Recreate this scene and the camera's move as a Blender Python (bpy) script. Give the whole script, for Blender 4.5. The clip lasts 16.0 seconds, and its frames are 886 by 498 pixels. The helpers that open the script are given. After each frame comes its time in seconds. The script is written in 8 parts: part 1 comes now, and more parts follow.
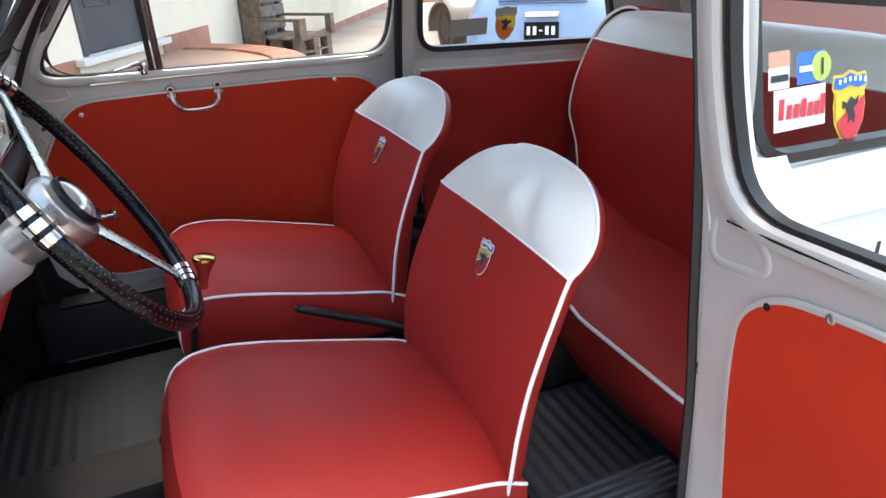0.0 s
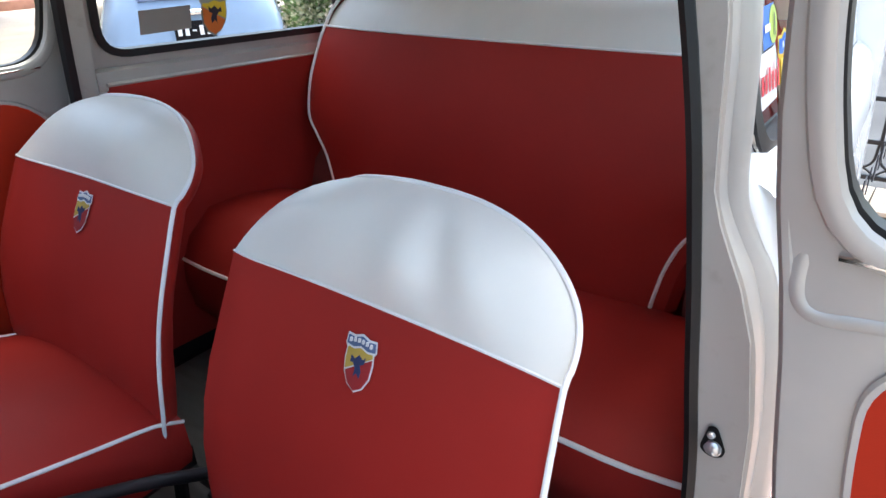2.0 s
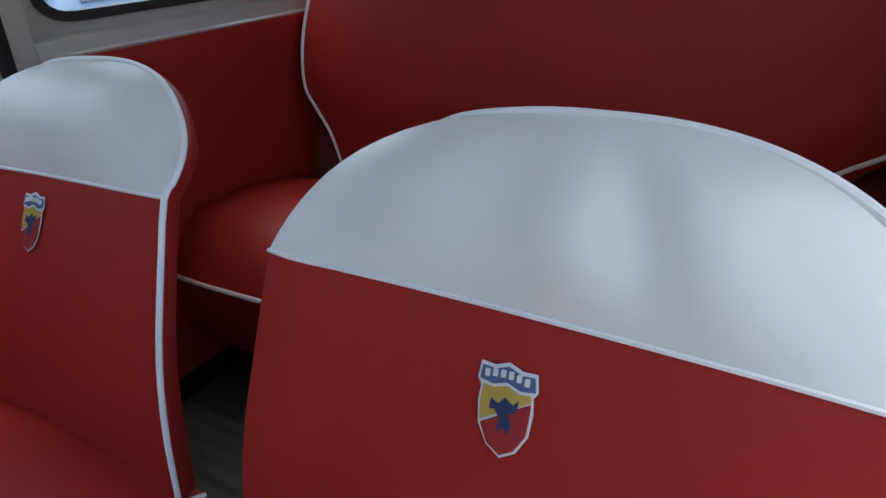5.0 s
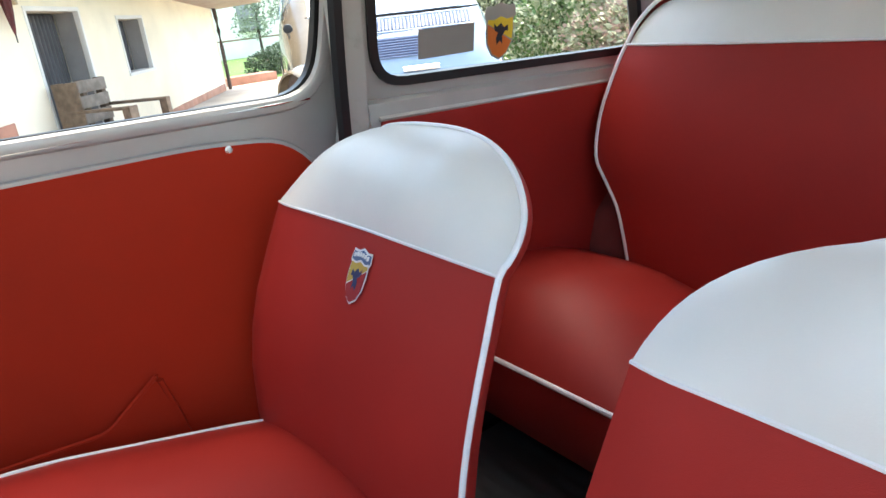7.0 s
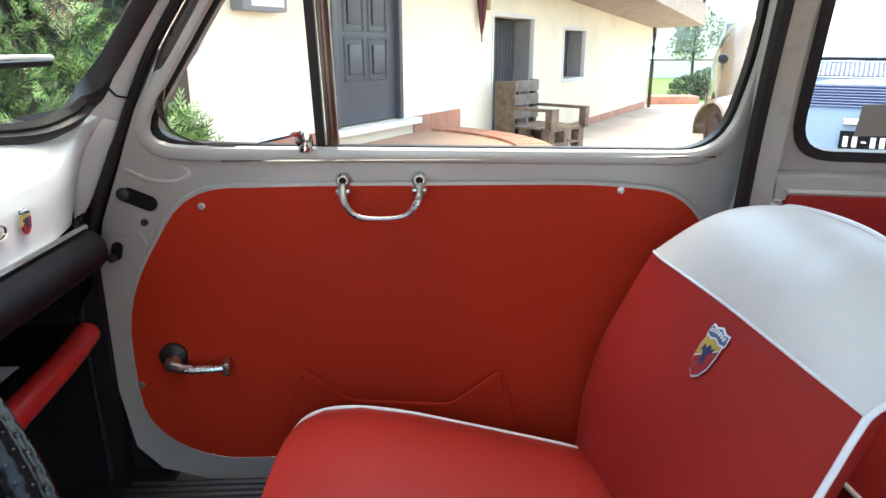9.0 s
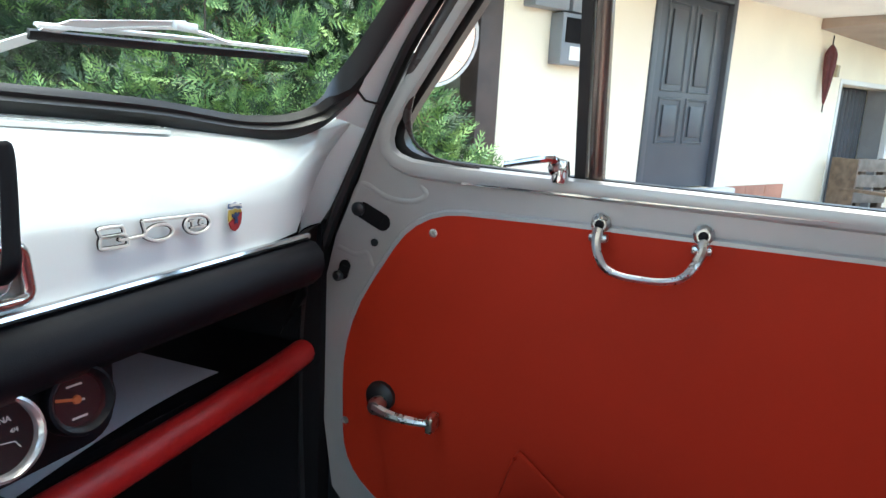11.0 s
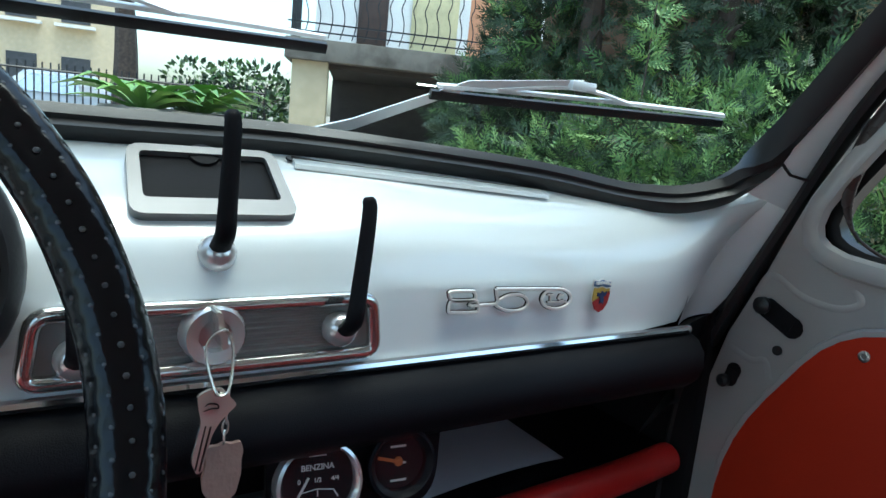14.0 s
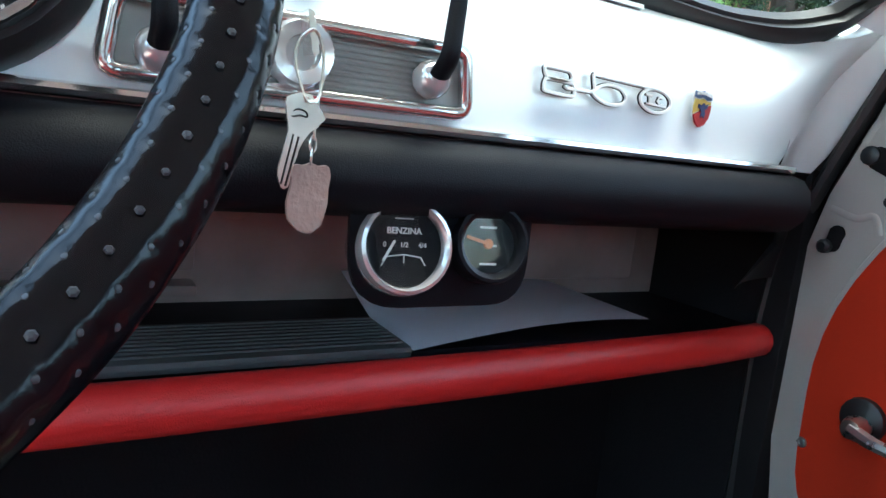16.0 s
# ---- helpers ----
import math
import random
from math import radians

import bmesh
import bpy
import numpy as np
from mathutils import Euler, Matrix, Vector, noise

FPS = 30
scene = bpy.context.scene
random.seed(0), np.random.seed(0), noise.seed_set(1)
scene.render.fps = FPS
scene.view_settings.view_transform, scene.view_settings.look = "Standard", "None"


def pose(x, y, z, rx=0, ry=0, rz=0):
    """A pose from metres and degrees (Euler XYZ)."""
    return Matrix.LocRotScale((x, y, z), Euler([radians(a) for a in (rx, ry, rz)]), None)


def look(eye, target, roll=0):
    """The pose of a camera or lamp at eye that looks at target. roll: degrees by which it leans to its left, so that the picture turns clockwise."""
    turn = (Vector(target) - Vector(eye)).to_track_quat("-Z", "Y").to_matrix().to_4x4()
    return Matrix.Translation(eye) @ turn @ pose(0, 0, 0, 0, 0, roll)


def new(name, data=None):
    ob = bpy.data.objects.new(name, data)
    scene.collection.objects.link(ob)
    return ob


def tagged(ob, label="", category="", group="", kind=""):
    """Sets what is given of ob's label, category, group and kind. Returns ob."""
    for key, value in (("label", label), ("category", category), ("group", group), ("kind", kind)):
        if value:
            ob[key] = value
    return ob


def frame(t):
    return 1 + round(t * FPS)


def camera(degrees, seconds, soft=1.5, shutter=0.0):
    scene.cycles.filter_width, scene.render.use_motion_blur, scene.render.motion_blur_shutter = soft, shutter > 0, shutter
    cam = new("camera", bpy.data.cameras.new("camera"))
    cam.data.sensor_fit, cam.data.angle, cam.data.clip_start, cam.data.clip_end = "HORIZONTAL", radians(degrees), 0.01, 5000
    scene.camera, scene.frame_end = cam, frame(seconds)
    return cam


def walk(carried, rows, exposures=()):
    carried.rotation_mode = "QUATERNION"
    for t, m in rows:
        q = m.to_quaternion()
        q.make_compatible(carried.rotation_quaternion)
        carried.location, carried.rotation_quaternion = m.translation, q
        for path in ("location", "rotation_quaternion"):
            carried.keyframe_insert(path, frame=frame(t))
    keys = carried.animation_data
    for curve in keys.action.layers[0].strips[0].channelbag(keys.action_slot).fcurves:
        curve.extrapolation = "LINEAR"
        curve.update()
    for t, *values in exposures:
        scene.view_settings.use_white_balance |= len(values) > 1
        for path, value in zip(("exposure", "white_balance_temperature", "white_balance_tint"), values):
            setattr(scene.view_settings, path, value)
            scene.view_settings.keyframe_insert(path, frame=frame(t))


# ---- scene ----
cam = camera(66.4, 16.0)
PATH = [
    (0, (-1.146, 0.599, 1.198), (0.534, -0.1, 0.369), -2.4),
    (0.5, (-1.021, 0.528, 1.185), (0.595, -0.304, 0.35), -0.7),
    (1, (-0.903, 0.515, 1.179), (0.636, -0.447, 0.338), -0.5),
    (1.5, (-0.792, 0.541, 1.172), (0.508, -0.712, 0.312), -0.7),
    (2, (-0.699, 0.561, 1.134), (0.405, -0.865, 0.27), -2.0),
    (2.5, (-0.638, 0.54, 1.099), (0.423, -0.924, 0.243), -2.0),
    (3, (-0.602, 0.52, 1.056), (0.252, -1.066, 0.188), -2.2),
    (3.5, (-0.557, 0.476, 1.031), (0.259, -1.129, 0.16), -3.0),
    (4, (-0.519, 0.425, 1.008), (0.272, -1.185, 0.123), -3.6),
    (4.5, (-0.475, 0.43, 0.996), (0.389, -1.118, 0.071), -4.7),
    (5, (-0.456, 0.452, 1.021), (0.583, -1.003, 0.125), -6.7),
    (5.2, (-0.448, 0.461, 1.025), (0.653, -0.966, 0.158), -6.6),
    (7.3, (-0.328, 0.471, 1.04), (1.277, -0.534, 0.395), -6.0),
    (7.5, (-0.326, 0.469, 1.037), (1.328, -0.459, 0.402), -5.6),
    (8, (-0.34, 0.457, 1.055), (1.476, -0.133, 0.463), -3.7),
    (8.5, (-0.358, 0.476, 1.069), (1.526, 0.139, 0.486), -2.8),
    (9, (-0.357, 0.468, 1.082), (1.557, 0.363, 0.511), 0.0),
    (9.5, (-0.351, 0.47, 1.082), (1.57, 0.5, 0.526), 1.4),
    (10, (-0.303, 0.441, 1.034), (1.621, 0.681, 0.546), 1.7),
    (12.3, (-0.032, 0.462, 1.015), (1.516, 1.683, 0.679), 4.6),
    (12.5, (-0.027, 0.475, 1.002), (1.483, 1.75, 0.699), 4.7),
    (13, (-0.028, 0.478, 1.014), (1.337, 1.908, 0.712), 5.7),
    (13.5, (-0.046, 0.477, 1.038), (1.165, 2.039, 0.729), 5.5),
    (14, (-0.065, 0.472, 1.035), (1.01, 2.12, 0.679), 5.8),
    (14.5, (-0.082, 0.465, 1.023), (1.014, 2.097, 0.655), 5.4),
    (15, (-0.091, 0.462, 0.98), (0.937, 2.136, 0.602), 4.8),
    (15.5, (-0.085, 0.47, 0.931), (0.86, 2.188, 0.538), 5.3),
    (16, (-0.076, 0.489, 0.861), (0.899, 2.206, 0.545), 6.0),
]
walk(cam, [(t, look(eye, target, roll)) for t, eye, target, roll in PATH], [(0, 2.38, 6800, 4), (1, 2.42, 6800, 4), (3, 2.1, 6800, 4), (3.5, 1.97, 6650, 3), (4.5, 1.75, 6550, 1), (5.2, 1.88, 6600, 1), (7.5, 2.88, 7150, 2), (8.5, 2.9, 7150, 2), (9, 2.8, 7100, 1), (10, 2.9, 6800, -1), (12.3, 2.2, 5950, -8), (13.5, 1.8, 5800, -10), (15, 1.93, 5800, -10), (15.5, 2.8, 5800, -10), (16, 3.2, 6000, -8)])

# world and sun: bright overcast day
world = bpy.data.worlds.new("world")
scene.world = world
world.use_nodes = True
_n = world.node_tree.nodes
_sky = _n.new("ShaderNodeTexSky")
_sky.sky_type = "NISHITA"
_sky.sun_disc = False
_sky.sun_elevation, _sky.sun_rotation = radians(80), radians(150)
_sky.dust_density, _sky.air_density, _sky.ozone_density = 3.0, 1.0, 1.0
world.node_tree.links.new(_sky.outputs[0], _n["Background"].inputs[0])
_n["Background"].inputs[1].default_value = 0.15
sun = new("sun", bpy.data.lights.new("sun", "SUN"))
sun.data.energy, sun.data.angle, sun.data.color = 0.6, radians(40), (1.0, 0.98, 0.95)
sun.matrix_world = look((0.7, -1.2, 8.0), (0, 0, 0))

# ---- materials ----


def mat(name, col, rough=0.5, metal=0.0, var=0.12, scale=6.0, grain=0.0, gscale=300.0, coat=0.0, spec=0.5, col2=None, thr=(0.35, 0.7), coat_rough=0.08):
    """A principled material with slow colour drift, patchy roughness and fine relief."""
    m = bpy.data.materials.new(name)
    m.use_nodes = True
    nt = m.node_tree
    b = nt.nodes["Principled BSDF"]
    tc = nt.nodes.new("ShaderNodeTexCoord")
    n1 = nt.nodes.new("ShaderNodeTexNoise")
    n1.inputs["Scale"].default_value, n1.inputs["Detail"].default_value = scale, 6.0
    nt.links.new(tc.outputs["Object"], n1.inputs["Vector"])
    ramp = nt.nodes.new("ShaderNodeMapRange")
    ramp.inputs[1].default_value, ramp.inputs[2].default_value = thr
    nt.links.new(n1.outputs["Fac"], ramp.inputs[0])
    mix = nt.nodes.new("ShaderNodeMix")
    mix.data_type = "RGBA"
    c2 = col2 or tuple(min(1.0, c * (1 + var)) for c in col)
    c1 = tuple(c * (1 - var) for c in col) if col2 is None else col
    mix.inputs[6].default_value, mix.inputs[7].default_value = (*c1, 1), (*c2, 1)
    nt.links.new(ramp.outputs[0], mix.inputs[0])
    nt.links.new(mix.outputs[2], b.inputs["Base Color"])
    r2 = nt.nodes.new("ShaderNodeMapRange")
    r2.inputs[3].default_value, r2.inputs[4].default_value = max(0.02, rough * 0.85), min(1.0, rough * 1.15)
    n2 = nt.nodes.new("ShaderNodeTexNoise")
    n2.inputs["Scale"].default_value, n2.inputs["Detail"].default_value = scale * 4, 4.0
    nt.links.new(tc.outputs["Object"], n2.inputs["Vector"])
    nt.links.new(n2.outputs["Fac"], r2.inputs[0])
    nt.links.new(r2.outputs[0], b.inputs["Roughness"])
    b.inputs["Metallic"].default_value = metal
    b.inputs["Specular IOR Level"].default_value = spec
    b.inputs["Coat Weight"].default_value = coat
    b.inputs["Coat Roughness"].default_value = coat_rough
    if grain:
        n3 = nt.nodes.new("ShaderNodeTexNoise")
        n3.inputs["Scale"].default_value, n3.inputs["Detail"].default_value = gscale, 3.0
        nt.links.new(tc.outputs["Object"], n3.inputs["Vector"])
        bump = nt.nodes.new("ShaderNodeBump")
        bump.inputs["Strength"].default_value, bump.inputs["Distance"].default_value = min(1.0, grain), 0.002
        nt.links.new(n3.outputs["Fac"], bump.inputs["Height"])
        nt.links.new(bump.outputs[0], b.inputs["Normal"])
    return m


def glass_mat(name, tint=(0.95, 0.97, 0.96), gloss=1.0):
    m = bpy.data.materials.new(name)
    m.use_nodes = True
    nt = m.node_tree
    nt.nodes.remove(nt.nodes["Principled BSDF"])
    out = nt.nodes["Material Output"]
    tr, gl, fr, mx = (nt.nodes.new(k) for k in ("ShaderNodeBsdfTransparent", "ShaderNodeBsdfGlossy", "ShaderNodeFresnel", "ShaderNodeMixShader"))
    tr.inputs[0].default_value = (*tint, 1)
    gl.inputs["Roughness"].default_value = 0.02
    fr.inputs[0].default_value = 1.0 + 0.14 * gloss
    for a, c in ((fr.outputs[0], mx.inputs[0]), (tr.outputs[0], mx.inputs[1]), (gl.outputs[0], mx.inputs[2]), (mx.outputs[0], out.inputs[0])):
        nt.links.new(a, c)
    return m


def leaf_mat(name, c1, c2, rough=0.6):
    m = bpy.data.materials.new(name)
    m.use_nodes = True
    nt = m.node_tree
    b = nt.nodes["Principled BSDF"]
    g = nt.nodes.new("ShaderNodeNewGeometry")
    mix = nt.nodes.new("ShaderNodeMix")
    mix.data_type = "RGBA"
    mix.inputs[6].default_value, mix.inputs[7].default_value = (*c1, 1), (*c2, 1)
    nt.links.new(g.outputs["Random Per Island"], mix.inputs[0])
    nt.links.new(mix.outputs[2], b.inputs["Base Color"])
    b.inputs["Roughness"].default_value = rough
    b.inputs["Transmission Weight"].default_value = 0.0
    b.inputs["Subsurface Weight"].default_value = 0.0
    return m


M_RED = mat("red_vinyl", (0.345, 0.022, 0.017), 0.5, var=0.08, scale=5, grain=0.12, gscale=1300, spec=0.28)
M_REDD = mat("red_door_vinyl", (0.40, 0.025, 0.009), 0.6, var=0.10, scale=3, grain=0.12, gscale=900, spec=0.12)
M_WHITEV = mat("white_vinyl", (0.745, 0.725, 0.665), 0.36, var=0.04, scale=8, grain=0.07, gscale=900)
M_PIPE = mat("white_piping", (0.82, 0.80, 0.78), 0.4, var=0.03)
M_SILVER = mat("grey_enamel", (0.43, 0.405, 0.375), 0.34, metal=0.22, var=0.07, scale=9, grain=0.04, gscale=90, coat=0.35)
M_JAMB = mat("worn_grey_enamel", (0.45, 0.425, 0.39), 0.40, metal=0.1, scale=42, grain=0.10, gscale=160, col2=(0.40, 0.365, 0.33), thr=(0.56, 0.72))
# wheel arches: the red cover as it looks in shade, browned in the colour
M_ARCH = mat("shaded_arch_red", (0.20, 0.042, 0.036), 0.85, scale=20, grain=0.12, gscale=220)
M_BODY = mat("white_enamel", (0.84, 0.84, 0.83), 0.22, var=0.02, coat=0.6)
M_DASH = mat("pale_grey_enamel", (0.74, 0.79, 0.805), 0.24, var=0.02, coat=1.0, coat_rough=0.025)
M_BLACK = mat("black_rubber", (0.012, 0.012, 0.013), 0.42, var=0.3, grain=0.06, gscale=500)
M_PAD = mat("black_padded_vinyl", (0.006, 0.006, 0.008), 0.5, var=0.2, grain=0.2, gscale=1100, spec=0.1)
M_GLOSSB = mat("black_glossy_plastic", (0.005, 0.005, 0.006), 0.26, var=0.2, scale=40, grain=0.25, gscale=200, spec=0.28)
M_CHROME = mat("chrome", (0.78, 0.77, 0.76), 0.09, metal=1.0, var=0.05, scale=20)
M_STEEL = mat("brushed_steel", (0.55, 0.54, 0.52), 0.28, metal=1.0, var=0.1, scale=30, grain=0.1, gscale=500)
M_BRONZE = mat("bronzed_trim", (0.19, 0.145, 0.125), 0.25, metal=0.9, var=0.12, scale=12)
M_FRAMEREFL = mat("frame_reflection_brown", (0.050, 0.034, 0.030), 0.28, var=0.15, scale=12, spec=0.4)
M_MAT = mat("ribbed_floor_mat", (0.022, 0.021, 0.021), 0.75, var=0.3, scale=9, grain=0.5, gscale=260, col2=(0.055, 0.044, 0.036))
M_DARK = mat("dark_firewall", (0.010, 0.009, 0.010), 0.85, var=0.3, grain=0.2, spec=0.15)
M_UNDER = mat("brown_grey_primer", (0.30, 0.25, 0.235), 0.45, var=0.2, scale=12)
M_TRIM = mat("dull_chrome", (0.62, 0.62, 0.62), 0.12, metal=0.65, var=0.08, scale=25)
M_ALU = mat("satin_aluminium", (0.80, 0.80, 0.79), 0.42, metal=0.45, var=0.05, scale=25)
M_EMBLEM = mat("satin_emblem", (0.80, 0.79, 0.76), 0.34, metal=0.25, var=0.04, scale=40)
M_GLASS = glass_mat("window_glass")
M_GAUGEGL = glass_mat("gauge_glass", (0.9, 0.92, 0.92), 3.5)
M_HEAD = mat("pale_headlining", (0.62, 0.60, 0.56), 0.8, var=0.05, grain=0.3)

# ---- mesh helpers ----


def bm_new():
    return bmesh.new()


WORLD = {}


def link(name, bm, material, smooth=40):
    me = bpy.data.meshes.new(name)
    bmesh.ops.recalc_face_normals(bm, faces=bm.faces)
    for f in bm.faces:
        f.smooth = True
    bm.to_mesh(me)
    bm.free()
    me.set_sharp_from_angle(angle=radians(smooth))
    for m in material if isinstance(material, (list, tuple)) else (material,):
        me.materials.append(m)
    ob = new(name, me)
    WORLD[ob.name] = Matrix.Identity(4)
    return ob


def thing(name, at, label, category, group="", kind=""):
    ob = new(name)
    ob.empty_display_size = 0.05
    ob.location = at
    WORLD[ob.name] = Matrix.Translation(at)
    return tagged(ob, label, category, group, kind)


def part(name, bm, material, parent, label="", smooth=40):
    ob = link(name, bm, material, smooth)
    ob.parent = parent
    ob.matrix_parent_inverse = WORLD[parent.name].inverted()
    if label:
        tagged(ob, label)
    return ob


def solo(name, bm, material, label, category, group="", kind="", smooth=40):
    return tagged(link(name, bm, material, smooth), label, category, group, kind)


def moved(bm, m):
    bmesh.ops.transform(bm, matrix=m, verts=bm.verts)
    return bm


def box(bm, x0, x1, y0, y1, z0, z1, bev=0.0, m=None):
    t = bmesh.new()
    bmesh.ops.create_cube(t, size=1.0)
    moved(t, Matrix.Translation(((x0 + x1) / 2, (y0 + y1) / 2, (z0 + z1) / 2)) @ Matrix.Diagonal((abs(x1 - x0), abs(y1 - y0), abs(z1 - z0), 1)))
    if bev:
        bmesh.ops.bevel(t, geom=t.edges[:], offset=bev, segments=2, profile=0.6, affect="EDGES")
    if m is not None:
        moved(t, m)
    return join(bm, t)


def join(bm, t):
    vs = [bm.verts.new(v.co) for v in t.verts]
    t.verts.index_update()
    for f in t.faces:
        try:
            nf = bm.faces.new([vs[v.index] for v in f.verts])
            nf.material_index = f.material_index
        except ValueError:
            pass
    t.free()
    return bm


def spline(pts, n=6, closed=False):
    """Catmull-Rom through the points."""
    p = [Vector(q) for q in pts]
    out, cnt = [], len(p)
    for i in range(cnt if closed else cnt - 1):
        if closed:
            a, b, c, d = p[i - 1], p[i], p[(i + 1) % cnt], p[(i + 2) % cnt]
        else:
            b, c = p[i], p[i + 1]
            a = p[i - 1] if i else b * 2 - c
            d = p[i + 2] if i + 2 < cnt else c * 2 - b
        for k in range(n):
            t = k / n
            out.append(0.5 * (2 * b + (c - a) * t + (2 * a - 5 * b + 4 * c - d) * t * t + (3 * b - a - 3 * c + d) * t**3))
    if not closed:
        out.append(p[-1])
    return out


def sweep(bm, pts, prof, closed=False, up=(0, 0, 1), caps=True, taper=None):
    """Carries a closed profile of (side, up) along a path."""
    p = [Vector(q) for q in pts]
    n, upv = len(p), Vector(up)
    rings = []
    for i in range(n):
        if closed:
            t = (p[(i + 1) % n] - p[i - 1]).normalized()
        else:
            t = (p[min(i + 1, n - 1)] - p[max(i - 1, 0)]).normalized()
        s = t.cross(upv)
        if s.length < 1e-5:
            s = t.cross(Vector((0.3, 1, 0.1)))
        s.normalize()
        u = s.cross(t).normalized()
        k = taper(i / max(1, n - 1)) if taper else 1.0
        rings.append([bm.verts.new(p[i] + s * (a * k) + u * (b * k)) for a, b in prof])
    m = len(prof)
    for i in range(n if closed else n - 1):
        r, q = rings[i], rings[(i + 1) % n]
        for j in range(m):
            bm.faces.new((r[j], r[(j + 1) % m], q[(j + 1) % m], q[j]))
    if caps and not closed:
        bm.faces.new(rings[0][::-1])
        bm.faces.new(rings[-1])
    return bm


def circ(r, n=8, sx=1.0, sy=1.0):
    return [(r * sx * math.cos(2 * math.pi * k / n), r * sy * math.sin(2 * math.pi * k / n)) for k in range(n)]


def tube(bm, pts, r, closed=False, n=8, up=(0, 0, 1), taper=None):
    return sweep(bm, pts, circ(r, n), closed, up, taper=taper)


def lathe(bm, prof, at, axis, n=20):
    """Turns a profile of (radius, height) round an axis at a place."""
    q = Vector(axis).normalized().to_track_quat("Z", "Y")
    at = Vector(at)
    rings = []
    for r, h in prof:
        if r < 1e-6:
            rings.append([bm.verts.new(at + q @ Vector((0, 0, h)))])
        else:
            rings.append([bm.verts.new(at + q @ Vector((r * math.cos(2 * math.pi * k / n), r * math.sin(2 * math.pi * k / n), h))) for k in range(n)])
    for a, b in zip(rings, rings[1:]):
        for k in range(n):
            l = (k + 1) % n
            if len(a) == 1 and len(b) > 1:
                bm.faces.new((a[0], b[l], b[k]))
            elif len(b) == 1 and len(a) > 1:
                bm.faces.new((a[k], a[l], b[0]))
            elif len(a) > 1:
                bm.faces.new((a[k], a[l], b[l], b[k]))
    return bm


def grid(bm, rows, mat_fn=None):
    v = [[bm.verts.new(p) for p in r] for r in rows]
    for i in range(len(v) - 1):
        for j in range(len(v[0]) - 1):
            f = bm.faces.new((v[i][j], v[i][j + 1], v[i + 1][j + 1], v[i + 1][j]))
            if mat_fn:
                f.material_index = mat_fn(i, j)
    return v


def fill(outline, holes=()):
    """A flat sheet in the (a, b) plane with holes, as a bmesh at (0, a, b)."""
    t = bmesh.new()
    for loop in (outline, *holes):
        vs = [t.verts.new((0, a, b)) for a, b in loop]
        for i in range(len(vs)):
            t.edges.new((vs[i - 1], vs[i]))
    bmesh.ops.triangle_fill(t, use_beauty=True, use_dissolve=False, edges=t.edges[:])
    return t


def sheet(bm, outline, holes, thick, fx, cuts=()):
    """A sheet over (y, z), bent to x = fx(y, z), thick away from the cabin (positive x)."""
    t = fill(outline, holes)
    for cz in cuts:
        bmesh.ops.bisect_plane(t, geom=t.verts[:] + t.edges[:] + t.faces[:], plane_co=(0, 0, cz), plane_no=(0, 0, 1))
    src = [v for v in t.verts]
    edges = [e for e in t.edges if len(e.link_faces) == 1]
    faces = [tuple(v for v in f.verts) for f in t.faces]
    twin = {}
    for v in src:
        y, z = v.co.y, v.co.z
        v.co.x = fx(y, z)
        twin[v] = t.verts.new((v.co.x + thick, y, z))
    for f in faces:
        t.faces.new([twin[v] for v in reversed(f)])
    for e in edges:
        a, b = e.verts
        t.faces.new((a, b, twin[b], twin[a]))
    return join(bm, t)


def rounded(pts, r, n=5):
    """Rounds the corners of a polygon of 2D points."""
    out, cnt = [], len(pts)
    for i in range(cnt):
        a, b, c = Vector(pts[i - 1]), Vector(pts[i]), Vector(pts[(i + 1) % cnt])
        rr = r[i] if isinstance(r, (list, tuple)) else r
        d1, d2 = (a - b), (c - b)
        k = min(rr, d1.length * 0.49, d2.length * 0.49)
        p, q = b + d1.normalized() * k, b + d2.normalized() * k
        for j in range(n + 1):
            t = j / n
            o = p * (1 - t) ** 2 + b * 2 * t * (1 - t) + q * t * t
            out.append((o.x, o.y))
    return out

# ---- the car: shell ----


def XI(z):
    """Half width of the cabin at a height: upright to the belt, leaning in above it."""
    return 0.585 if z < 0.92 else 0.585 - 0.2 * (z - 0.92)


def QI(y, z):
    """Inner face of the rear quarter above the belt, drawing in towards the tail."""
    return XI(z) - 0.027 - 0.043 * max(0.0, -y - 0.07)


def FL(y, z):
    """Inner face of the outer flank below the belt."""
    return 0.594 - 0.05 * max(0.0, -y - 0.30) ** 1.2 - 0.10 * max(0.0, -y - 0.62) ** 1.3 - 0.018 * max(0.0, (z - 0.74) / 0.14) ** 1.5


def ws_y(x):
    return 1.0 - 0.40 * x * x


GROUND_Z = -0.10
car = thing("vintage_car", (0, 0, GROUND_Z), "white two-door vintage small car body with grey enamelled pillars", "car")

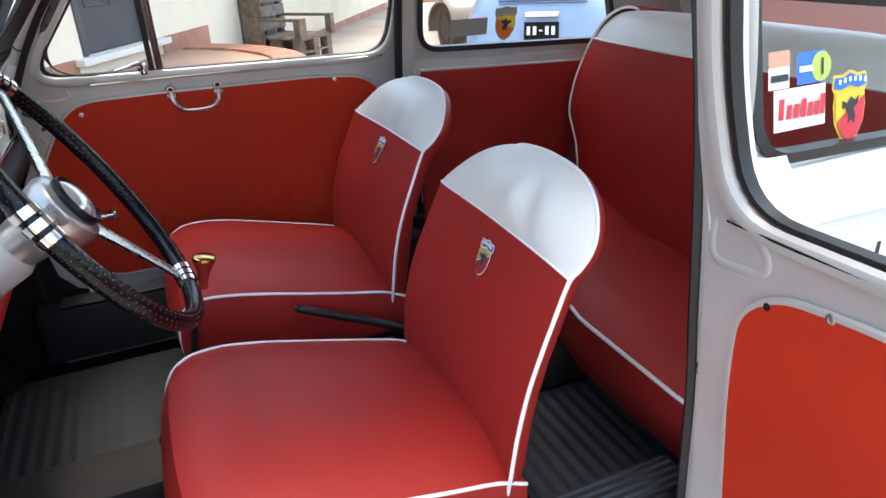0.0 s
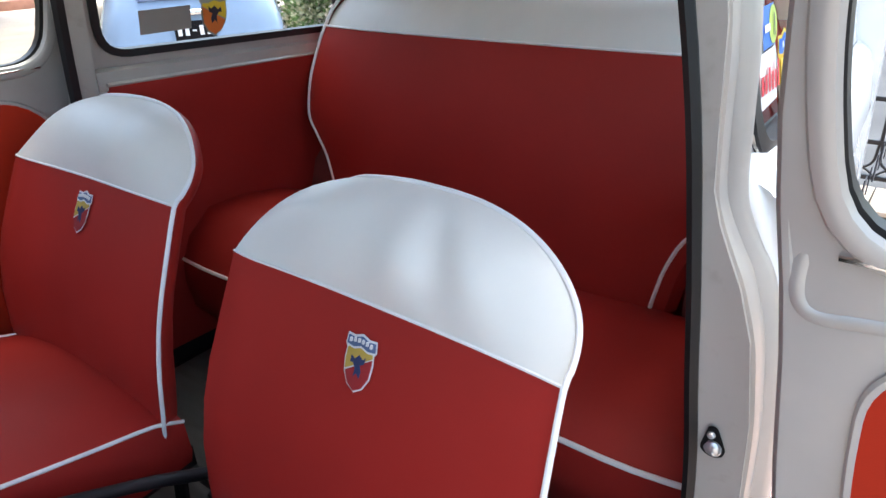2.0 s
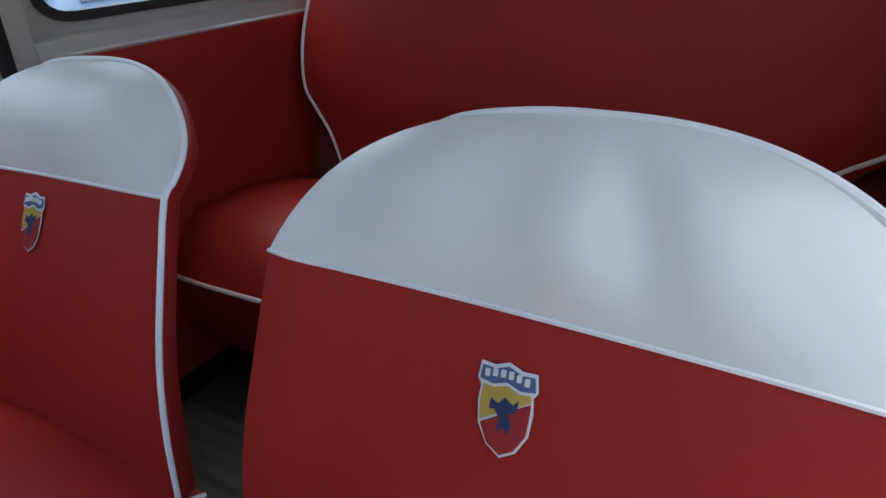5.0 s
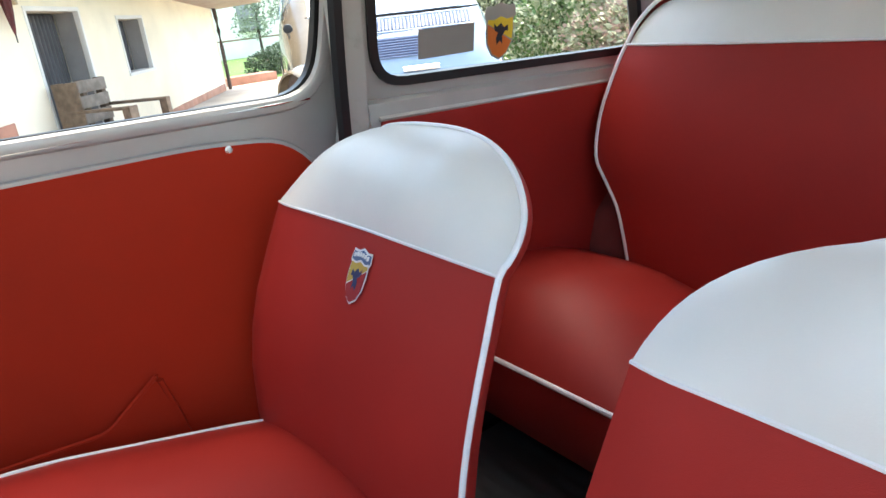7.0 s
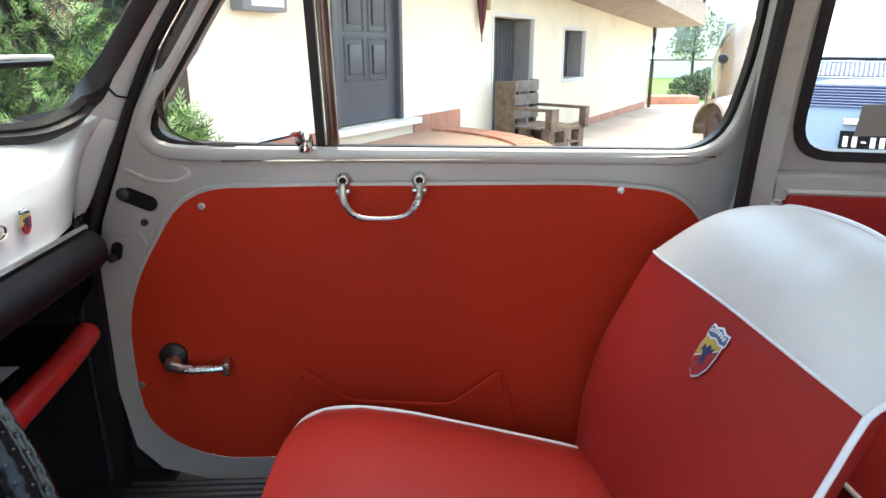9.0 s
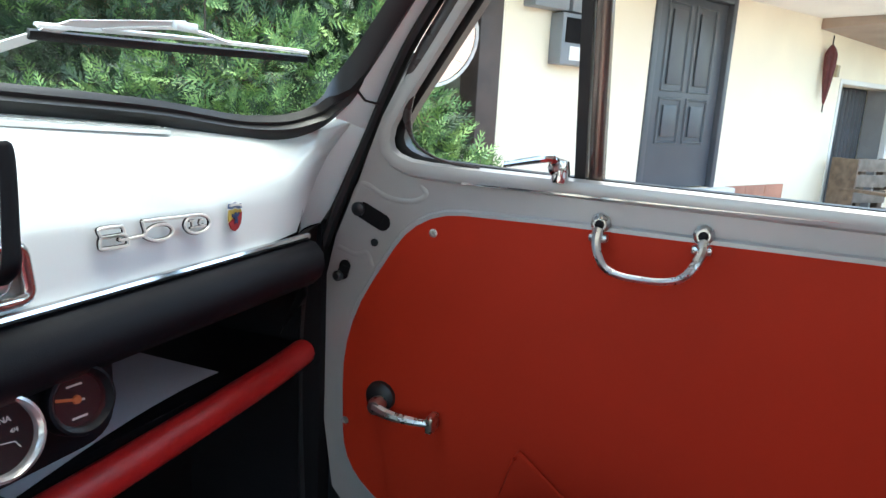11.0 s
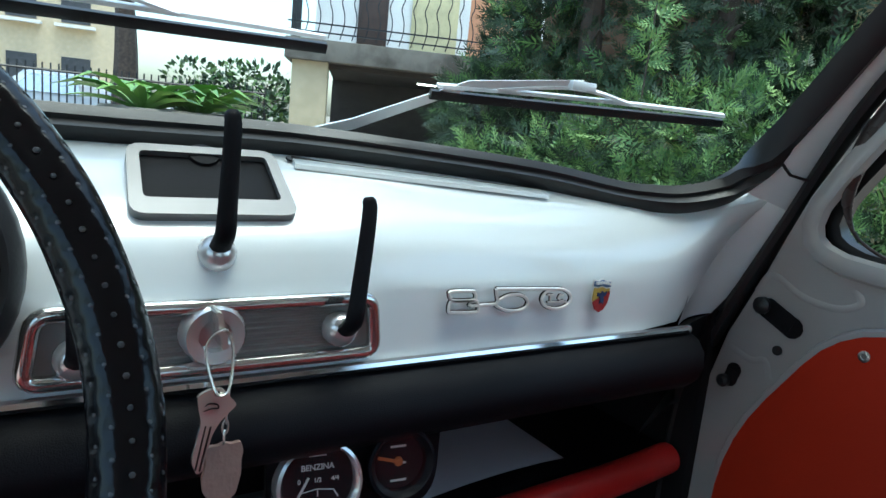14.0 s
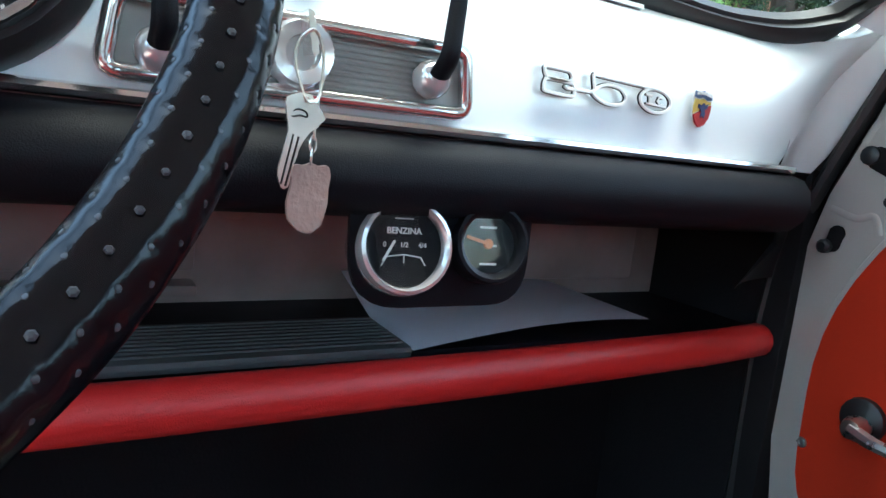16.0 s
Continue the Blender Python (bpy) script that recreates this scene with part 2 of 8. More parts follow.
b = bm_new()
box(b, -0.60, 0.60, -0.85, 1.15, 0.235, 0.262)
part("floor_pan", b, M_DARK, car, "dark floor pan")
b = bm_new()
box(b, -0.07, 0.07, -0.8, 1.1, 0.26, 0.33, 0.02)
part("tunnel", b, M_MAT, car, "carpeted centre tunnel")
for s in (-1, 1):
    b = bm_new()
    box(b, s * 0.565, s * 0.635, -0.05, 0.93, 0.22, 0.424, 0.012)
    part("sill", b, M_SILVER, car, "grey enamelled door sill")
    b = bm_new()
    box(b, s * 0.50, s * 0.566, -0.04, 0.95, 0.30, 0.438, 0.008)
    grid(b, [[Vector((s * (0.503 + 0.0035 * k), y, 0.4385 + (0.0035 if k % 4 < 2 else 0.0))) for y in (-0.035, 0.4, 0.895)] for k in range(18)])
    part("sill_rubber", b, M_BLACK, car, "black ribbed rubber sill cover")

# rear quarters with their window openings
QW = rounded([(-0.060, 1.28), (-0.066, 0.936), (-0.67, 0.916), (-0.55, 1.25)], [0.05, 0.06, 0.05, 0.06], 6)
for s in (-1, 1):
    b = bm_new()
    qw = [(y + (0.014 if s < 0 and y > -0.3 else 0.004 if y > -0.3 else 0.0), z) for y, z in QW]
    sheet(b, [(-0.030 if s < 0 else -0.045, 0.900), (-0.012, 1.34), (-0.72, 1.33), (-0.95, 1.08), (-1.13, 0.900)], [qw], 0.013, QI)
    moved(b, Matrix.Diagonal((s, 1, 1, 1)))
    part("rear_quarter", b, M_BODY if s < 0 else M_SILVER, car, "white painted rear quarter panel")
    b = bm_new()
    sheet(b, [(-0.078, 0.30), (-0.078, 0.86), (-1.2, 0.86), (-1.35, 0.76), (-1.38, 0.36), (-1.25, 0.30)], (), 0.034, lambda y, z: FL(y, z), (0.45, 0.60, 0.70, 0.76, 0.80, 0.83))
    moved(b, Matrix.Diagonal((s, 1, 1, 1)))
    part("flank", b, M_BODY, car, "white painted flank")
    b = bm_new()
    rows = []
    for y in [-0.05 - 0.06 * k for k in range(19)]:
        x0, x1 = QI(y, 0.918) + 0.0125, FL(y, 0.86) + 0.0342
        rows.append([Vector((s * (x0 + (x1 - x0) * math.sin(a) ** 1.2), y, 0.86 + 0.062 * math.cos(a) ** 0.9)) for a in [math.pi / 2 * k / 6 for k in range(7)]])
    grid(b, rows)
    part("shoulder", b, M_BODY, car, "rounded white shoulder below the side window")
    b = bm_new()
    sweep(b, [(s * (QI(y, z) + 0.008), y, z) for y, z in qw], [(-0.004, -0.013), (0.010, -0.014), (0.012, 0.004), (0.006, 0.011), (-0.004, 0.009)], True, (1, 0, 0))
    w = part("quarter_window", b, M_BLACK, car, "rear quarter window in black rubber seal")
    b = bm_new()
    join(b, fill(qw))
    for v in b.verts:
        v.co.x = s * (QI(v.co.y, v.co.z) + 0.010)
    g = part("pane", b, M_GLASS, w)
    g.visible_shadow = False
    b = bm_new()
    tube(b, [(s * (QI(y, z) + 0.016), y, z) for y, z in qw], 0.005, True, 6, (1, 0, 0))
    part("chrome_strip", b, M_STEEL, w, "thin bright strip in the rubber")

for s in (-1, 1):
    b = bm_new()
    rows = [[Vector((s * (0.540 - 0.03 * max(0.0, -y - 0.07) + dx + 0.014 * max(0.0, 1 + y / 0.06)), y, z0 - 0.035 * (-y - 0.06) + dz)) for dx, dz in ((0.001, 0.0), (0.001, 0.015), (0.002, 0.034), (0.012, 0.040))] for z0 in (0.878,) for y in (-0.046, -0.06, -0.10, -0.15, -0.25, -0.35, -0.5, -0.72)]
    grid(b, rows)
    part("quarter_sill", b, M_SILVER, car, "grey enamelled ledge below the quarter window")
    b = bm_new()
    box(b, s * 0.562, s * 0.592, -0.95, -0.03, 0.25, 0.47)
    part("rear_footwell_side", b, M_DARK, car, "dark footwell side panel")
    if s < 0:
        b = bm_new()
        for_z = [(0.795, 0.622), (0.82, 0.617), (0.84, 0.611), (0.865, 0.602), (0.89, 0.593), (0.91, 0.584), (0.93, 0.576), (0.945, 0.566)]
        grid(b, [[Vector((s * x, y, z)) for x, y in ((0.550, -0.040), (xo - 0.012, -0.042), (xo - 0.003, -0.048), (xo + 0.002, -0.056), (xo + 0.013, -0.062), (xo + 0.015, -0.092))] for z, xo in for_z])
        part("post_shoulder", b, M_BODY, car, "white shoulder behind the door post")
# red bulkhead behind the bench
b = bm_new()
box(b, -0.54, 0.54, -0.66, -0.635, 0.25, 0.93)
box(b, -0.575, 0.575, -0.66, -0.635, 0.25, 0.84)
part("bulkhead", b, M_REDD, car, "red covered bulkhead behind the bench")

# B-posts: jamb face, seal, striker bolt
for s in (-1, 1):
    b = bm_new()
    jam = [(-0.590, 0.40), (-0.577, 0.62), (-0.563, 0.74), (-0.550, 0.87), (-0.526, 1.04), (-0.462, 1.335), (-0.500, 1.335), (-0.547, 1.06), (-0.551, 0.985), (-0.555, 0.925), (-0.564, 0.895), (-0.576, 0.868), (-0.589, 0.840), (-0.605, 0.790), (-0.618, 0.70), (-0.623, 0.60), (-0.626, 0.40)]
    sheet(b, jam, (), 0.045, lambda y, z: 0.0)
    for v in b.verts:
        v.co = Vector((-s * v.co.y, -v.co.x, v.co.z))
    bmesh.ops.bevel(b, geom=[e for e in b.edges if len(e.link_faces) == 2 and e.calc_face_angle() > 1.0], offset=0.006, segments=2, profile=0.6, affect="EDGES")
    post = part("b_post", b, M_JAMB, car, "grey enamelled door post with small dents")
    b = bm_new()
    inn = spline([(s * 0.585, 0.002, 0.40), (s * 0.574, 0.002, 0.62), (s * 0.561, 0.002, 0.74), (s * 0.547, 0.002, 0.87), (s * 0.522, 0.002, 1.04), (s * 0.458, 0.002, 1.335)], 4)
    sweep(b, inn, [(-0.006, -0.012), (0.004, -0.012), (0.006, 0.002), (0.0, 0.008), (-0.006, 0.005)], False, (0, 1, 0))
    part("door_seal", b, M_BLACK, car, "black rubber door seal")
    b = bm_new()
    plate = rounded([(0.578, 0.662), (0.584, 0.690), (0.592, 0.690), (0.604, 0.662), (0.591, 0.655)], [0.008, 0.006, 0.006, 0.008, 0.01], 4)
    sheet(b, plate, (), 0.004, lambda y, z: 0.0)
    for v in b.verts:
        v.co = Vector((s * v.co.y, 0.0015 + v.co.x, v.co.z))
    bp = part("buffer_plate", b, M_DARK, post, "dark plate under the buffer bolt")
    b = bm_new()
    lathe(b, [(0.0, 0.0), (0.0085, 0.0), (0.0085, 0.003), (0.006, 0.0055), (0.0, 0.0065)], (s * 0.5915, 0.005, 0.668), (0, 1, 0), 14)
    part("buffer_bolt", b, M_TRIM, bp, "dull steel bolt head")
    b = bm_new()
    lathe(b, [(0.0, 0.0), (0.0042, 0.0), (0.0042, 0.002), (0.003, 0.004), (0.0, 0.0045)], (s * 0.588, 0.005, 0.6825), (0, 1, 0), 10)
    part("screw", b, M_TRIM, bp)
    if s < 0:
        # bright rounded return of the post beside the open door
        b = bm_new()
        ret = [(0.40, 0.627, 0.646), (0.56, 0.6235, 0.641), (0.65, 0.621, 0.637), (0.70, 0.618, 0.633), (0.745, 0.6125, 0.629), (0.790, 0.605, 0.622), (0.840, 0.589, 0.607), (0.868, 0.576, 0.592), (0.895, 0.564, 0.579), (0.925, 0.555, 0.572), (0.985, 0.551, 0.568), (1.06, 0.546, 0.562), (1.2, 0.523, 0.538), (1.335, 0.500, 0.514)]
        rows = []
        for q in spline([Vector(r) for r in ret], 4):
            z, a, c = q
            lo = min(1.0, max(0.0, (0.90 - z) / 0.05))
            rows.append([Vector((-x, y, z)) for x, y in ((a - 0.008, -0.010), (a - 0.002, -0.0035), (a + 0.003, -0.005), (a + 0.005, -0.012), (a + 0.004, -0.024 - 0.010 * lo), (c - 0.004, -0.029 - 0.011 * lo), (c, -0.033 - 0.013 * lo), (c + 0.001, -0.038 - 0.022 * lo), (c - 0.004 * lo, -0.042 - 0.058 * lo))])
        grid(b, rows)
        part("post_return", b, M_SILVER, post, "white rounded return behind the door post")
    for hz in (0.834, 0.52):
        b = bm_new()
        box(b, s * 0.598, s * 0.630, -0.075, -0.067, hz - 0.022, hz + 0.022, 0.003)
        hg = part("door_hinge", b, M_BODY, car, "white painted door hinge with knuckles")
        for k in range(3):
            b = bm_new()
            lathe(b, [(0.0, -0.0075), (0.007, -0.0075), (0.007, 0.0075), (0.0, 0.0075)], (s * 0.632, -0.062, hz + (k - 1) * 0.0165), (0, 0, 1), 12)
            part("knuckle", b, M_BODY, hg)

# rubber blocks closing the lower corners of the shut door
for y0, y1, z0, z1 in ((0.862, 0.93, 0.43, 0.60), (-0.088, -0.030, 0.43, 0.56)):
    b = bm_new()
    box(b, 0.600, 0.634, y0, y1, z0, z1, 0.006)
    part("corner_rubber", b, M_BLACK, car, "black rubber block in the door corner")

# A-posts between windscreen and doors
W_SIDE = [(0.530, 0.876, 1.004), (0.539, 0.852, 1.040), (0.528, 0.7755, 1.14), (0.511, 0.704, 1.23), (0.472, 0.640, 1.32)]
D_SIDE = [(0.588, 0.848, 0.985), (0.573, 0.818, 1.04), (0.550, 0.749, 1.14), (0.533, 0.684, 1.23), (0.510, 0.624, 1.33)]
for s in (-1, 1):
    b = bm_new()
    w, d = spline(W_SIDE, 4), spline(D_SIDE, 4)
    rows = []
    for p, q in zip(w, d):
        rows.append([Vector((s * (p.x * (1 - t) + q.x * t - 0.005 * math.sin(math.pi * t)), p.y * (1 - t) + q.y * t - 0.003 * math.sin(math.pi * t), p.z * (1 - t) + q.z * t)) for t in (0, 0.15, 0.35, 0.5, 0.65, 0.85, 1)])
    grid(b, rows)
    part("a_post", b, M_DASH, car, "pale grey enamelled windscreen post")
    b = bm_new()
    dp = spline([(0.578, 0.93, 0.44), (0.580, 0.935, 0.6), (0.580, 0.932, 0.75), (0.584, 0.900, 0.86), (0.582, 0.846, 0.98), (0.557, 0.788, 1.08), (0.539, 0.716, 1.18), (0.509, 0.634, 1.31)], 4)
    sweep(b, [(s * p.x, p.y, p.z) for p in dp], circ(0.010, 8, 0.7, 1.0), False, (1, 0, 0))
    part("door_seal", b, M_BLACK, car, "black rubber door seal")

for s in (-1, 1):
    b = bm_new()
    tube(b, [(s * 0.543, 0.846, 1.036), (s * 0.553, 0.838, 1.022), (s * 0.566, 0.824, 1.018)], 0.0016, n=6)
    part("post_joint", b, M_BLACK, car, "dark joint across the windscreen post")

for s in (-1, 1):
    b = bm_new()
    sheet(b, [(0.905, 0.74), (0.885, 0.88), (0.85, 0.965), (0.79, 1.08), (0.83, 1.08), (0.90, 1.01), (1.0, 0.99), (1.0, 0.74)], (), 0.02, lambda y, z: 0.604 if z < 1.0 else 0.604 - 0.2 * (z - 1.0))
    moved(b, Matrix.Diagonal((s, 1, 1, 1)))
    part("scuttle_side", b, M_BLACK, car, "black sealed scuttle side")

# windscreen: rubber, glass
turn = [(0.416, 0.919, 0.988), (0.467, 0.901, 0.987), (0.506, 0.886, 0.996), (0.525, 0.876, 1.008)]
ws = [(-W_SIDE[k][0], W_SIDE[k][1], W_SIDE[k][2]) for k in range(4, 0, -1)] + [(-x, y, z) for x, y, z in reversed(turn)]
base = [(x, ws_y(x) - 0.012, 1.012 - 0.085 * max(0.0, abs(x) - 0.14) ** 1.15) for x in (-0.34, -0.25, -0.12, 0, 0.12, 0.25, 0.34)]
ws += base + turn + [W_SIDE[k] for k in range(1, 5)] + [(0.40, 0.66, 1.345), (0.2, 0.69, 1.352), (0, 0.70, 1.354), (-0.2, 0.69, 1.352), (-0.40, 0.66, 1.345)]
ws = spline(ws, 4, True)
b = bm_new()
sweep(b, ws, [(-0.0115, -0.012), (0.010, -0.013), (0.013, 0.0), (0.009, 0.011), (0.002, 0.008), (0.0, 0.011), (-0.009, 0.010), (-0.0125, 0.0)], True, (0, -0.8, 0.6), taper=lambda t: 1.0 if abs(ws[int(t * (len(ws) - 1) + 0.5)].x) < 0.44 or ws[int(t * (len(ws) - 1) + 0.5)].z > 1.3 else 1.08)
wsc = part("windscreen", b, M_BLACK, car, "windscreen in thick black rubber seal")
b = bm_new()
cz = Vector((0, 0.86, 1.18))
rows = []
for t in [k / 8 for k in range(9)]:
    lo = [(x, ws_y(x * 0.92), 0.99) for x in np.linspace(-0.545, 0.545, 13)]
    hi = [(x * 0.92, 0.72 - 0.3 * x * x * 0.6, 1.35) for x in np.linspace(-0.545, 0.545, 13)]
    rows.append([Vector(p).lerp(Vector(q), t) for p, q in zip(lo, hi)])
grid(b, rows)
g = part("pane", b, M_GLASS, wsc)
g.visible_shadow = False

# roof and headlining
for nm, dz, th, m, lab in (("roof", 0.012, 0.012, M_BODY, "white painted roof"), ("headlining", -0.012, 0.014, M_HEAD, "pale cloth headlining")):
    b = bm_new()
    for lay in (0, th):
        rows = []
        for y in np.linspace(0.70, -0.74, 17):
            rows.append([Vector((x, y, 1.345 + dz + lay + 0.055 * (1 - (x / 0.56) ** 2) - 0.05 * max(0, abs(y + 0.02) - 0.35) ** 1.5)) for x in np.linspace(-0.525, 0.525, 15)])
        grid(b, rows)
    part(nm, b, m, car, lab)

# tail: shelf, back wall with window opening, engine lid
b = bm_new()
box(b, -0.52, 0.52, -0.92, -0.63, 0.93, 0.955, 0.005)
part("rear_shelf", b, M_REDD, car, "red covered rear shelf")
b = bm_new()
RW = rounded([(-0.40, 1.05), (0.40, 1.05), (0.36, 1.27), (-0.36, 1.27)], 0.06, 5)
sheet(b, [(-0.60, 0.35), (0.60, 0.35), (0.575, 0.95), (0.50, 1.36), (-0.50, 1.36), (-0.575, 0.95)], [RW], 0.03, lambda a, z: 0.0)
for v in b.verts:
    v.co = Vector((v.co.y, -0.90 - v.co.x + (max(0.0, v.co.z - 0.95)) * 0.5, v.co.z))
part("tail_wall", b, M_BODY, car, "white painted tail around the rear window")
b = bm_new()
sweep(b, [(a, -0.895 + (z - 0.95) * 0.5, z) for a, z in RW], [(-0.012, -0.02), (0.012, -0.02), (0.012, 0.02), (-0.012, 0.02)], True, (0, 1, 0))
part("rear_window_seal", b, M_BLACK, car, "black rubber rear window seal")
b = bm_new()
rows = []
for y, z, w in ((-0.92, 0.93, 0.55), (-1.05, 0.90, 0.55), (-1.2, 0.82, 0.53), (-1.34, 0.68, 0.50), (-1.4, 0.5, 0.48), (-1.38, 0.32, 0.46)):
    rows.append([Vector((w * u, y - 0.04 * (1 - u * u), z + 0.03 * (1 - u * u))) for u in np.linspace(-1, 1, 11)])
grid(b, rows)
part("engine_lid", b, M_BODY, car, "white rounded engine lid")

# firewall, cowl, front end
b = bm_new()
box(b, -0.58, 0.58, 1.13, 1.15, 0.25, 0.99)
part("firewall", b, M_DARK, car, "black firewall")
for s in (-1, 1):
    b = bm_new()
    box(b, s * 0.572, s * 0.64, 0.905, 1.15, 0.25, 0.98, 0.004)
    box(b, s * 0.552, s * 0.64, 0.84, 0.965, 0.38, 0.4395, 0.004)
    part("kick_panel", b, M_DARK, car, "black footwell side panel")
b = bm_new()
rows = []
for y, z, w in ((1.0, 1.0, 0.60), (1.1, 0.985, 0.60), (1.35, 0.93, 0.57), (1.6, 0.82, 0.52), (1.75, 0.62, 0.48), (1.78, 0.35, 0.45)):
    rows.append([Vector((w * u, (y if y > 1.0 else ws_y(u * 0.6)) + (0.05 * (1 - u * u) if y > 1.2 else 0), z - 0.05 * u * u * (1 if y > 1 else 0.2))) for u in np.linspace(-1, 1, 13)])
grid(b, rows)
part("bonnet", b, M_BODY, car, "white front bonnet")
for s in (-1, 1):
    b = bm_new()
    sheet(b, [(0.94, 0.22), (0.94, 0.90), (1.1, 0.93), (1.4, 0.86), (1.7, 0.68), (1.75, 0.3)], (), 0.03, lambda y, z: 0.60 - 0.1 * max(0, y - 1.2))
    moved(b, Matrix.Diagonal((s, 1, 1, 1)))
    part("front_wing", b, M_BODY, car)
for sx in (-1, 1):
    for yy in (1.25, -0.75):
        b = bm_new()
        lathe(b, [(0.0, 0.05), (0.13, 0.05), (0.15, 0.06), (0.22, 0.05), (0.255, 0.03), (0.26, -0.02), (0.25, -0.06), (0.0, -0.06)], (sx * 0.52, yy, GROUND_Z + 0.26), (sx, 0, 0), 28)
        part("wheel", b, M_BLACK, car, "black tyre on small wheel")

# ---- doors ----
DOOR = [(0.04, 0.425), (0.66, 0.42), (0.78, 0.427), (0.855, 0.45), (0.890, 0.49), (0.907, 0.60), (0.911, 0.70), (0.905, 0.795), (0.893, 0.846), (0.868, 0.907), (0.844, 0.96), (0.822, 1.005), (0.775, 1.080), (0.7235, 1.15), (0.672, 1.22), (0.620, 1.31), (0.59, 1.338), (0.05, 1.345)]
REAR_SHUT = [(-0.024, 1.335), (-0.038, 1.29), (-0.040, 0.6), (-0.036, 0.47), (-0.017, 0.435)]
REAR_OPEN = [(0.002, 1.335), (-0.010, 1.29), (-0.014, 1.03), (-0.010, 0.963), (-0.002, 0.90), (0.005, 0.84), (0.012, 0.75), (0.028, 0.6), (0.038, 0.47), (0.05, 0.435)]
WIN_SHUT = rounded([(0.855, 0.945), (0.010, 0.930), (-0.014, 1.07), (-0.010, 1.30), (0.585, 1.295), (0.633, 1.25)], [0.095, 0.075, 0.05, 0.05, 0.05, 0.03], 6)
PANEL_SHUT = rounded([(0.775, 0.897), (0.60, 0.8995), (0.20, 0.8975), (0.07, 0.884), (0.012, 0.80), (0.008, 0.52), (0.06, 0.466), (0.78, 0.466), (0.872, 0.53), (0.878, 0.73)], [0.06, 0.01, 0.05, 0.06, 0.06, 0.06, 0.05, 0.08, 0.06, 0.08], 5)
PANEL_OPEN = rounded([(0.775, 0.897), (0.60, 0.8995), (0.20, 0.8925), (0.105, 0.880), (0.060, 0.845), (0.060, 0.76), (0.080, 0.60), (0.105, 0.466), (0.78, 0.466), (0.872, 0.53), (0.878, 0.73)], [0.06, 0.01, 0.05, 0.03, 0.03, 0.05, 0.03, 0.04, 0.08, 0.06, 0.08], 5)
WIN_OPEN = rounded([(0.855, 0.945), (0.024, 0.930), (0.003, 1.07), (0.007, 1.30), (0.585, 1.295), (0.633, 1.25)], [0.095, 0.075, 0.05, 0.05, 0.05, 0.03], 6)


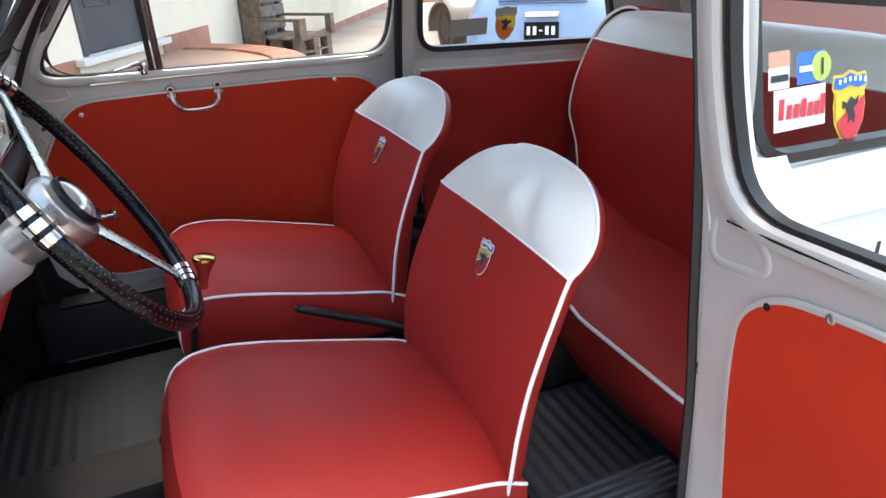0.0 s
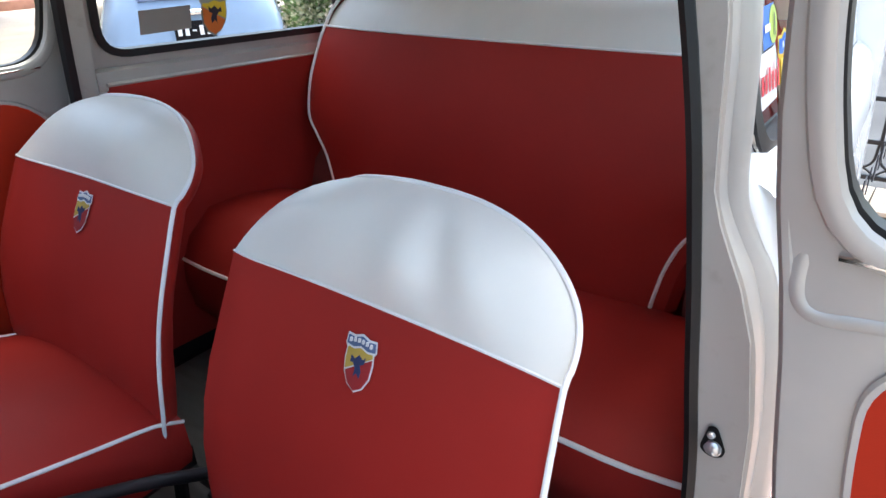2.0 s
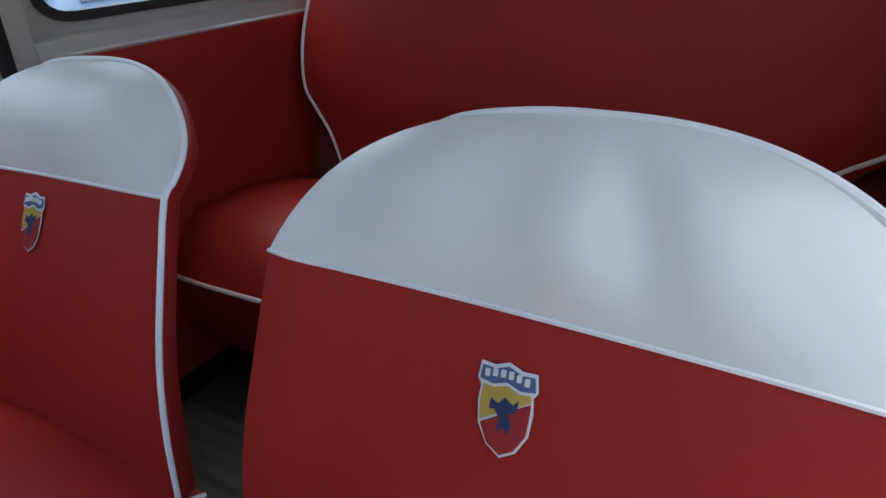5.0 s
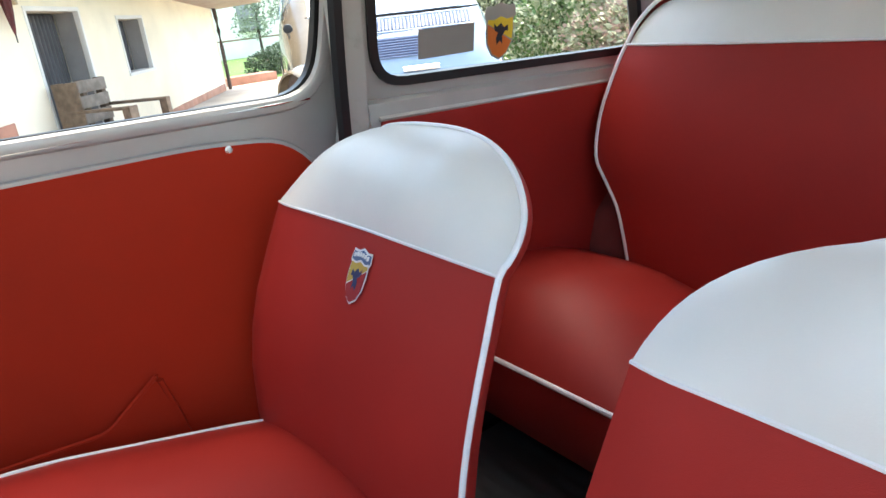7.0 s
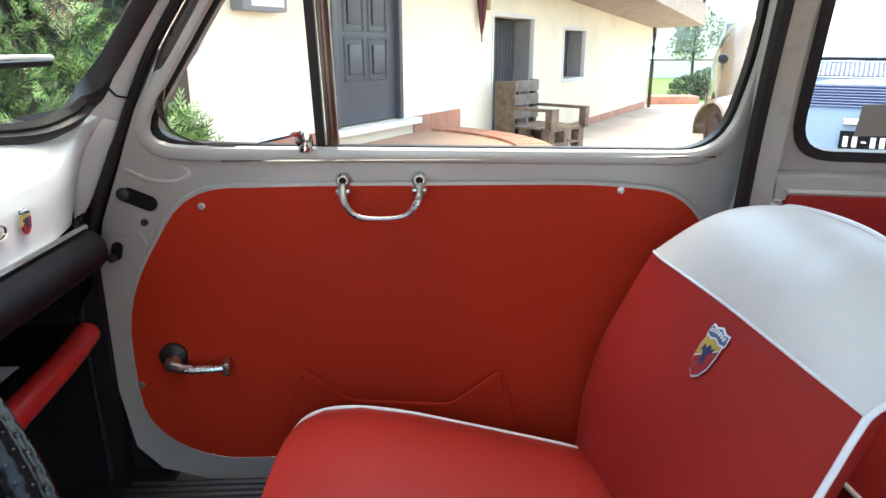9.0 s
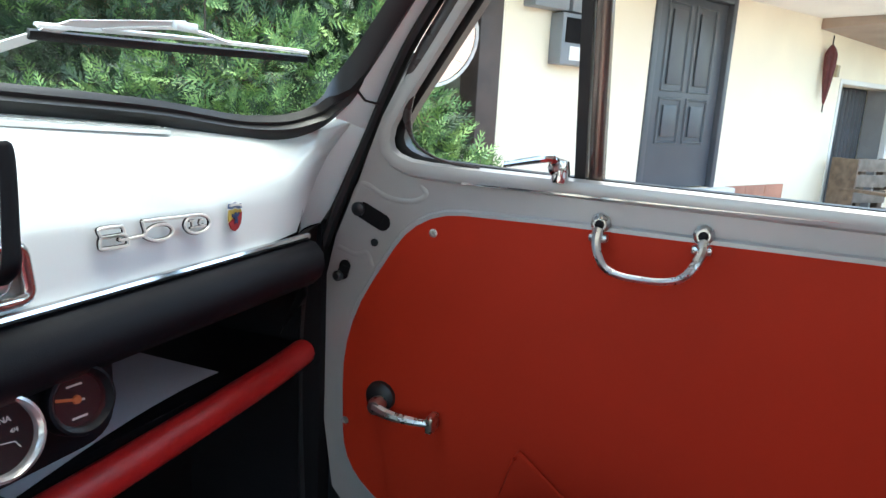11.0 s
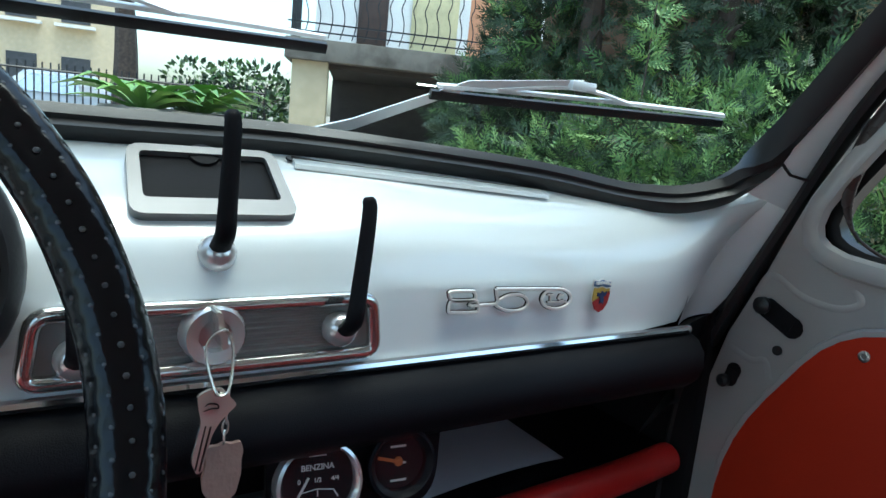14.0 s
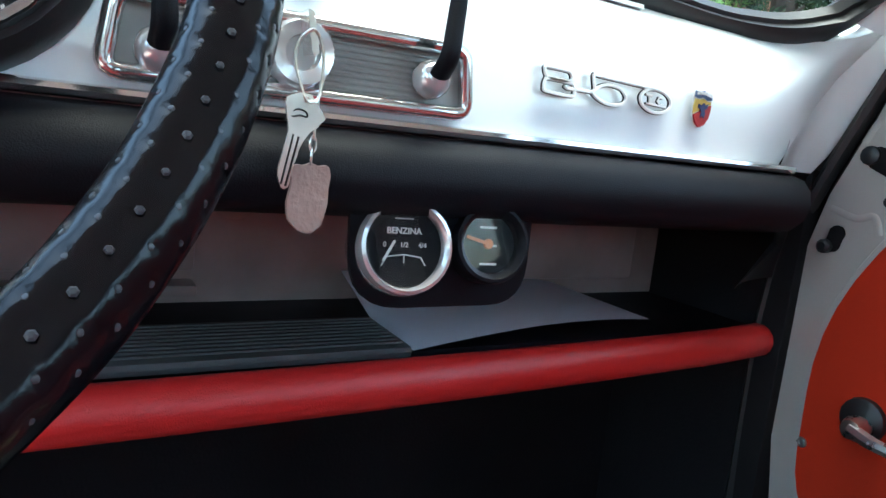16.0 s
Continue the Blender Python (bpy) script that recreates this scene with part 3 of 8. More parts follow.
def build_door(M, label, extra, rear, PANEL, WIN):
    rim = DOOR + rear
    b = bm_new()
    sheet(b, rim, [WIN], 0.018, lambda y, z: XI(z), (0.92,))
    d = part("door", moved(b, M), M_SILVER, car, label)

    def p(name, bm, m, lab="", parent=None, smooth=40):
        return part(name, moved(bm, M), m, d, lab, smooth)

    b = bm_new()
    sheet(b, rim, [WIN], 0.008, lambda y, z: XI(z) + 0.042, (0.92,))
    p("outer_skin", b, M_BODY, "white enamelled outer skin")
    b = bm_new()
    sweep(b, [(XI(z) + 0.030, y, z) for y, z in rim], [(-0.004, -0.022), (0.003, -0.022), (0.003, 0.022), (-0.004, 0.022)], True, (1, 0, 0))
    p("edge", b, M_SILVER)
    b = bm_new()
    tube(b, [(XI(z) + 0.026, y + (0.003 if y > 0.4 else 0.002), z) for y, z in rim], 0.007, True, 6, (1, 0, 0))
    p("rubber_seal", b, M_BLACK, "black rubber seal round the door edge")
    if not extra:
        b = bm_new()
        path = [(0.002, 1.32)] + REAR_OPEN[1:]
        sweep(b, [(XI(z) + 0.011, y + 0.002, z) for y, z in path], circ(0.011, 10, 0.7, 1.0), False, (1, 0, 0))
        p("hinge_flange", b, M_SILVER, "rounded grey flange along the hinge edge")
        b = bm_new()
        sweep(b, [(XI(z) + 0.031, y - 0.001, z) for y, z in path], circ(0.010, 8, 0.75, 1.1), False, (1, 0, 0))
        p("hinge_seal", b, M_BLACK, "black rubber seal behind the hinge edge")
        b = bm_new()
        lathe(b, [(0.0, 0.0), (0.0045, 0.0), (0.003, 0.001), (0.0, 0.001)], (0.5782, 0.094, 0.866), (-1, 0, 0), 10)
        p("screw_hole", b, M_DARK, "empty screw hole in the panel")
    # window reveal
    b = bm_new()
    sweep(b, [(XI(z) + 0.002, y, z) for y, z in WIN], circ(0.011, 8, 1.0, 0.8), True, (1, 0, 0))
    p("reveal_bead", b, M_SILVER, "rounded bead of the window opening")
    b = bm_new()
    sweep(b, [(XI(z) + 0.016, y, z) for y, z in WIN], [(-0.003, -0.02), (0.006, -0.02), (0.006, 0.02), (-0.003, 0.02)], True, (1, 0, 0))
    p("reveal_strip", b, M_BRONZE, "dark bronzed strip inside the opening")
    b = bm_new()
    sweep(b, [(XI(z) + 0.026, y, z) for y, z in WIN], [(-0.004, -0.01), (0.011, -0.01), (0.011, 0.006), (-0.004, 0.006)], True, (1, 0, 0))
    p("window_rubber", b, M_BLACK, "black rubber window channel")
    b = bm_new()
    join(b, fill(WIN))
    bmesh.ops.bisect_plane(b, geom=b.verts[:] + b.edges[:] + b.faces[:], plane_co=(0, 0.566, 0), plane_no=(0, 1, 0))
    for v in b.verts:
        v.co.x = XI(v.co.z) + 0.030
    g = p("window_pane", b, M_GLASS)
    g.visible_shadow = False
    # quarter light with its post and catch
    b = bm_new()
    sweep(b, [(XI(0.945) + 0.024, 0.5685, 0.932), (XI(1.29) + 0.024, 0.5745, 1.30)], [(-0.0078, -0.008), (-0.004, -0.011), (0.004, -0.011), (0.0078, -0.008), (0.0078, 0.010), (-0.0078, 0.010)], False, (1, 0, 0))
    p("quarter_light_post", b, M_BRONZE, "bronzed upright of the hinged quarter light")
    b = bm_new()
    vent = rounded([(0.843, 0.952), (0.584, 0.942), (0.588, 1.290), (0.592, 1.288), (0.626, 1.245)], [0.09, 0.008, 0.002, 0.002, 0.02], 6)
    sweep(b, [(XI(z) + 0.024, y, z) for y, z in vent], [(-0.004, -0.010), (0.008, -0.010), (0.008, 0.008), (-0.004, 0.008)], True, (1, 0, 0))
    p("quarter_light_rubber", b, M_BLACK, "black rubber frame of the quarter light")
    b = bm_new()
    tube(b, spline([(0.566, 0.607, 0.962), (0.556, 0.610, 0.972), (0.552, 0.622, 0.971), (0.552, 0.662, 0.962)], 5), 0.0045, n=8, taper=lambda t: 1.4 - 0.7 * t)
    lathe(b, [(0.0, 0.0), (0.010, 0.0), (0.010, 0.012), (0.006, 0.016), (0.0, 0.017)], (0.578, 0.607, 0.962), (-1, 0, 0), 12)
    lathe(b, [(0.0, -0.012), (0.009, -0.012), (0.011, 0.0), (0.009, 0.012), (0.0, 0.014)], (0.572, 0.604, 0.958), (0, 0, 1), 12)
    p("window_catch", b, M_CHROME, "chromed quarter light catch")
    # added brown strip: the dark cabin reflection on the grey frame, as colour
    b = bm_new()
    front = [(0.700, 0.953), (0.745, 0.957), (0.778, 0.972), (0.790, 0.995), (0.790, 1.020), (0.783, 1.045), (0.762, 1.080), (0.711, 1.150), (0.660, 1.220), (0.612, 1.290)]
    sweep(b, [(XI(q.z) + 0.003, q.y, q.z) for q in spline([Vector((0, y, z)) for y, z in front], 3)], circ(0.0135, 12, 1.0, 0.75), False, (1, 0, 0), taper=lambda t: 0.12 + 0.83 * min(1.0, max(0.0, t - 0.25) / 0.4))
    p("frame_reflection", b, M_FRAMEREFL, "brown strip standing for the dark reflection on the window frame")
    # belt chrome line
    b = bm_new()
    tube(b, [(XI(0.935) - 0.004, y, 0.9335) for y in np.linspace(0.72, 0.03, 12)], 0.0022, n=6, up=(1, 0, 0))
    p("belt_strip", b, M_CHROME, "thin bright belt strip")
    # red trim panel with bead and screws
    b = bm_new()
    sheet(b, PANEL, (), 0.007, lambda y, z: 0.5785)
    tp = p("trim_panel", b, M_REDD, "red vinyl trim panel")
    b = bm_new()
    sweep(b, [(0.582, y, z) for y, z in PANEL], circ(0.0045, 6), True, (1, 0, 0))
    p("panel_bead", b, M_SILVER, "raised bead round the panel")
    for y, z in ((0.753, 0.870), (0.162, 0.886), (0.868, 0.598), (0.775, 0.472)):
        b = bm_new()
        lathe(b, [(0.0, 0.0), (0.0055, 0.0), (0.0052, 0.0015), (0.003, 0.002), (0.0028, 0.001), (0.0, 0.001)], (0.579, y, z), (-1, 0, 0), 12)
        p("screw", b, M_STEEL, "", tp)
    if extra:
        hem = [(0.622, 0.617), (0.558, 0.568), (0.405, 0.557), (0.332, 0.609)]
        b = bm_new()
        sheet(b, rounded([(0.668, 0.480)] + hem + [(0.300, 0.480)], [0.01, 0.004, 0.012, 0.012, 0.004, 0.01], 3), (), 0.009, lambda y, z: 0.5690 - 0.007 * math.sin(math.pi * min(1, max(0, (y - 0.3) / 0.37))))
        pk = p("map_pocket", b, M_REDD, "red vinyl map pocket with gathered opening", tp)
        b = bm_new()
        tube(b, [(0.567, y, z) for y, z in rounded([(0.624, 0.619)] + hem[1:3] + [(0.330, 0.611)], [0.0, 0.014, 0.014, 0.0], 4)], 0.0035, n=6, up=(1, 0, 0))
        p("pocket_hem", b, M_REDD, "", pk)
        for fold in ([(0.626, 0.606), (0.640, 0.55), (0.662, 0.488)], [(0.326, 0.600), (0.315, 0.55), (0.304, 0.488)]):
            b = bm_new()
            sweep(b, [(0.5745, y, z) for y, z in fold], circ(0.005, 6, 1.0, 1.3), False, (1, 0, 0))
            p("pocket_fold", b, M_REDD, "", pk)
    # pull handle
    b = bm_new()
    tube(b, spline([(0.572, 0.557, 0.898), (0.560, 0.556, 0.889), (0.548, 0.551, 0.877), (0.541, 0.541, 0.865), (0.539, 0.525, 0.8595), (0.538, 0.503, 0.8585), (0.539, 0.481, 0.8595), (0.541, 0.465, 0.865), (0.548, 0.455, 0.877), (0.560, 0.450, 0.889), (0.572, 0.449, 0.898)], 4), 0.0046, n=8, up=(1, 0, 0), taper=lambda t: 1.3 - 0.5 * math.sin(math.pi * t))
    h = p("pull_handle", b, M_STEEL, "bright metal pull handle")
    for y in (0.556, 0.450):
        b = bm_new()
        box(b, 0.566, 0.582, y - 0.010, y + 0.010, 0.886, 0.8945, 0.003)
        lathe(b, [(0.0, 0.0), (0.011, 0.0), (0.010, 0.008), (0.007, 0.011), (0.0, 0.011)], (0.582, y, 0.905), (-1, 0, 0), 14)
        p("handle_mount", b, M_STEEL, "", h)
        b = bm_new()
        lathe(b, [(0.0, 0.0), (0.0055, 0.0), (0.004, 0.002), (0.0, 0.003)], (0.5712, y, 0.905), (-1, 0, 0), 10)
        p("screw", b, M_DARK, "", h)
    # winder / latch lever
    b = bm_new()
    lathe(b, [(0.0, 0.0), (0.021, 0.0), (0.020, 0.006), (0.014, 0.010), (0.0, 0.011)], (0.579, 0.815, 0.645), (-1, 0, 0), 20)
    p("lever_rosette", b, M_BLACK, "black plastic rosette")
    b = bm_new()
    lathe(b, [(0.0, 0.0), (0.010, 0.0), (0.012, 0.012), (0.009, 0.020), (0.0, 0.022)], (0.570, 0.811, 0.640), (-1, 0, 0), 14)
    tube(b, spline([(0.554, 0.812, 0.640), (0.550, 0.79, 0.636), (0.552, 0.758, 0.634), (0.556, 0.736, 0.634)], 4), 0.006, n=8, up=(1, 0, 0), taper=lambda t: 1.25 - 0.5 * t)
    box(b, 0.551, 0.575, 0.730, 0.740, 0.622, 0.643, 0.003)
    p("latch_lever", b, M_STEEL, "bright metal interior lever")
    # lock holes, buffers and pressed ribs at the front edge
    for (y0, z0), (y1, z1), r in (((0.852, 0.886), (0.825, 0.874), 0.011), ((0.877, 0.811), (0.880, 0.800), 0.008)):
        b = bm_new()
        sweep(b, [(0.5835, y0, z0), (0.5835, y1, z1)], [(r * math.cos(a), 0.002 * math.sin(a)) for a in [k * math.pi / 4 for k in range(8)]], False, (1, 0, 0))
        lathe(b, [(0.0, 0.0), (r, 0.0), (r, 0.002), (0.0, 0.002)], (0.5845, y0, z0), (-1, 0, 0), 12)
        lathe(b, [(0.0, 0.0), (r, 0.0), (r, 0.002), (0.0, 0.002)], (0.5845, y1, z1), (-1, 0, 0), 12)
        p("lock_slot", b, M_DARK, "dark open slot in the door frame")
    b = bm_new()
    lathe(b, [(0.0, 0.0), (0.005, 0.0), (0.005, 0.002), (0.0, 0.002)], (0.5845, 0.835, 0.847), (-1, 0, 0), 12)
    p("screw_hole", b, M_BLACK, "small dark hole")
    for r, h, y, z in ((0.009, 0.008, 0.858, 0.888), (0.007, 0.010, 0.885, 0.797)):
        b = bm_new()
        lathe(b, [(0.0, 0.0), (r, 0.0), (r, h * 0.7), (r * 0.6, h), (0.0, h)], (0.584, y, z), (-1, 0, 0), 12)
        p("buffer", b, M_BLACK, "black rubber buffer")
    for path in ([(0.868, 0.900), (0.855, 0.9205), (0.822, 0.907), (0.788, 0.904), (0.768, 0.914), (0.775, 0.926)], [(0.888, 0.835), (0.862, 0.828), (0.846, 0.832), (0.838, 0.815)]):
        b = bm_new()
        sweep(b, [(0.5845, y, z) for y, z in ((q.x, q.y) for q in spline([Vector((a, c, 0)) for a, c in path], 5))], circ(0.0022, 6, 1.6, 0.35), False, (1, 0, 0))
        p("pressed_rib", b, M_SILVER, "pressed stiffening rib")
    if extra:
        return d
    b = bm_new()
    rib = spline([Vector((a, c, 0)) for a, c in ((0.008, 0.930), (0.020, 0.944), (0.050, 0.935), (0.076, 0.914), (0.082, 0.900), (0.072, 0.890), (0.046, 0.886), (0.019, 0.884), (0.007, 0.898))], 5, True)
    sweep(b, [(0.5845, q.x, q.y) for q in rib], circ(0.0035, 6, 1.5, 0.45), True, (1, 0, 0))
    p("pressed_rib", b, M_SILVER, "pressed stiffening rib")
    return d


build_door(Matrix.Identity(4), "closed passenger door with red vinyl panel and chrome handle", True, REAR_SHUT, PANEL_SHUT, WIN_SHUT)
HINGE = Vector((-0.6445, 0.0125, 0))
LEAN = Matrix(((1, 0, 0.06, -0.0558), (0, 1, -0.07, 0.0616), (0, 0, 1, -0.012), (0, 0, 0, 1)))
OPEN_M = LEAN @ Matrix.Translation(HINGE) @ Matrix.Rotation(radians(90), 4, "Z") @ Matrix.Translation(-HINGE) @ Matrix.Diagonal((-1, 1, 1, 1))
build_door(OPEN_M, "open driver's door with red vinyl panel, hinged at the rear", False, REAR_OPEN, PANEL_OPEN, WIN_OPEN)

# ---- seats ----


def seat_row(v, w, y, z, bulge, crease=0.0, n=41, wrap=0.0, far=0.0, turn=0.0):
    """One row of a padded face across the seat."""
    out = []
    for k in range(n):
        u = -1 + 2 * k / (n - 1)
        o = bulge * (1 - abs(u) ** 3.0) - wrap * max(0.0, (u - 0.80) / 0.20) ** 2 + turn * max(0.0, u) ** 1.5
        if crease:
            o += crease * (0.7 * math.exp(-(((u + 0.10) / 0.15) ** 2)) - 0.9 * math.exp(-(((u + 0.30) / 0.12) ** 2)) + 0.5 * math.exp(-(((u + 0.52) / 0.13) ** 2)) - 0.4 * math.exp(-(((u - 0.25) / 0.18) ** 2)))
        out.append((u * (w + (far if u > 0 else 0.0) * abs(u)), o, y, z))
    return out


def front_seat(cx, dy, dz, label, skew=0.0, patch=True):
    s = thing("car_seat", (cx, 0.4 + dy, 0.262), label, "car seat", "front seats")
    # backrest: path of its front face from the cushion to the top
    path = [(0, 0.247, 0.470), (0, 0.242, 0.52), (0, 0.236, 0.58), (0, 0.224, 0.64), (0, 0.208, 0.69), (0, 0.180, 0.755), (0, 0.158, 0.803)]
    half = [0.205, 0.211, 0.215, 0.216, 0.215, 0.211, 0.208]
    top, z0 = [], 0.803
    for k in range(1, 15):
        a = k / 14 * math.pi / 2
        q = math.sin(a)
        top.append((0.158 - 0.052 * q - 0.030 * q**3, z0 + 0.103 * q, 0.208 * (1 - q**2.4) ** (1 / 2.4) if k < 14 else 0.010))

    def rows_of(sel, face_bulge, crease):
        rows = []
        for y, z, w, bl, cr in sel:
            back = 0.022 * math.sin(math.pi / 2 * min(1.0, max(0.0, (z - 0.803) / 0.055)))
            topk = max(0.0, (z - 0.803) / 0.103) ** 4
            sk = skew * math.exp(-(((z - 0.803) / 0.06) ** 2))
            far = (0.012 if cx > 0 else 0.003) * min(1.0, w / 0.2) ** 2 + 0.014 * min(1.0, max(0.0, (0.803 - z) / 0.25))
            row = seat_row(0, w, y, z, bl, cr, wrap=0.008 * min(1.0, w / 0.18) ** 2, far=far, turn=(0.020 if cx > 0 else 0.004) * min(1.0, w / 0.2))
            rr = [min(1.0, abs(x) / (w + (far if x > 0 else 0.0))) for x, *_ in row]
            rows.append([Vector((cx + x, y + dy + (o - back * max(topk, r**2.2)) * 0.97, z + dz + (o - back * max(topk, r**2.2)) * 0.24 + sk * (0.5 + 0.5 * math.copysign(r, x)))) for (x, o, y, z), r in zip(row, rr)])
        return rows

    low = [(y, z, w, (0.012 if cx > 0 else -0.014) * math.sin(math.pi * min(1, (z - 0.45) / (0.353 if cx > 0 else 0.45))), 0.0) for (_, y, z), w in zip(path, half)]
    cap = [low[-1]] + [(y, z, w, 0.012 * math.sin(math.pi * min(1.0, (i + 1) / 12)) + 0.002 + low[-1][3] * max(0.0, 1 - (i + 1) / 8), (0.0080 if cx < 0 else 0.003) * math.sin(math.pi * min(1, (i + 1.5) / 12)) ** 1.5) for i, (y, z, w) in enumerate(top)]
    low = low[:-1] + [cap[0]]
    b = bm_new()
    grid(b, rows_of(low, 0, 0))
    back = part("backrest", b, M_RED, s, "red vinyl backrest")
    b = bm_new()
    grid(b, rows_of(cap, 0, 0))
    part("headband", b, M_WHITEV, s, "white vinyl top band, slightly creased")
    # gusset and rear face
    both = rows_of(low, 0, 0) + rows_of(cap[1:], 0, 0)
    edge = [tuple(r[0]) for r in both] + [tuple(r[-1]) for r in reversed(both)]
    b = bm_new()
    cen = Vector((cx, 0.13 + dy, 0.70 + dz))
    rows = []
    for depth, k in ((0.0, 1.0), (-0.004, 0.997), (-0.010, 0.982), (-0.016, 0.960), (-0.022, 0.930), (-0.027, 0.86), (-0.032, 0.5), (-0.035, 0.02)):
        rows.append([Vector((cen.x + (x - cen.x) * k, (y if k > 0.95 else cen.y + (y - cen.y) * k) + depth * 0.97, cen.z + (z - cen.z) * k + depth * 0.24)) for x, y, z in edge])
    grid(b, rows)
    part("back_cover", b, M_RED, s, "red vinyl side and rear of the backrest")
    b = bm_new()
    pipe = []
    for x, y, z in edge:
        k = min(1.0, max(0.0, ((x - cx) / 0.2 - 0.35) / 0.45))
        k = k * k * (3 - 2 * k)
        pipe.append((x - 0.017 * k, y + 0.002 - 0.024 * k, z - 0.004 * k))
    tube(b, spline(pipe, 2), 0.0031, n=8, up=(0, 1, 0.2))
    part("back_piping", b, M_PIPE, s, "white piping round the backrest")
    b = bm_new()
    seam = rows_of([(low[-1][0], low[-1][1], low[-1][2], low[-1][3] + 0.001, 0.0)], 0, 0)[0]
    tube(b, seam, 0.0018, n=6, up=(0, 1, 0.2))
    part("seam_piping", b, M_PIPE, s, "white seam piping")
    # cushion
    prof = [(0.215, 0.490), (0.26, 0.512), (0.33, 0.530), (0.42, 0.552), (0.50, 0.572), (0.57, 0.585), (0.62, 0.586), (0.650, 0.574), (0.668, 0.548), (0.674, 0.515), (0.672, 0.475), (0.664, 0.435)]
    wid = [0.205, 0.208, 0.212, 0.215, 0.216, 0.214, 0.208, 0.202, 0.197, 0.195, 0.194, 0.193]
    b = bm_new()
    rows = []
    for i, ((y, z), w) in enumerate(zip(prof, wid)):
        ny, nz = (0, 1) if i < 6 else ((0.5, 0.85) if i < 8 else (1, 0.2))
        bl = 0.030 if i < 8 else 0.016
        rows.append([Vector((cx + u * w, y + dy + ny * bl * (1 - abs(u) ** 2.6), z + dz + nz * bl * (1 - abs(u) ** 2.6))) for u in np.linspace(-1, 1, 19)])
    grid(b, rows)
    part("cushion", b, M_RED, s, "padded red vinyl cushion")
    for sd in (-1, 1):
        b = bm_new()
        r0 = [Vector((cx + sd * w, y + dy, z + dz)) for (y, z), w in zip(prof, wid)]
        r1 = [Vector((cx + sd * (w + 0.006), y + dy, max(0.43, z - 0.05) + dz)) for (y, z), w in zip(prof, wid)]
        r2 = [Vector((cx + sd * (w - 0.002), y + dy, 0.415 + dz)) for (y, z), w in zip(prof, wid)]
        grid(b, [r0, r1, r2])
        part("cushion_gusset", b, M_RED, s, "red vinyl cushion side")
        b = bm_new()
        tube(b, spline(r0, 3), 0.0029, n=8, up=(1, 0, 0))
        part("cushion_piping", b, M_PIPE, s, "white cushion piping")
        b = bm_new()
        tube(b, spline([(cx + sd * 0.17, 0.22 + dy, 0.41), (cx + sd * 0.17, 0.24 + dy, 0.30), (cx + sd * 0.17, 0.30 + dy, 0.272), (cx + sd * 0.17, 0.60 + dy, 0.272), (cx + sd * 0.17, 0.64 + dy, 0.30), (cx + sd * 0.17, 0.64 + dy, 0.41)], 4), 0.011, n=8, up=(1, 0, 0))
        part("leg", b, M_BLACK, s, "black tubular seat frame")
    b = bm_new()
    box(b, cx - 0.185, cx + 0.185, 0.20 + dy, 0.66 + dy, 0.40, 0.425 + dz)
    part("seat_pan", b, M_BLACK, s)
    if patch:
        def face_y(x, z):
            z -= dz
            for a, c in zip(low, low[1:]):
                if a[1] <= z <= c[1]:
                    f = (z - a[1]) / (c[1] - a[1])
                    w, bl = a[2] + (c[2] - a[2]) * f, a[3] + (c[3] - a[3]) * f
                    return a[0] + (c[0] - a[0]) * f + dy + bl * (1 - abs((x - cx) / w) ** 3) + 0.0022
            return a[0] + dy

        shield_patch(s, PATCH_AT[cx < 0], 0.0205, face_y)
    return s


M_SH_Y = mat("shield_yellow", (0.55, 0.38, 0.07), 0.7, grain=0.4, gscale=1500)
M_SH_R = mat("shield_red", (0.34, 0.018, 0.02), 0.7, grain=0.4, gscale=1500)
M_SH_B = mat("shield_blue", (0.09, 0.145, 0.27), 0.7, grain=0.4, gscale=1500)
M_SH_W = mat("shield_white", (0.75, 0.75, 0.74), 0.7, grain=0.4, gscale=1500)
M_SH_K = mat("shield_dark_blue", (0.025, 0.04, 0.11), 0.7)


